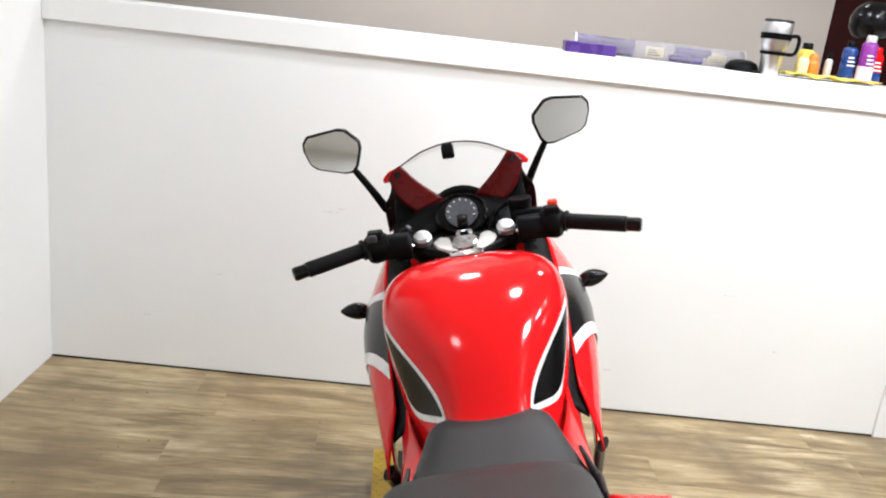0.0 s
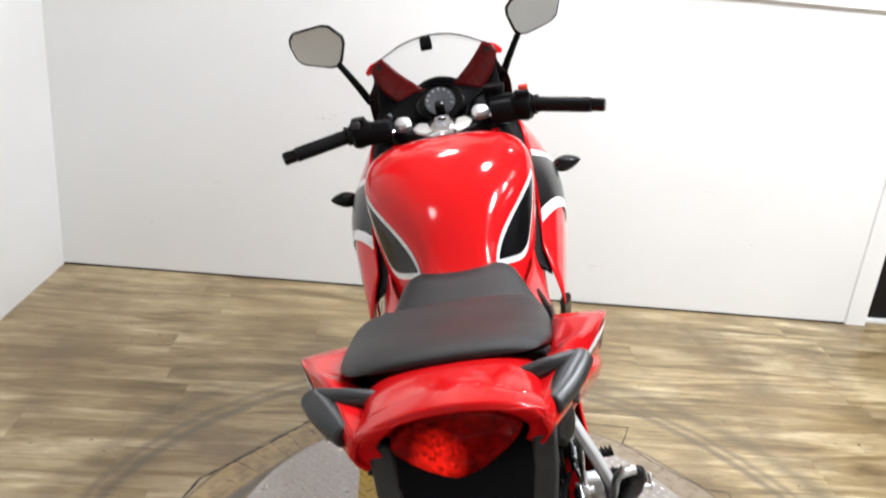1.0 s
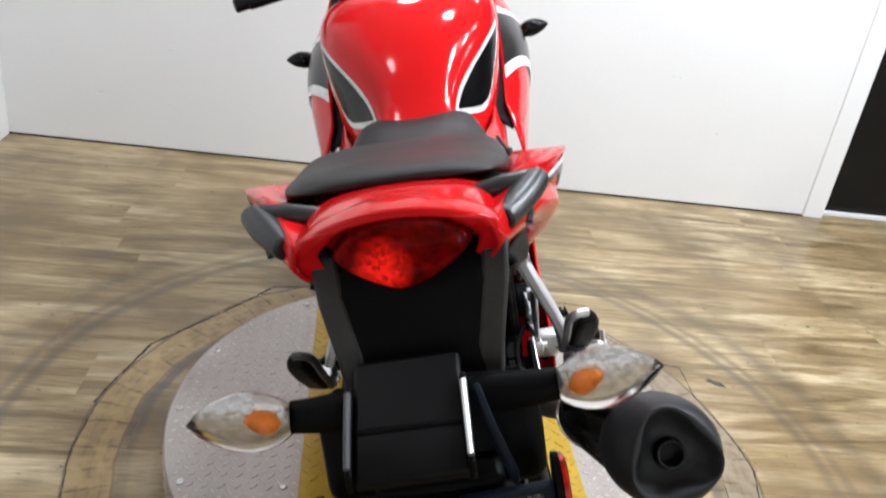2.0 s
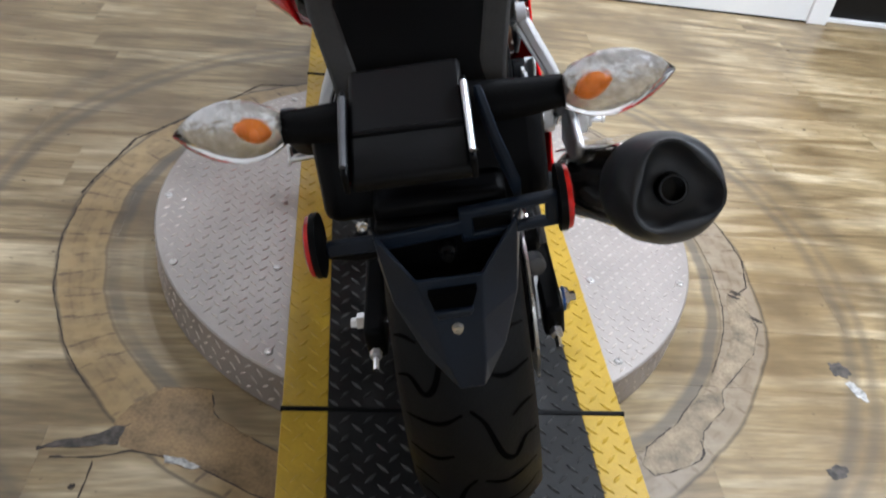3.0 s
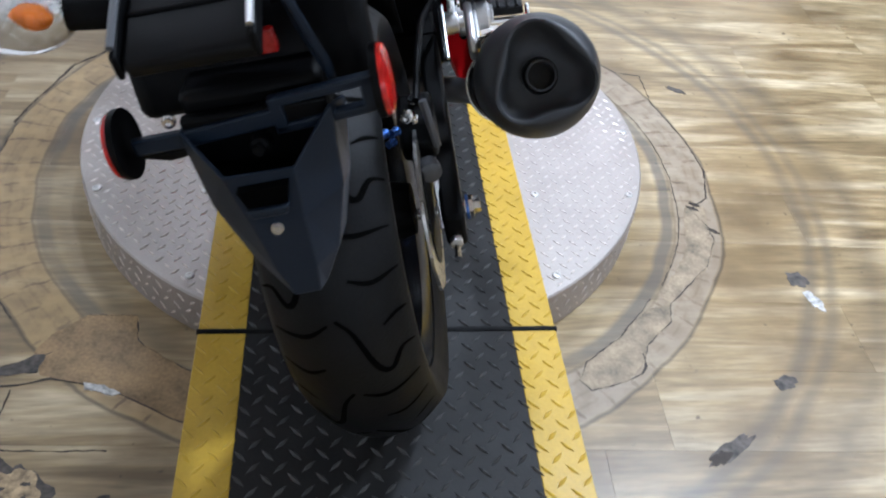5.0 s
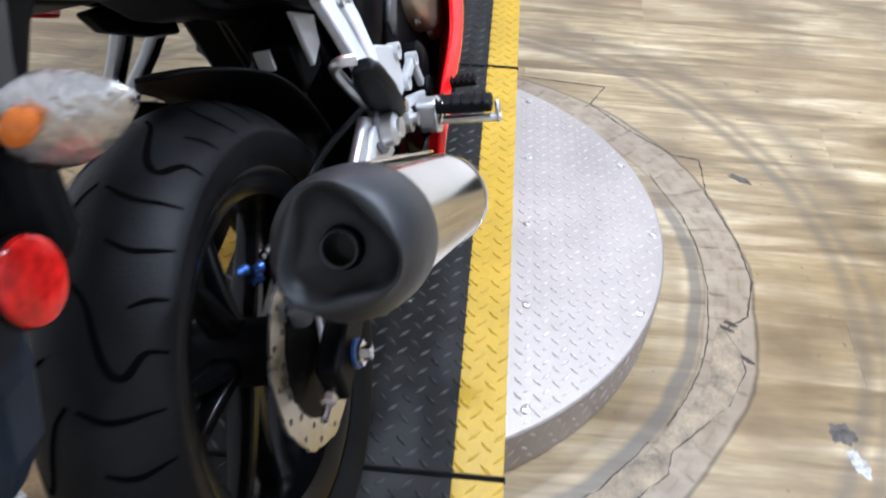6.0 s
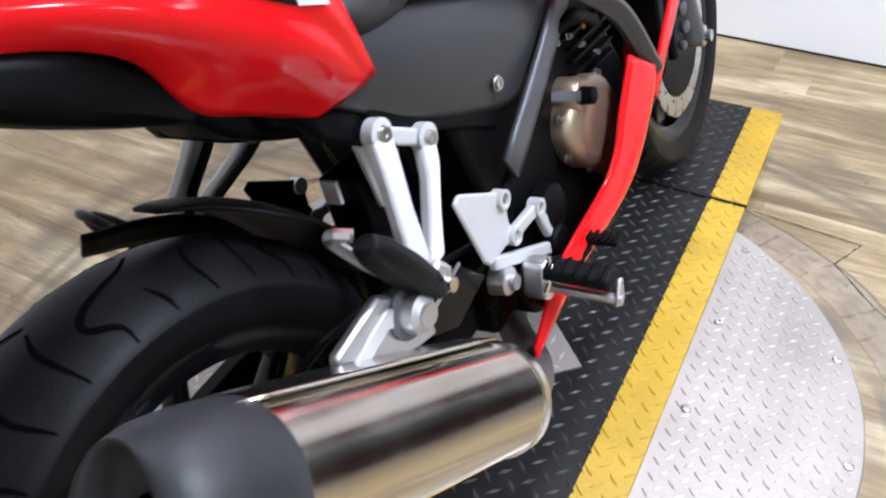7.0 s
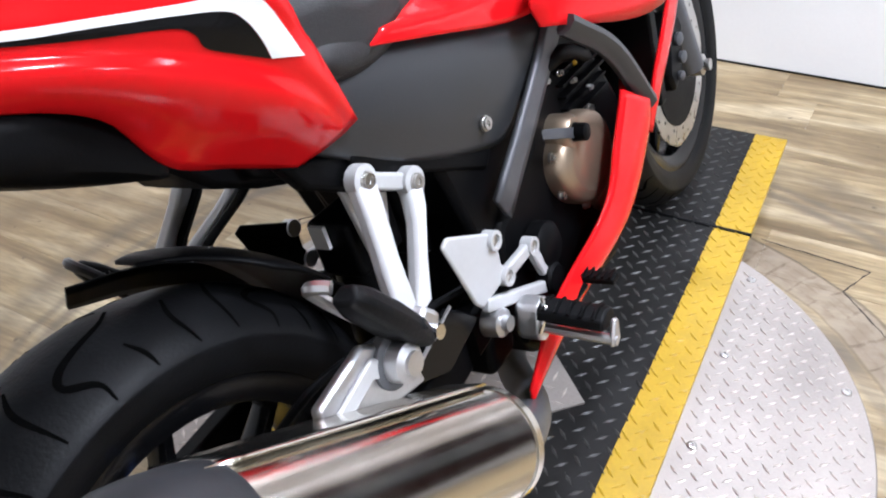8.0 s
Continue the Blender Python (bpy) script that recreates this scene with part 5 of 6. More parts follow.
for s in (-1, 1):
    w = 0.682 + 0.010 * s
    P("reflector_back", lathe([(0, 0.031), (0.006, 0.031), (0.006, 0.001)], (0.110 * s, -0.287, w), (s, 0, 0), seg=28), M_BLACK, bar)
    P("reflector_disc", lathe([(0, 0.030), (0.004, 0.029), (0.006, 0.024), (0.0065, 0.001)], (0.1165 * s, -0.287, w), (s, 0, 0), seg=28), M_REFL, bar, "round red side reflector")
P("reflector_arm", loft([[(u, v - 0.006, w - 0.005), (u, v, w - 0.005), (u, v, w + 0.005), (u, v - 0.006, w + 0.005)] for u, v, w in ((-0.108, -0.285, 0.662), (-0.080, -0.286, 0.655), (-0.055, -0.290, 0.660))]), M_BLACK, bar, bevel=0.002)
P("flap_back", plate([(-0.058, 0.690), (0.068, 0.690), (0.062, 0.610), (-0.050, 0.610)], -0.296, -0.284, axis=1), M_BLACK, bevel=0.003)
P("flap_mount", box(-0.058, 0.066, -0.282, -0.235, 0.655, 0.705), M_BLACK, bevel=0.008)
rows = ([(-0.066, -0.268, 0.670), (-0.058, -0.300, 0.684), (-0.026, -0.334, 0.655), (0.034, -0.334, 0.655), (0.070, -0.300, 0.686), (0.077, -0.268, 0.672)],
        [(-0.057, -0.286, 0.612), (-0.049, -0.318, 0.614), (-0.014, -0.345, 0.610), (0.030, -0.345, 0.610), (0.064, -0.318, 0.616), (0.068, -0.286, 0.614)],
        [(-0.036, -0.302, 0.560), (-0.028, -0.332, 0.560), (-0.007, -0.351, 0.558), (0.027, -0.351, 0.558), (0.047, -0.332, 0.561), (0.051, -0.302, 0.560)],
        [(-0.009, -0.325, 0.531), (-0.005, -0.345, 0.530), (0.001, -0.354, 0.528), (0.023, -0.354, 0.529), (0.028, -0.345, 0.531), (0.031, -0.325, 0.532)])
flap = P("mud_flap", loft(rows, closed=False), M_FLAP, label="dark blue-grey plastic mud flap", solid=0.004, bevel=0.0015, smooth=False)
# no hollow is cut here; a dark plate paints the recess shade
P("flap_recess_shade", plate([(-0.016, 0.646), (0.028, 0.647), (0.022, 0.627), (-0.012, 0.626)], -0.347, -0.338, axis=1), M_GROOVE, flap, smooth=False)
P("flap_ledge", plate([(-0.014, 0.628), (0.024, 0.629), (0.020, 0.620), (-0.010, 0.619)], -0.352, -0.342, axis=1), M_FLAP, flap, bevel=0.002)
P("flap_bolt", bolt_bm((0.006, -0.347, 0.604), (0, -1, 0), 0.0045, 0.005), M_DISCSTEEL, flap)
P("mount_bolt", lathe([(0, 0.009), (0.012, 0.008), (0.014, 0.005), (0.020, 0.005)], (0.006, -0.300, 0.662), (0, -1, 0.15), seg=16), M_BLACK, flap)


def lens_body(s, center, la, lv, lw, mat, name, parent, label):
    o = Vector(center)
    rings = []
    for k in range(11):
        t = -1 + k / 5
        r = max(0.03, (1 - abs(t) ** 2.3)) ** 0.75 * (1.0 if t < 0 else 1.0 - 0.25 * t)
        rings.append([(o.x + s * la * t, o.y + lv * r * math.cos(a), o.z + lw * r * math.sin(a) + 0.004 * t) for a in np.linspace(0, 2 * math.pi, 14, endpoint=False)])
    return P(name, loft(rings), mat, parent, label)


for s in (-1, 1):
    stalk = P("rear_indicator", tube(flip([(0.04, -0.236, 0.770), (0.090, -0.242, 0.773), (0.126, -0.244, 0.776)], s), (0.021, 0.015), 12, flat=0.7), M_BLACK, label="clear rear turn signal with amber bulb on a black stalk")
    lens_body(s, (0.168 * s, -0.247, 0.779), 0.054, 0.026, 0.030, M_CLEAR, "lens", stalk, "clear plastic lens")
    lens_body(s, (0.168 * s, -0.238, 0.779), 0.049, 0.013, 0.025, M_FACET, "reflector_bowl", stalk, "silver reflector")
    lens_body(s, (0.150 * s, -0.254, 0.782), 0.016, 0.011, 0.010, M_AMBER, "bulb", stalk, "amber bulb")
    fs = P("front_indicator", tube(flip([(0.24, 1.27, 0.735), (0.272, 1.28, 0.733)], s), 0.012, 8), M_BLACK, label="dark smoked front turn signal")
    lens_body(s, (0.303 * s, 1.285, 0.733), 0.042, 0.024, 0.022, M_GLOSS, "lens", fs, "")

# fairing
SIDE = [[(0.165, 1.38, 0.925), (0.188, 1.22, 0.895), (0.192, 1.08, 0.845), (0.188, 0.92, 0.79), (0.172, 0.70, 0.735)],
        [(0.205, 1.44, 0.80), (0.258, 1.28, 0.750), (0.262, 1.10, 0.742), (0.238, 0.90, 0.725), (0.186, 0.60, 0.690)],
        [(0.170, 1.42, 0.66), (0.228, 1.25, 0.62), (0.238, 1.08, 0.60), (0.222, 0.87, 0.574), (0.192, 0.60, 0.652)]]
LOWER = [[(0.100, 1.02, 0.46), (0.105, 0.95, 0.345), (0.112, 0.84, 0.255), (0.130, 0.62, 0.215), (0.160, 0.400, 0.228)],
         [(0.206, 0.862, 0.448), (0.203, 0.838, 0.398), (0.200, 0.722, 0.318), (0.197, 0.514, 0.292), (0.190, 0.380, 0.250)],
         [(0.205, 0.765, 0.500), (0.203, 0.716, 0.440), (0.201, 0.652, 0.372), (0.199, 0.474, 0.338), (0.191, 0.384, 0.268)]]
for s in (-1, 1):
    f = P("side_fairing", sheet([flip(q, s) for q in SIDE], 7, 7), M_RED, label="glossy red side fairing with black and white band", solid=0.004 * s)
    P("fairing_band", decal(SIDE, 0.54, 0.85, 0.02, 0.98, 0.0045, s, -0.40), M_GLOSS, f)
    P("band_edge", decal(SIDE, 0.50, 0.545, 0.02, 0.98, 0.0052, s, -0.40), M_WHITE, f)
    P("band_edge", decal(SIDE, 0.845, 0.90, 0.02, 0.98, 0.0052, s, -0.40), M_WHITE, f)
    lo = P("lower_fairing", sheet([flip(q, s) for q in LOWER], 7, 7), M_RED, label="glossy red lower fairing sweeping back to a point", solid=0.005 * s)
    P("fairing_blade", sheet([flip(q, s) for q in ([(0.226, 1.02, 0.60), (0.222, 0.95, 0.52), (0.214, 0.885, 0.45), (0.206, 0.845, 0.395)], [(0.226, 0.96, 0.600), (0.222, 0.90, 0.530), (0.214, 0.858, 0.470), (0.206, 0.836, 0.405)])], 6, 4), M_RED, lo, solid=0.004)
    P("fairing_lip", tube(flip([(0.198, 0.652, 0.636), (0.206, 0.755, 0.562), (0.206, 0.852, 0.440)], s), 0.016, 8, flat=0.6), M_GREY, lo, "dark grey fairing edge tube")
    P("inner_panel", sheet([flip(q, s) for q in ([(0.15, 1.30, 0.93), (0.13, 1.12, 0.87), (0.12, 0.98, 0.83)], [(0.185, 1.24, 0.90), (0.19, 1.10, 0.855), (0.187, 0.96, 0.805)])]), M_BLACK, f, solid=0.004)
P("radiator", box(-0.16, 0.16, 1.02, 1.05, 0.36, 0.74), M_BLACK, label="black radiator", bevel=0.005)
P("nose_cowl", sheet([[(-0.17, 1.40, 0.92), (-0.09, 1.51, 0.90), (0, 1.54, 0.895), (0.09, 1.51, 0.90), (0.17, 1.40, 0.92)], [(-0.205, 1.44, 0.80), (-0.11, 1.60, 0.78), (0, 1.64, 0.77), (0.11, 1.60, 0.78), (0.205, 1.44, 0.80)], [(-0.17, 1.42, 0.66), (-0.09, 1.54, 0.64), (0, 1.57, 0.64), (0.09, 1.54, 0.64), (0.17, 1.42, 0.66)]]), M_RED, label="red nose cowl", solid=0.004)

# screen, wings and dash
P("windscreen", sheet([[(-0.135, 1.40, 0.94), (-0.07, 1.475, 0.925), (0, 1.495, 0.92), (0.07, 1.475, 0.925), (0.135, 1.40, 0.94)], [(-0.142, 1.325, 1.02), (-0.075, 1.385, 1.03), (0, 1.405, 1.035), (0.075, 1.385, 1.03), (0.142, 1.325, 1.02)], [(-0.132, 1.25, 1.092), (-0.07, 1.268, 1.118), (0, 1.275, 1.128), (0.07, 1.268, 1.118), (0.132, 1.25, 1.092)]]), M_SCREEN, label="clear curved windscreen", solid=0.003)
P("screen_rim", tube([(-0.132, 1.25, 1.092), (-0.07, 1.268, 1.119), (0, 1.275, 1.129), (0.07, 1.268, 1.119), (0.132, 1.25, 1.092)], 0.0022, 6), M_GREY)
P("screen_clip", loft([[(-0.027, v, w), (0.003, v, w), (0.003, v + 0.012, w + 0.01), (-0.027, v + 0.012, w + 0.01)] for v, w in ((1.244, 1.122), (1.238, 1.105), (1.245, 1.094))]), M_BLACK, label="small black clip on the windscreen edge", bevel=0.005)
for s in (-1, 1):
    wing = P("screen_wing", sheet([flip(q, s) for q in ([(0.130, 1.246, 1.096), (0.090, 1.242, 1.050), (0.035, 1.240, 1.000)], [(0.148, 1.240, 1.088), (0.118, 1.234, 1.036), (0.070, 1.230, 0.990)], [(0.162, 1.238, 1.068), (0.140, 1.230, 1.015), (0.105, 1.225, 0.980)])]), M_WING, label="red inner wing beside the windscreen, colour darkened for shade", solid=0.005)
    P("wing_hook", sheet([flip(q, s) for q in ([(0.148, 1.240, 1.090), (0.162, 1.246, 1.082), (0.176, 1.255, 1.066)], [(0.154, 1.240, 1.060), (0.160, 1.246, 1.060), (0.172, 1.255, 1.058)])]), M_RED, wing, "red hooked tip", solid=0.005)
    P("wing_base", sheet([flip(q, s) for q in ([(0.158, 1.243, 1.062), (0.138, 1.236, 1.012), (0.100, 1.230, 0.976)], [(0.150, 1.250, 1.020), (0.158, 1.240, 0.985), (0.16, 1.22, 0.94)])]), M_BLACK, wing, solid=0.005)
    P("wing_outer", sheet([flip(q, s) for q in ([(0.158, 1.244, 1.070), (0.148, 1.33, 1.02), (0.150, 1.40, 0.93)], [(0.153, 1.248, 1.035), (0.185, 1.30, 0.99), (0.195, 1.39, 0.90)])]), M_BLACK, wing, solid=0.004)
    P("wing_bolt", bolt_bm((0.138 * s, 1.238, 1.075), (0, -1, 0.2), 0.006, 0.005), M_GLOSS, wing)
    P("cockpit_side", sheet([flip(q, s) for q in ([(0.04, 1.235, 1.00), (0.10, 1.225, 0.985), (0.165, 1.22, 0.96)], [(0.05, 1.18, 0.945), (0.11, 1.16, 0.93), (0.175, 1.15, 0.90)])]), M_BLACK, wing, solid=0.004)
    # mirror
    mo = [(0.214, 1.168), (0.213, 1.150), (0.226, 1.110), (0.238, 1.098), (0.256, 1.098), (0.318, 1.118), (0.334, 1.132), (0.345, 1.166), (0.344, 1.184), (0.333, 1.198), (0.262, 1.204), (0.243, 1.199)]
    cu, cw = 0.282, 1.153
    shell = P("mirror", loft([[((cu + (u - cu) * k) * s, 1.29 + d + (w - cw) * 0.14 - (u - cu) * 0.20, cw + (w - cw) * k) for u, w in mo] for k, d in ((1.0, -0.004), (1.05, 0.0), (1.05, 0.008), (0.85, 0.026), (0.4, 0.034))]), M_GLOSS, label="black hexagonal rear-view mirror on a stalk", bevel=0.003)
    shell.location = (-0.010, 0, -0.008)
    P("mirror_glass", loft([[((cu + (u - cu) * 0.95) * s, 1.29 + d + (w - cw) * 0.14 - (u - cu) * 0.20, cw + (w - cw) * 0.94) for u, w in mo] for d in (-0.0075, -0.0055)]), M_MIRROR, shell, "mirror glass", smooth=False)
    P("mirror_stalk", tube(flip([(0.240, 1.300, 1.108), (0.205, 1.31, 1.045), (0.175, 1.32, 0.985)], s), (0.008, 0.011), 10), M_BLACK, shell)
P("cockpit_floor", sheet([[(-0.17, 1.20, 0.935), (-0.07, 1.21, 0.945), (0.07, 1.21, 0.945), (0.17, 1.20, 0.935)], [(-0.16, 1.12, 0.90), (-0.07, 1.11, 0.905), (0.07, 1.11, 0.905), (0.16, 1.12, 0.90)]]), M_BLACK, label="black cockpit panel", solid=0.004)
dash = P("instrument_panel", loft([[(0.062 * k * math.cos(a), 1.195 + d * 0.75 + 0.036 * k * math.sin(a) , 0.968 - d * 0.6 + 0.042 * k * math.sin(a)) for a in np.linspace(0, 2 * math.pi, 24, endpoint=False)] for k, d in ((0.9, 0.05), (1.0, 0.01), (1.0, -0.004), (0.93, -0.008), (0.9, -0.002))]), M_GLOSS, label="black instrument panel with a grey dial face")
P("dial_face", loft([[(0.038 * k * math.cos(a), 1.190 - d + 0.025 * k * math.sin(a), 0.972 + d + 0.029 * k * math.sin(a)) for a in np.linspace(0, 2 * math.pi, 28, endpoint=False)] for k, d in ((1.0, 0.001), (1.0, 0.004), (0.9, 0.0045))]), material("dial_grey", (0.05, 0.052, 0.06), 0.3, vary=0.3, scale=120), dash)
for k in range(9):
    a = radians(200 - 27.5 * k)
    P("dial_mark", tube([(0.033 * math.cos(a), 1.184 + 0.022 * math.sin(a), 0.978 + 0.0255 * math.sin(a)), (0.029 * math.cos(a), 1.184 + 0.0195 * math.sin(a), 0.978 + 0.0225 * math.sin(a))], 0.0012, 5), M_WHITE, dash)
P("dash_hood", tube([(-0.075, 1.215, 0.955), (-0.052, 1.245, 1.000), (0, 1.256, 1.016), (0.052, 1.245, 1.000), (0.075, 1.215, 0.955)], 0.010, 8), M_BLACK, dash)

# steering
yoke = P("top_yoke", loft([[(-0.120, 1.072, w), (-0.062, 1.034, w - 0.008), (-0.034, 1.012, w - 0.012), (0.034, 1.012, w - 0.012), (0.062, 1.034, w - 0.008), (0.120, 1.072, w), (0.112, 1.105, w + 0.006), (0.04, 1.098, w + 0.006), (0, 1.112, w + 0.008), (-0.04, 1.098, w + 0.006), (-0.112, 1.105, w + 0.006)] for w in (0.922, 0.941)]), M_BLACK, label="black top fork clamp with bare alloy faces", bevel=0.004)
M_ALLOY = material("satin_alloy", (0.50, 0.48, 0.45), 0.40, 0.45, vary=0.06)
for s in (-1, 1):
    P("alloy_face", loft([flip([(0.020, 1.018, w - 0.009), (0.034, 1.016, w - 0.009), (0.062, 1.040, w - 0.006), (0.072, 1.066, w), (0.056, 1.088, w + 0.006), (0.036, 1.080, w + 0.005)], s) for w in (0.936, 0.9445)]), M_ALLOY, yoke, "bare alloy face", bevel=0.003)
P("stem_nut", lathe([(0, 0.028), (0.010, 0.028), (0.012, 0.024), (0.012, 0.012), (0.004, 0.011), (0.004, 0.001)], (0, 1.045, 0.938), (0, -0.35, 1), seg=32), M_CHROME, yoke)
P("ignition_barrel", lathe([(0, 0.020), (0.02, 0.019), (0.022, 0.014)], (0, 1.105, 0.93), (0, -0.35, 1), seg=24), M_CHROME, yoke)
P("ignition_key", plate([(1.095, 0.955), (1.115, 0.962), (1.108, 0.992), (1.085, 0.986)], -0.012, 0.012), M_GLOSS, yoke, "black plastic key head", bevel=0.004)
for s in (-1, 1):
    leg = P("fork_leg", tube(flip([(0.094, 1.085, 0.945), (0.094, 1.23, 0.60)], s), 0.0215, 16), M_BLACK, label="black front fork leg")
    P("fork_lower", tube(flip([(0.094, 1.225, 0.61), (0.104, 1.345, 0.305)], s), (0.029, 0.027), 16), M_SPAR, leg, "grey satin lower fork tube")
    P("fork_cap", lathe([(0, 0.021), (0.014, 0.021), (0.016, 0.018), (0.020, 0.018), (0.022, 0.014), (0.022, 0.001)], (0.094 * s, 1.083, 0.945), (0, -0.42, 1), seg=24), M_ALU, leg, "polished alloy fork cap")
    P("axle_clamp", lathe([(0, 0.022), (0.03, 0.022), (0.034, 0.012), (0.045, 0.012)], (0.08 * s + 0.012, 1.37, 0.298), (s, 0, 0), seg=16), M_DISCSTEEL, leg)
    clip = P("handlebar", tube(flip([(0.098, 1.088, 0.930), (0.14, 1.075, 0.940), (0.20, 1.055, 0.953)], s), 0.015, 12), M_BLACK, label="black clip-on handlebar")
    P("grip", tube(flip([(0.222, 1.047, 0.957), (0.345, 0.998, 0.944)], s), 0.0175, 16), M_RUBBER, clip, "black rubber grip")
    P("grip_flange", lathe([(0, 0.023), (0.006, 0.023)], (0.222 * s, 1.047, 0.957), (0.122 * s, -0.049, -0.013), seg=20), M_RUBBER, clip)
    P("bar_end", lathe([(0, 0.0150), (0.026, 0.0155), (0.030, 0.012)], (0.347 * s, 0.997, 0.944), (0.122 * s, -0.049, -0.013), seg=16), M_GLOSS, clip)
    P("lever", tube(flip([(0.165, 1.10, 0.945), (0.23, 1.085, 0.938), (0.33, 1.035, 0.928)], s), 0.006, 8), M_ALU if s < 0 else M_BLACK, clip)
    P("lever_perch", box(*sorted((0.14 * s, 0.19 * s)), 1.075, 1.115, 0.93, 0.965), M_BLACK, clip, bevel=0.008)
    P("switch_pod", lathe([(0, 0.026), (0.008, 0.033), (0.040, 0.033), (0.050, 0.027)], (0.170 * s, 1.066, 0.957), (0.122 * s, -0.049, -0.013), seg=12), M_BLACK, clip)
    P("switch_block", box(*sorted((0.178 * s, 0.212 * s)), 1.035, 1.07, 0.968, 0.994), M_BLACK, clip, bevel=0.005)
for s in (-1, 1):
    for k, q in enumerate(((0.03, 1.09, 0.90), (0.055, 1.12, 0.915), (0.075, 1.13, 0.90))):
        P("control_cable", tube(flip([(0.165, 1.09, 0.95), (0.135, 1.14 + 0.01 * k, 0.965), (0.10, 1.15, 0.935), q], s), 0.0045, 6), M_GLOSS, label="black control cable")
    P("perch_clamp", lathe([(0, 0.020), (0.03, 0.020)], (0.135 * s, 1.08, 0.945), (s, -0.35, 0.1), seg=14), M_BLACK)
    P("fork_clamp", lathe([(0, 0.034), (0.016, 0.034)], (0.094 * s, 1.092, 0.922), (0, -0.42, 1), seg=24), M_BLACK)
for s in (-1, 1):
    P("bar_clamp", loft([flip([(u, 1.062 + dv, 0.950 + dw) for dv, dw in ((-0.030, -0.022), (0.028, -0.022), (0.034, 0.004), (0.020, 0.026), (-0.018, 0.028), (-0.032, 0.008))], s) for u in (0.118, 0.150, 0.188)]), M_BLACK, label="black switch housing clamped to the handlebar", bevel=0.006)
P("master_cylinder", loft([[(u, v + dv, 0.965 + dw) for dv, dw in ((-0.016, -0.014), (0.016, -0.014), (0.016, 0.016), (-0.016, 0.016))] for u, v in ((0.115, 1.118), (0.170, 1.105), (0.205, 1.090))]), M_BLACK, label="black front brake master cylinder", bevel=0.006)
P("fuse_cover", box(-0.155, -0.115, 1.10, 1.14, 0.925, 0.955), M_BLACK, bevel=0.006)
P("cable_tie", lathe([(0, 0.008), (0.006, 0.008)], (-0.13, 1.145, 0.965), (0.6, 0.5, 0.2), seg=12), M_SPAR)
P("brake_line", tube([(0.15, 1.12, 0.955), (0.12, 1.17, 0.985), (0.07, 1.185, 0.955), (0.05, 1.13, 0.90)], 0.006, 8), M_GLOSS)
for s in (-1, 1):
    P("clamp_bolt", bolt_bm((0.118 * s, 1.062, 0.945), (s, -0.6, 0.3), 0.006, 0.010), M_CHROME)
    P("perch_bolt", bolt_bm((0.165 * s, 1.078, 0.966), (0, -0.4, 1), 0.005, 0.005), M_DISCSTEEL)
P("kill_switch", box(0.190, 0.212, 1.058, 1.075, 0.990, 1.004), material("switch_red", (0.75, 0.05, 0.02), 0.4), label="red engine stop switch", bevel=0.004)
P("horn_button", box(-0.212, -0.190, 1.028, 1.046, 0.972, 0.990), M_GREY, bevel=0.004)
P("brake_reservoir", lathe([(0, 0.024), (0.035, 0.026), (0.04, 0.028), (0.048, 0.027)], (0.135, 1.135, 0.955), (0, 0, 1), seg=20), M_BLACK, label="black brake fluid reservoir")
P("front_caliper", plate([(1.20, 0.31), (1.25, 0.33), (1.28, 0.42), (1.25, 0.46), (1.20, 0.42), (1.18, 0.35)], 0.065, 0.122), M_BLACK, label="black front brake caliper", bevel=0.008)
for v, w, r in ((1.235, 0.405, 0.013), (1.245, 0.365, 0.012), (1.225, 0.335, 0.009)):
    P("caliper_piston", lathe([(0, r), (0.010, r), (0.012, r * 0.7), (0.012, 0.001)], (0.120, v, w), (1, -0.2, 0), seg=16), M_SPAR)
rows = []
for a in np.linspace(radians(20), radians(150), 14):
    rows.append([(u, FA[1] + (0.325 - 4 * u * u) * math.cos(a), FA[2] + (0.325 - 4 * u * u) * math.sin(a)) for u in np.linspace(-0.075, 0.075, 7)])
P("front_mudguard", loft(rows, closed=False), M_RED, label="red front mudguard", solid=0.004)


# ---- things on the ledge ----
LEDGE = 1.4145
M_PURPLE = material("purple_film", (0.060, 0.022, 0.17), 0.25, vary=0.2, scale=20)
M_SLEEVE = material("clear_sleeve", (0.75, 0.73, 0.78), 0.12, vary=0.05, glass=0.8, ior=1.1)
M_LABEL = material("yellow_label", (0.75, 0.68, 0.40), 0.5, vary=0.1)
M_CLOTH = material("yellow_cloth", (0.72, 0.56, 0.10), 0.9, vary=0.15, scale=30, bump=0.4, fine=300)
M_ORANGE = material("orange_plastic", (0.80, 0.20, 0.03), 0.4)
M_BLUE = material("blue_can", (0.012, 0.045, 0.20), 0.25, vary=0.1)
M_PINK = material("magenta_can", (0.22, 0.03, 0.26), 0.25, vary=0.1)
M_PALELABEL = material("pale_label", (0.78, 0.66, 0.72), 0.4, vary=0.05)


def on_ledge(name, label, category, x, depth=0.10, turn=0.0, group=""):
    return thing(name, label, category, room @ pose(x, WALL_Y + depth, LEDGE, 0, 0, turn), group)


t = on_ledge("film_box", "flat purple cardboard box lying on the white ledge", "box", 0.33, 0.07)
part("carton", box(-0.14, 0.05, -0.04, 0.04, 0, 0.040), M_PURPLE, t, smooth=False, bevel=0.003)
t = on_ledge("film_roll", "long clear plastic sleeve with purple rolls inside", "packaging", 0.58, 0.20)
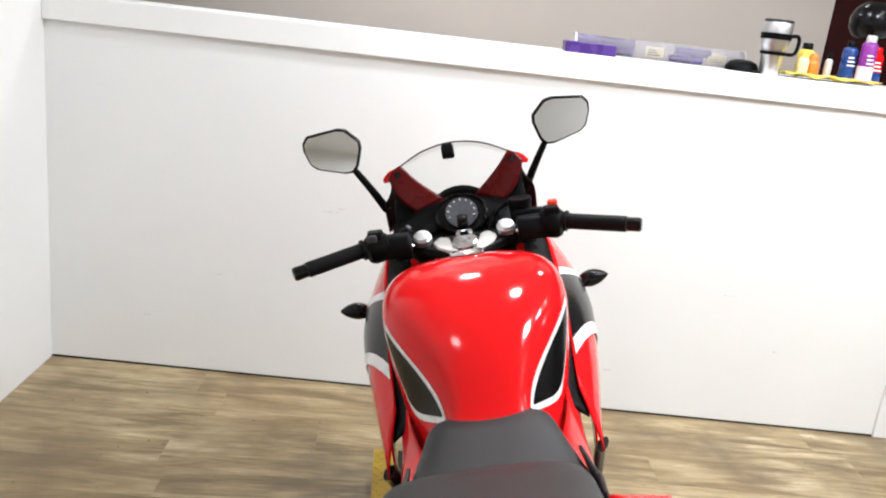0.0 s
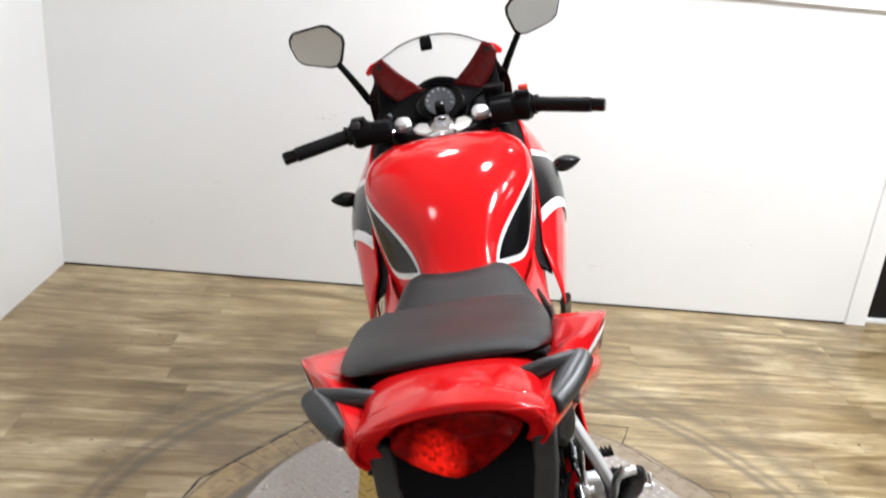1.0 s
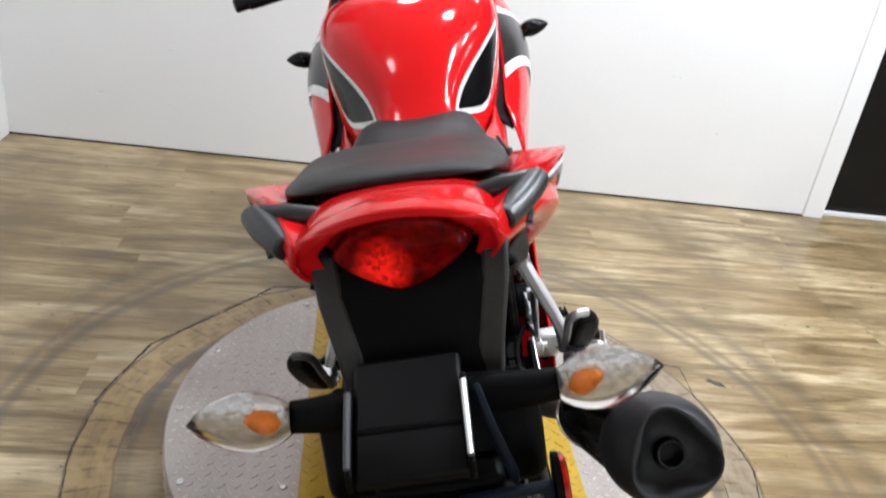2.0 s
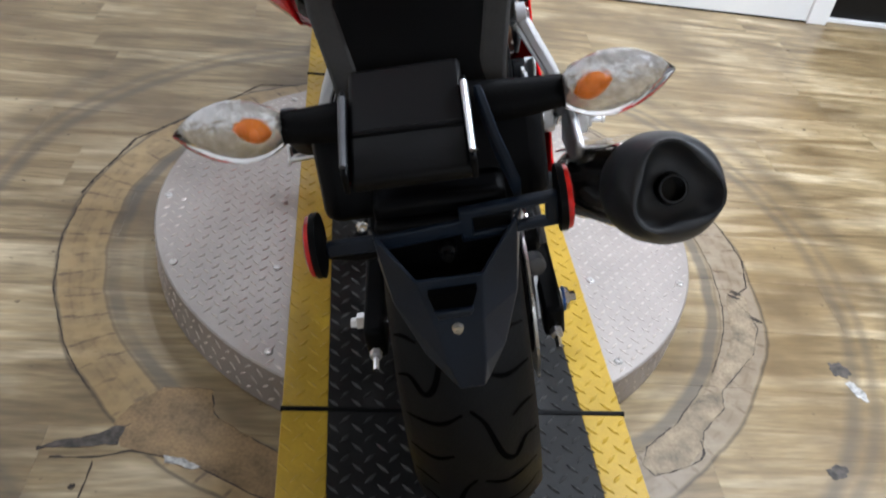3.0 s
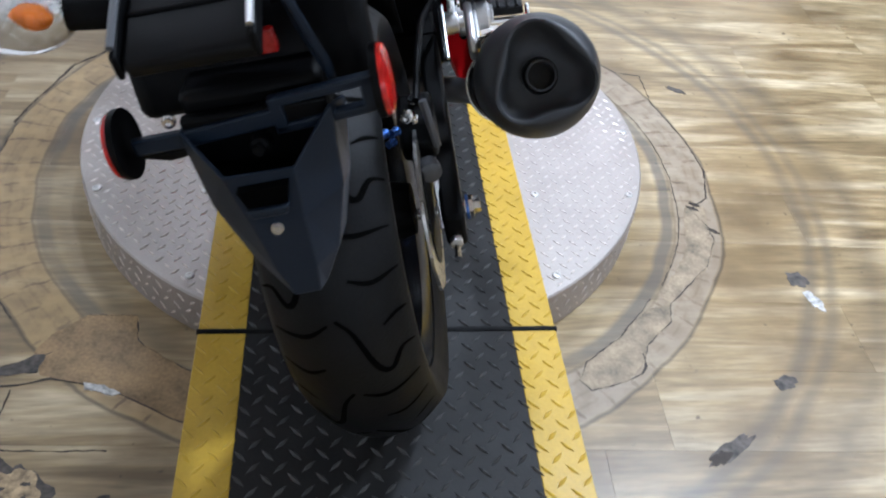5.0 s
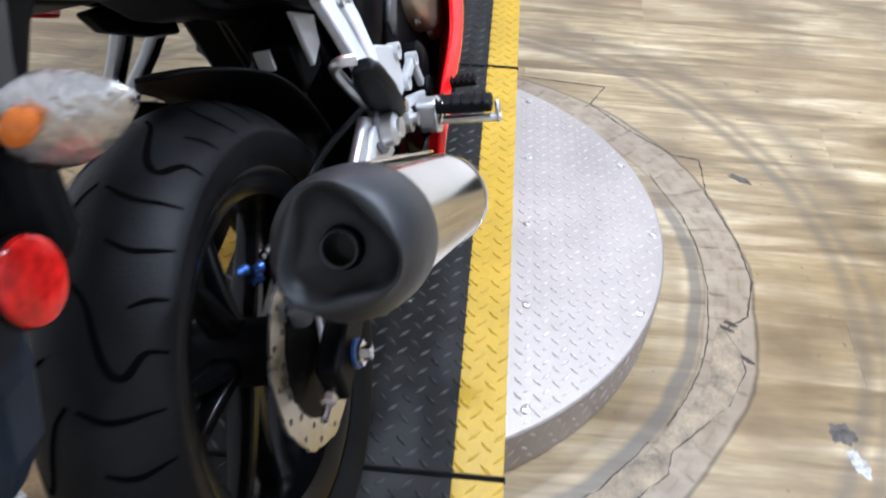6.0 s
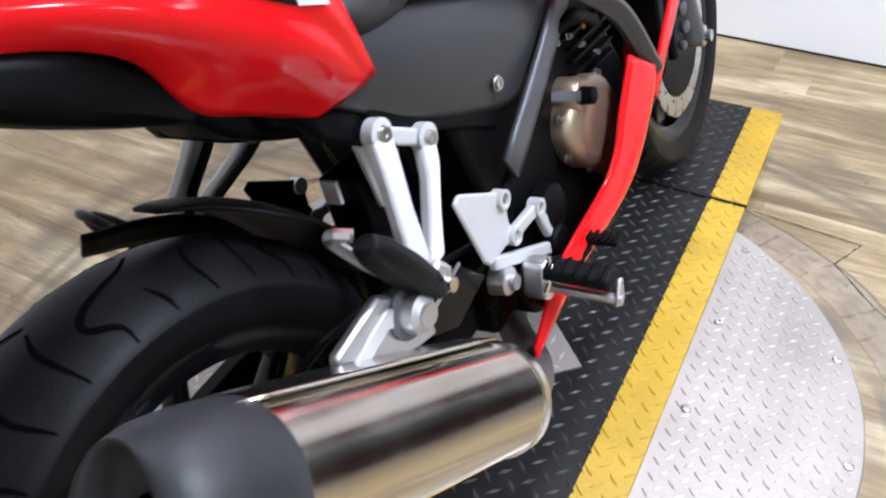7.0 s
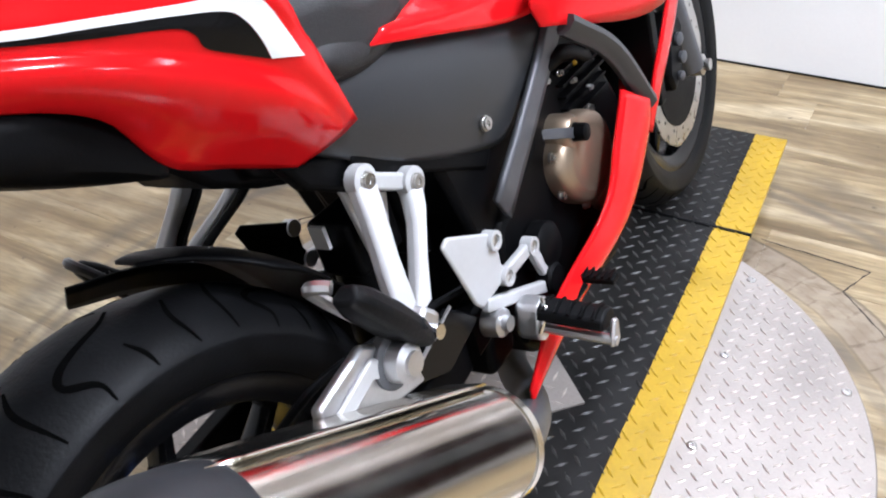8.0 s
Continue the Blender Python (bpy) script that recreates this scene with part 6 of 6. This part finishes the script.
part("sleeve", tube([(-0.33, 0, 0.035), (0.33, 0, 0.035)], 0.034, 14), M_SLEEVE, t, "clear plastic sleeve")
part("roll", tube([(-0.325, 0, 0.036), (-0.10, 0, 0.036)], 0.029, 14), M_PURPLE, t)
part("roll", tube([(0.06, -0.012, 0.045), (0.20, -0.012, 0.045)], 0.014, 10), M_PURPLE, t)
part("roll", tube([(0.04, -0.012, 0.018), (0.17, -0.012, 0.018)], 0.014, 10), M_PURPLE, t)
for x in (-0.02, 0.225):
    part("paper_label", box(x - 0.035, x + 0.035, -0.024, -0.018, 0.012, 0.05), M_LABEL, t, smooth=False)
    for k in range(3):
        part("print_bar", box(x - 0.028, x + 0.02 - 0.01 * k, -0.0255, -0.0242, 0.018 + 0.009 * k, 0.021 + 0.009 * k), M_BLACK, t, smooth=False)
for x in (-0.332, 0.332):
    part("end_cap", lathe([(-0.004, 0.036), (0.004, 0.036)], (x, 0, 0.036), (1, 0, 0), seg=16), M_SATIN, t)
t = on_ledge("baseball_cap", "black fabric cap lying on the white ledge", "cap", 0.885, 0.12)
part("crown", lathe([(0, 0.062), (0.018, 0.060), (0.032, 0.050), (0.040, 0.030), (0.043, 0.001)], (0, 0, 0.0), (0, 0, 1), seg=24), M_BLACK, t)
part("brim", sheet([[(-0.05, -0.04, 0.008), (0, -0.06, 0.010), (0.05, -0.04, 0.008)], [(-0.045, -0.085, 0.004), (0, -0.11, 0.003), (0.045, -0.085, 0.004)]]), M_BLACK, t, solid=0.003)
t = on_ledge("travel_tumbler", "brushed steel travel tumbler with black bands and handle", "tumbler", 0.962, 0.045)
part("cup", lathe([(0, 0.034), (0.004, 0.036), (0.09, 0.042), (0.10, 0.050), (0.186, 0.053), (0.190, 0.051)], (0, 0, 0), (0, 0, 1), seg=36), M_ALU, t, "brushed steel cup")
part("lid", lathe([(0.188, 0.052), (0.197, 0.051), (0.199, 0.046), (0.199, 0.001)], (0, 0, 0), (0, 0, 1), seg=36), M_GREY, t)
for z0, z1, r in ((0.128, 0.150, 0.0545), (0.072, 0.084, 0.0455)):
    part("band", lathe([(z0, r - 0.005), (z0, r), (z1, r + 0.001), (z1, r - 0.004)], (0, 0, 0), (0, 0, 1), seg=36, close=True), M_BLACK, t, "black rubber band")
part("handle", tube([(0.045, 0, 0.142), (0.082, 0, 0.145), (0.088, 0, 0.115), (0.078, 0, 0.082), (0.04, 0, 0.078)], 0.007, 8), M_BLACK, t)
t = on_ledge("cleaning_cloth", "crumpled yellow cleaning cloth on the white ledge", "cloth", 1.16, 0.078)
rows = [[(x, y, 0.003 + 0.010 * abs(math.sin(x * 31 + y * 17)) + 0.006 * abs(math.sin(y * 53 + x * 23))) for y in np.linspace(-0.10, 0.10, 16)] for x in np.linspace(-0.14, 0.20, 26)]
part("fabric", loft(rows, closed=False), M_CLOTH, t, solid=0.003)
for x, dep, r, h, mat, capmat, name, lab in ((1.09, 0.10, 0.020, 0.070, M_LABEL, M_CLOTH, "small_bottle", "small yellow plastic bottle on the ledge"), (1.135, 0.12, 0.024, 0.062, M_ORANGE, M_ORANGE, "small_bottle", "small orange plastic bottle on the ledge"), (1.125, 0.17, 0.030, 0.105, M_CLOTH, M_BLACK, "small_bottle", "squat yellow bottle with black cap on the ledge"), (1.195, 0.12, 0.014, 0.075, M_SATIN, M_BLACK, "small_bottle", "thin grey bottle standing on the ledge"), (1.262, 0.11, 0.026, 0.135, M_BLUE, M_BLACK, "spray_can", "slim blue aerosol can with a black cap"), (1.315, 0.08, 0.028, 0.165, M_PINK, M_PALELABEL, "spray_can", "magenta aerosol can with a pale lower label"), (1.375, 0.13, 0.026, 0.12, M_RED, M_RED, "spray_can", "red aerosol can at the end of the ledge")):
    h *= 0.84
    t = on_ledge(name, lab, "spray can" if name == "spray_can" else "bottle", x, dep - 0.04, 0, "bottles and cans on the ledge")
    part("body", lathe([(0.001, r * 0.9), (0.004, r), (h, r), (h + 0.006, r * 0.9), (h + 0.012, r * 0.62), (h + 0.013, r * 0.5)], (0, 0, 0.006), (0, 0, 1), seg=24), mat, t)
    part("cap", lathe([(h + 0.012, r * 0.66), (h + 0.032, r * 0.62), (h + 0.036, r * 0.5), (h + 0.036, 0.001)], (0, 0, 0.006), (0, 0, 1), seg=24), capmat if capmat is not M_PALELABEL else M_SATIN, t)
    if name == "spray_can":
        part("label_band", lathe([(h * 0.08, r + 0.0002), (h * 0.08, r + 0.0008), (h * 0.45, r + 0.0008), (h * 0.45, r + 0.0002)], (0, 0, 0.006), (0, 0, 1), seg=24, close=True), M_PALELABEL if mat is M_PINK else M_BLUE, t)
        for k in range(3):
            part("print_bar", box(-0.016, 0.014 - 0.004 * k, -r - 0.002, -r + 0.0002, h * 0.55 + 0.014 * k, h * 0.55 + 0.006 + 0.014 * k), M_WHITE, t, smooth=False)
t = on_ledge("helmet", "glossy black round helmet shell above the ledge", "helmet", 1.415, 0.26)
part("stand_post", lathe([(0, 0.05), (0.01, 0.05), (0.012, 0.014), (0.18, 0.014)], (0, 0, 0), (0, 0, 1), seg=20), M_BLACK, t)
part("shell", lathe([(0.17, 0.04), (0.18, 0.065), (0.21, 0.083), (0.25, 0.085), (0.285, 0.07), (0.31, 0.04), (0.318, 0.001)], (0, 0, 0), (0, 0, 1), seg=32), M_GLOSS, t)

# ---- floor wear ----
M_CRACK = material("crack_gap", (0.055, 0.044, 0.036), 0.9, vary=0.3)
M_SCAR = material("grey_scar", (0.075, 0.064, 0.054), 0.7, vary=0.8, scale=40, bump=0.3)
M_CHIP = material("pale_chip", (0.36, 0.265, 0.155), 0.7, vary=0.6, scale=60)


def crack(points, wide, seed):
    """A ragged gap in the vinyl."""
    rng = random.Random(seed)
    line = []
    for a, b in zip(points, points[1:]):
        n = max(2, int(math.dist(a, b) / 0.012))
        line += [(a[0] + (b[0] - a[0]) * k / n + rng.uniform(-0.0014, 0.0014), a[1] + (b[1] - a[1]) * k / n + rng.uniform(-0.0014, 0.0014)) for k in range(n)]
    line.append(points[-1])
    rows = []
    for k, p in enumerate(line):
        q, r = line[max(k - 1, 0)], line[min(k + 1, len(line) - 1)]
        d = Vector((r[0] - q[0], r[1] - q[1])).normalized()
        h = wide * rng.uniform(0.25, 1.0) / 2
        rows.append([(p[0] - d.y * h, p[1] + d.x * h, 0.0006), (p[0], p[1], 0.0009), (p[0] + d.y * h, p[1] - d.x * h, 0.0006)])
    ob = part("crack", loft(rows, closed=False), M_CRACK, None, smooth=False)
    ob.parent, ob.matrix_parent_inverse = floor, floor.matrix_world.inverted()


def scar(cx, cy, rx, ry, turn, mat, seed, z=0.0007):
    """An uneven worn spot."""
    rng = random.Random(seed)
    ph = [rng.uniform(0, 6.28) for _ in range(4)]
    ring, t = [], radians(turn)
    for k in range(36):
        a = 2 * math.pi * k / 36
        q = 1 + 0.16 * math.sin(2 * a + ph[0]) + 0.12 * math.sin(5 * a + ph[1]) + 0.08 * math.sin(9 * a + ph[2]) + rng.uniform(-0.06, 0.06)
        x, y = rx * q * math.cos(a), ry * q * math.sin(a)
        ring.append((cx + x * math.cos(t) - y * math.sin(t), cy + x * math.sin(t) + y * math.cos(t)))
    ob = part("scar", loft([[(x, y, 0.0001) for x, y in ring], [(cx + (x - cx) * 0.97, cy + (y - cy) * 0.97, z) for x, y in ring]]), mat, None, smooth=False)
    ob.parent, ob.matrix_parent_inverse = floor, floor.matrix_world.inverted()


def arc(r, a0, a1, n=14, wob=0.01, seed=1):
    rng = random.Random(seed)
    return [((r + rng.uniform(-wob, wob)) * math.cos(radians(a0 + (a1 - a0) * k / n)), (r + rng.uniform(-wob, wob)) * math.sin(radians(a0 + (a1 - a0) * k / n))) for k in range(n + 1)]


def patch(points, mat, seed, z=0.0008):
    """A torn-out piece with a ragged edge that shows what lies beneath."""
    rng = random.Random(seed)
    ring = []
    for a, b in zip(points, points[1:] + points[:1]):
        n = max(2, int(math.dist(a, b) / 0.010))
        ring += [(a[0] + (b[0] - a[0]) * k / n + rng.uniform(-0.0022, 0.0022), a[1] + (b[1] - a[1]) * k / n + rng.uniform(-0.0022, 0.0022)) for k in range(n)]
    bm = bmesh.new()
    bm.faces.new([bm.verts.new((x, y, z)) for x, y in ring])
    bmesh.ops.triangulate(bm, faces=bm.faces[:])
    ob = part("bare_patch", bm, mat, None, smooth=False)
    ob.parent, ob.matrix_parent_inverse = floor, floor.matrix_world.inverted()


M_BROWN = material("brown_subfloor", (0.255, 0.168, 0.080), 0.6, vary=0.6, scale=14, bump=0.4, fine=160)
M_PALE = material("grey_backing", (0.235, 0.182, 0.116), 0.55, vary=0.50, scale=22, bump=0.4, fine=140)
M_DUST = material("white_crumbs", (0.42, 0.41, 0.39), 0.8, vary=0.6, scale=90, bump=0.6, fine=200)
# the torn corner on one side, the worn-out strip on the other
patch([(-0.600, -0.560), (-0.584, -0.521), (-0.527, -0.473), (-0.441, -0.475), (-0.431, -0.535), (-0.380, -0.575), (-0.306, -0.622), (-0.306, -0.722), (-0.347, -0.705), (-0.410, -0.668), (-0.474, -0.637), (-0.540, -0.622), (-0.580, -0.610)], M_BROWN, 51)
patch([(-0.716, -0.614), (-0.690, -0.596), (-0.655, -0.590), (-0.632, -0.588), (-0.600, -0.566), (-0.580, -0.566), (-0.585, -0.604), (-0.640, -0.610)], M_SCAR, 52, 0.0010)
patch([(-0.505, -0.628), (-0.470, -0.634), (-0.440, -0.650), (-0.452, -0.656), (-0.500, -0.640)], M_DUST, 53, 0.0012)
patch([(0.722, -0.150), (0.772, -0.150), (0.757, -0.240), (0.745, -0.300), (0.706, -0.360), (0.640, -0.410), (0.600, -0.450), (0.575, -0.430), (0.640, -0.360), (0.690, -0.280)], M_PALE, 54)
patch([(0.600, -0.452), (0.585, -0.500), (0.520, -0.560), (0.503, -0.601), (0.460, -0.645), (0.386, -0.664), (0.366, -0.640), (0.390, -0.600), (0.470, -0.540), (0.540, -0.470)], M_PALE, 55)
crack([(0.319, 0.764), (0.556, 0.736), (0.512, 0.642), (0.602, 0.531), (0.707, 0.431), (0.772, 0.416), (0.768, 0.279), (0.811, 0.112), (0.818, -0.012), (0.790, -0.118)], 0.0050, 1)
crack([(0.790, -0.118), (0.770, -0.132), (0.735, -0.158), (0.758, -0.214), (0.759, -0.263), (0.713, -0.346), (0.640, -0.415), (0.599, -0.454), (0.585, -0.500), (0.520, -0.560), (0.503, -0.601)], 0.0045, 3)
crack([(0.505, -0.580), (0.503, -0.612), (0.488, -0.630)], 0.010, 4)
crack([(0.488, -0.630), (0.460, -0.645), (0.386, -0.664), (0.366, -0.640), (0.390, -0.600), (0.470, -0.540), (0.560, -0.440)], 0.0040, 5)
crack(arc(0.722, 28, -34, 10, 0.004, 2), 0.0035, 6)
crack([(-0.335, 0.735), (-0.446, 0.725), (-0.530, 0.620), (-0.622, 0.513), (-0.741, 0.383), (-0.800, 0.200), (-0.818, 0.125)], 0.009, 8)
crack(arc(0.819, 171, 216, 12, 0.003, 9), 0.0040, 9)
crack([(-0.527, -0.473), (-0.441, -0.475), (-0.431, -0.535), (-0.380, -0.575), (-0.306, -0.622)], 0.0045, 10)
crack([(-0.716, -0.614), (-0.655, -0.597), (-0.610, -0.585), (-0.572, -0.560)], 0.012, 12)
crack([(-0.690, -0.632), (-0.608, -0.630), (-0.560, -0.618), (-0.474, -0.637), (-0.410, -0.668), (-0.347, -0.705), (-0.306, -0.722)], 0.0055, 13)
crack([(-0.618, -0.640), (-0.622, -0.690), (-0.628, -0.748)], 0.0045, 14)
crack([(-0.660, -0.752), (-0.560, -0.760), (-0.440, -0.764)], 0.0040, 15)
for q in ((0.752, -0.140), (0.742, -0.155), (0.768, -0.232)):
    scar(q[0], q[1], 0.014, 0.005, -35, M_CRACK, 40 + int(q[1] * -100), 0.0014)
scar(-0.606, -0.790, 0.055, 0.018, -30, M_SCAR, 23, 0.0010)
scar(-0.564, -0.828, 0.056, 0.040, -38, M_SCAR, 43)
scar(-0.562, -0.831, 0.046, 0.031, -38, M_CHIP, 24, 0.0012)
for k, (dx, dy) in enumerate(((0.014, 0.012), (-0.022, 0.004), (0.016, -0.014))):
    scar(-0.562 + dx, -0.831 + dy, 0.007, 0.004, 30 * k, M_SCAR, 60 + k, 0.0016)
    scar(-0.449 + dx * 0.7, -0.900 + dy, 0.006, 0.003, 50 * k, M_SCAR, 70 + k, 0.0016)
scar(-0.452, -0.890, 0.050, 0.034, 50, M_SCAR, 25)
scar(-0.449, -0.900, 0.036, 0.024, 46, M_CHIP, 26, 0.0012)
scar(0.606, -0.795, 0.060, 0.013, 32, M_SCAR, 27)
scar(0.580, -0.812, 0.022, 0.012, 32, M_CRACK, 44, 0.0012)
scar(0.765, -0.655, 0.022, 0.017, 10, M_SCAR, 28)
scar(0.917, -0.446, 0.014, 0.028, 10, M_DUST, 29)
scar(0.905, -0.385, 0.020, 0.026, 10, M_SCAR, 45)
scar(0.860, 0.350, 0.026, 0.012, -40, M_SCAR, 32)
scar(-0.640, -0.690, 0.006, 0.005, 0, M_CRACK, 46, 0.0012)

# ---- floor planks, in rows along the partition ----
PW, PL = 0.178, 1.22
plank_mesh = None
row_rng = random.Random(11)
EAST, SOUTH = 6.9, -7.5
far_field = bmesh.new()
y = WALL_Y - 0.002 - PW / 2
while y > SOUTH + PW / 2:
    x = CORNER_X + row_rng.uniform(0.15, PL)
    spans = [(CORNER_X, x)]
    while x < EAST:
        spans.append((x, min(x + PL, EAST)))
        x += PL
    for k, (x0, x1) in enumerate(spans):
        if y < -5.0 or k > 5:
            box(x0 + 0.0002, x1 - 0.0002, y - PW / 2 + 0.0002, y + PW / 2 - 0.0002, -0.006, 0.0, far_field)
            continue
        if k and plank_mesh is not None:
            ob = new("plank", plank_mesh)
        else:
            h = (x1 - x0) / 2
            ob = part("plank", box(-h + 0.0002, h - 0.0002, -PW / 2 + 0.0002, PW / 2 - 0.0002, -0.006, 0.0), M_FLOOR, None, smooth=False)
            if k:
                plank_mesh = ob.data
        ob.parent = floor
        ob.location = ((x0 + x1) / 2, y, 0.0)
    y -= PW
# the room behind the partition
for k in range(9):
    y = WALL_Y + PW / 2 + PW * k
    x = -3.9
    while x < EAST:
        box(x + 0.0002, min(x + PL, EAST) - 0.0002, y - PW / 2 + 0.0002, min(y + PW / 2, 3.3) - 0.0002, -0.006, -0.001, far_field)
        x += PL
far = part("plank_field", far_field, M_FLOOR, floor, smooth=False)
far["kind"] = "stuff"
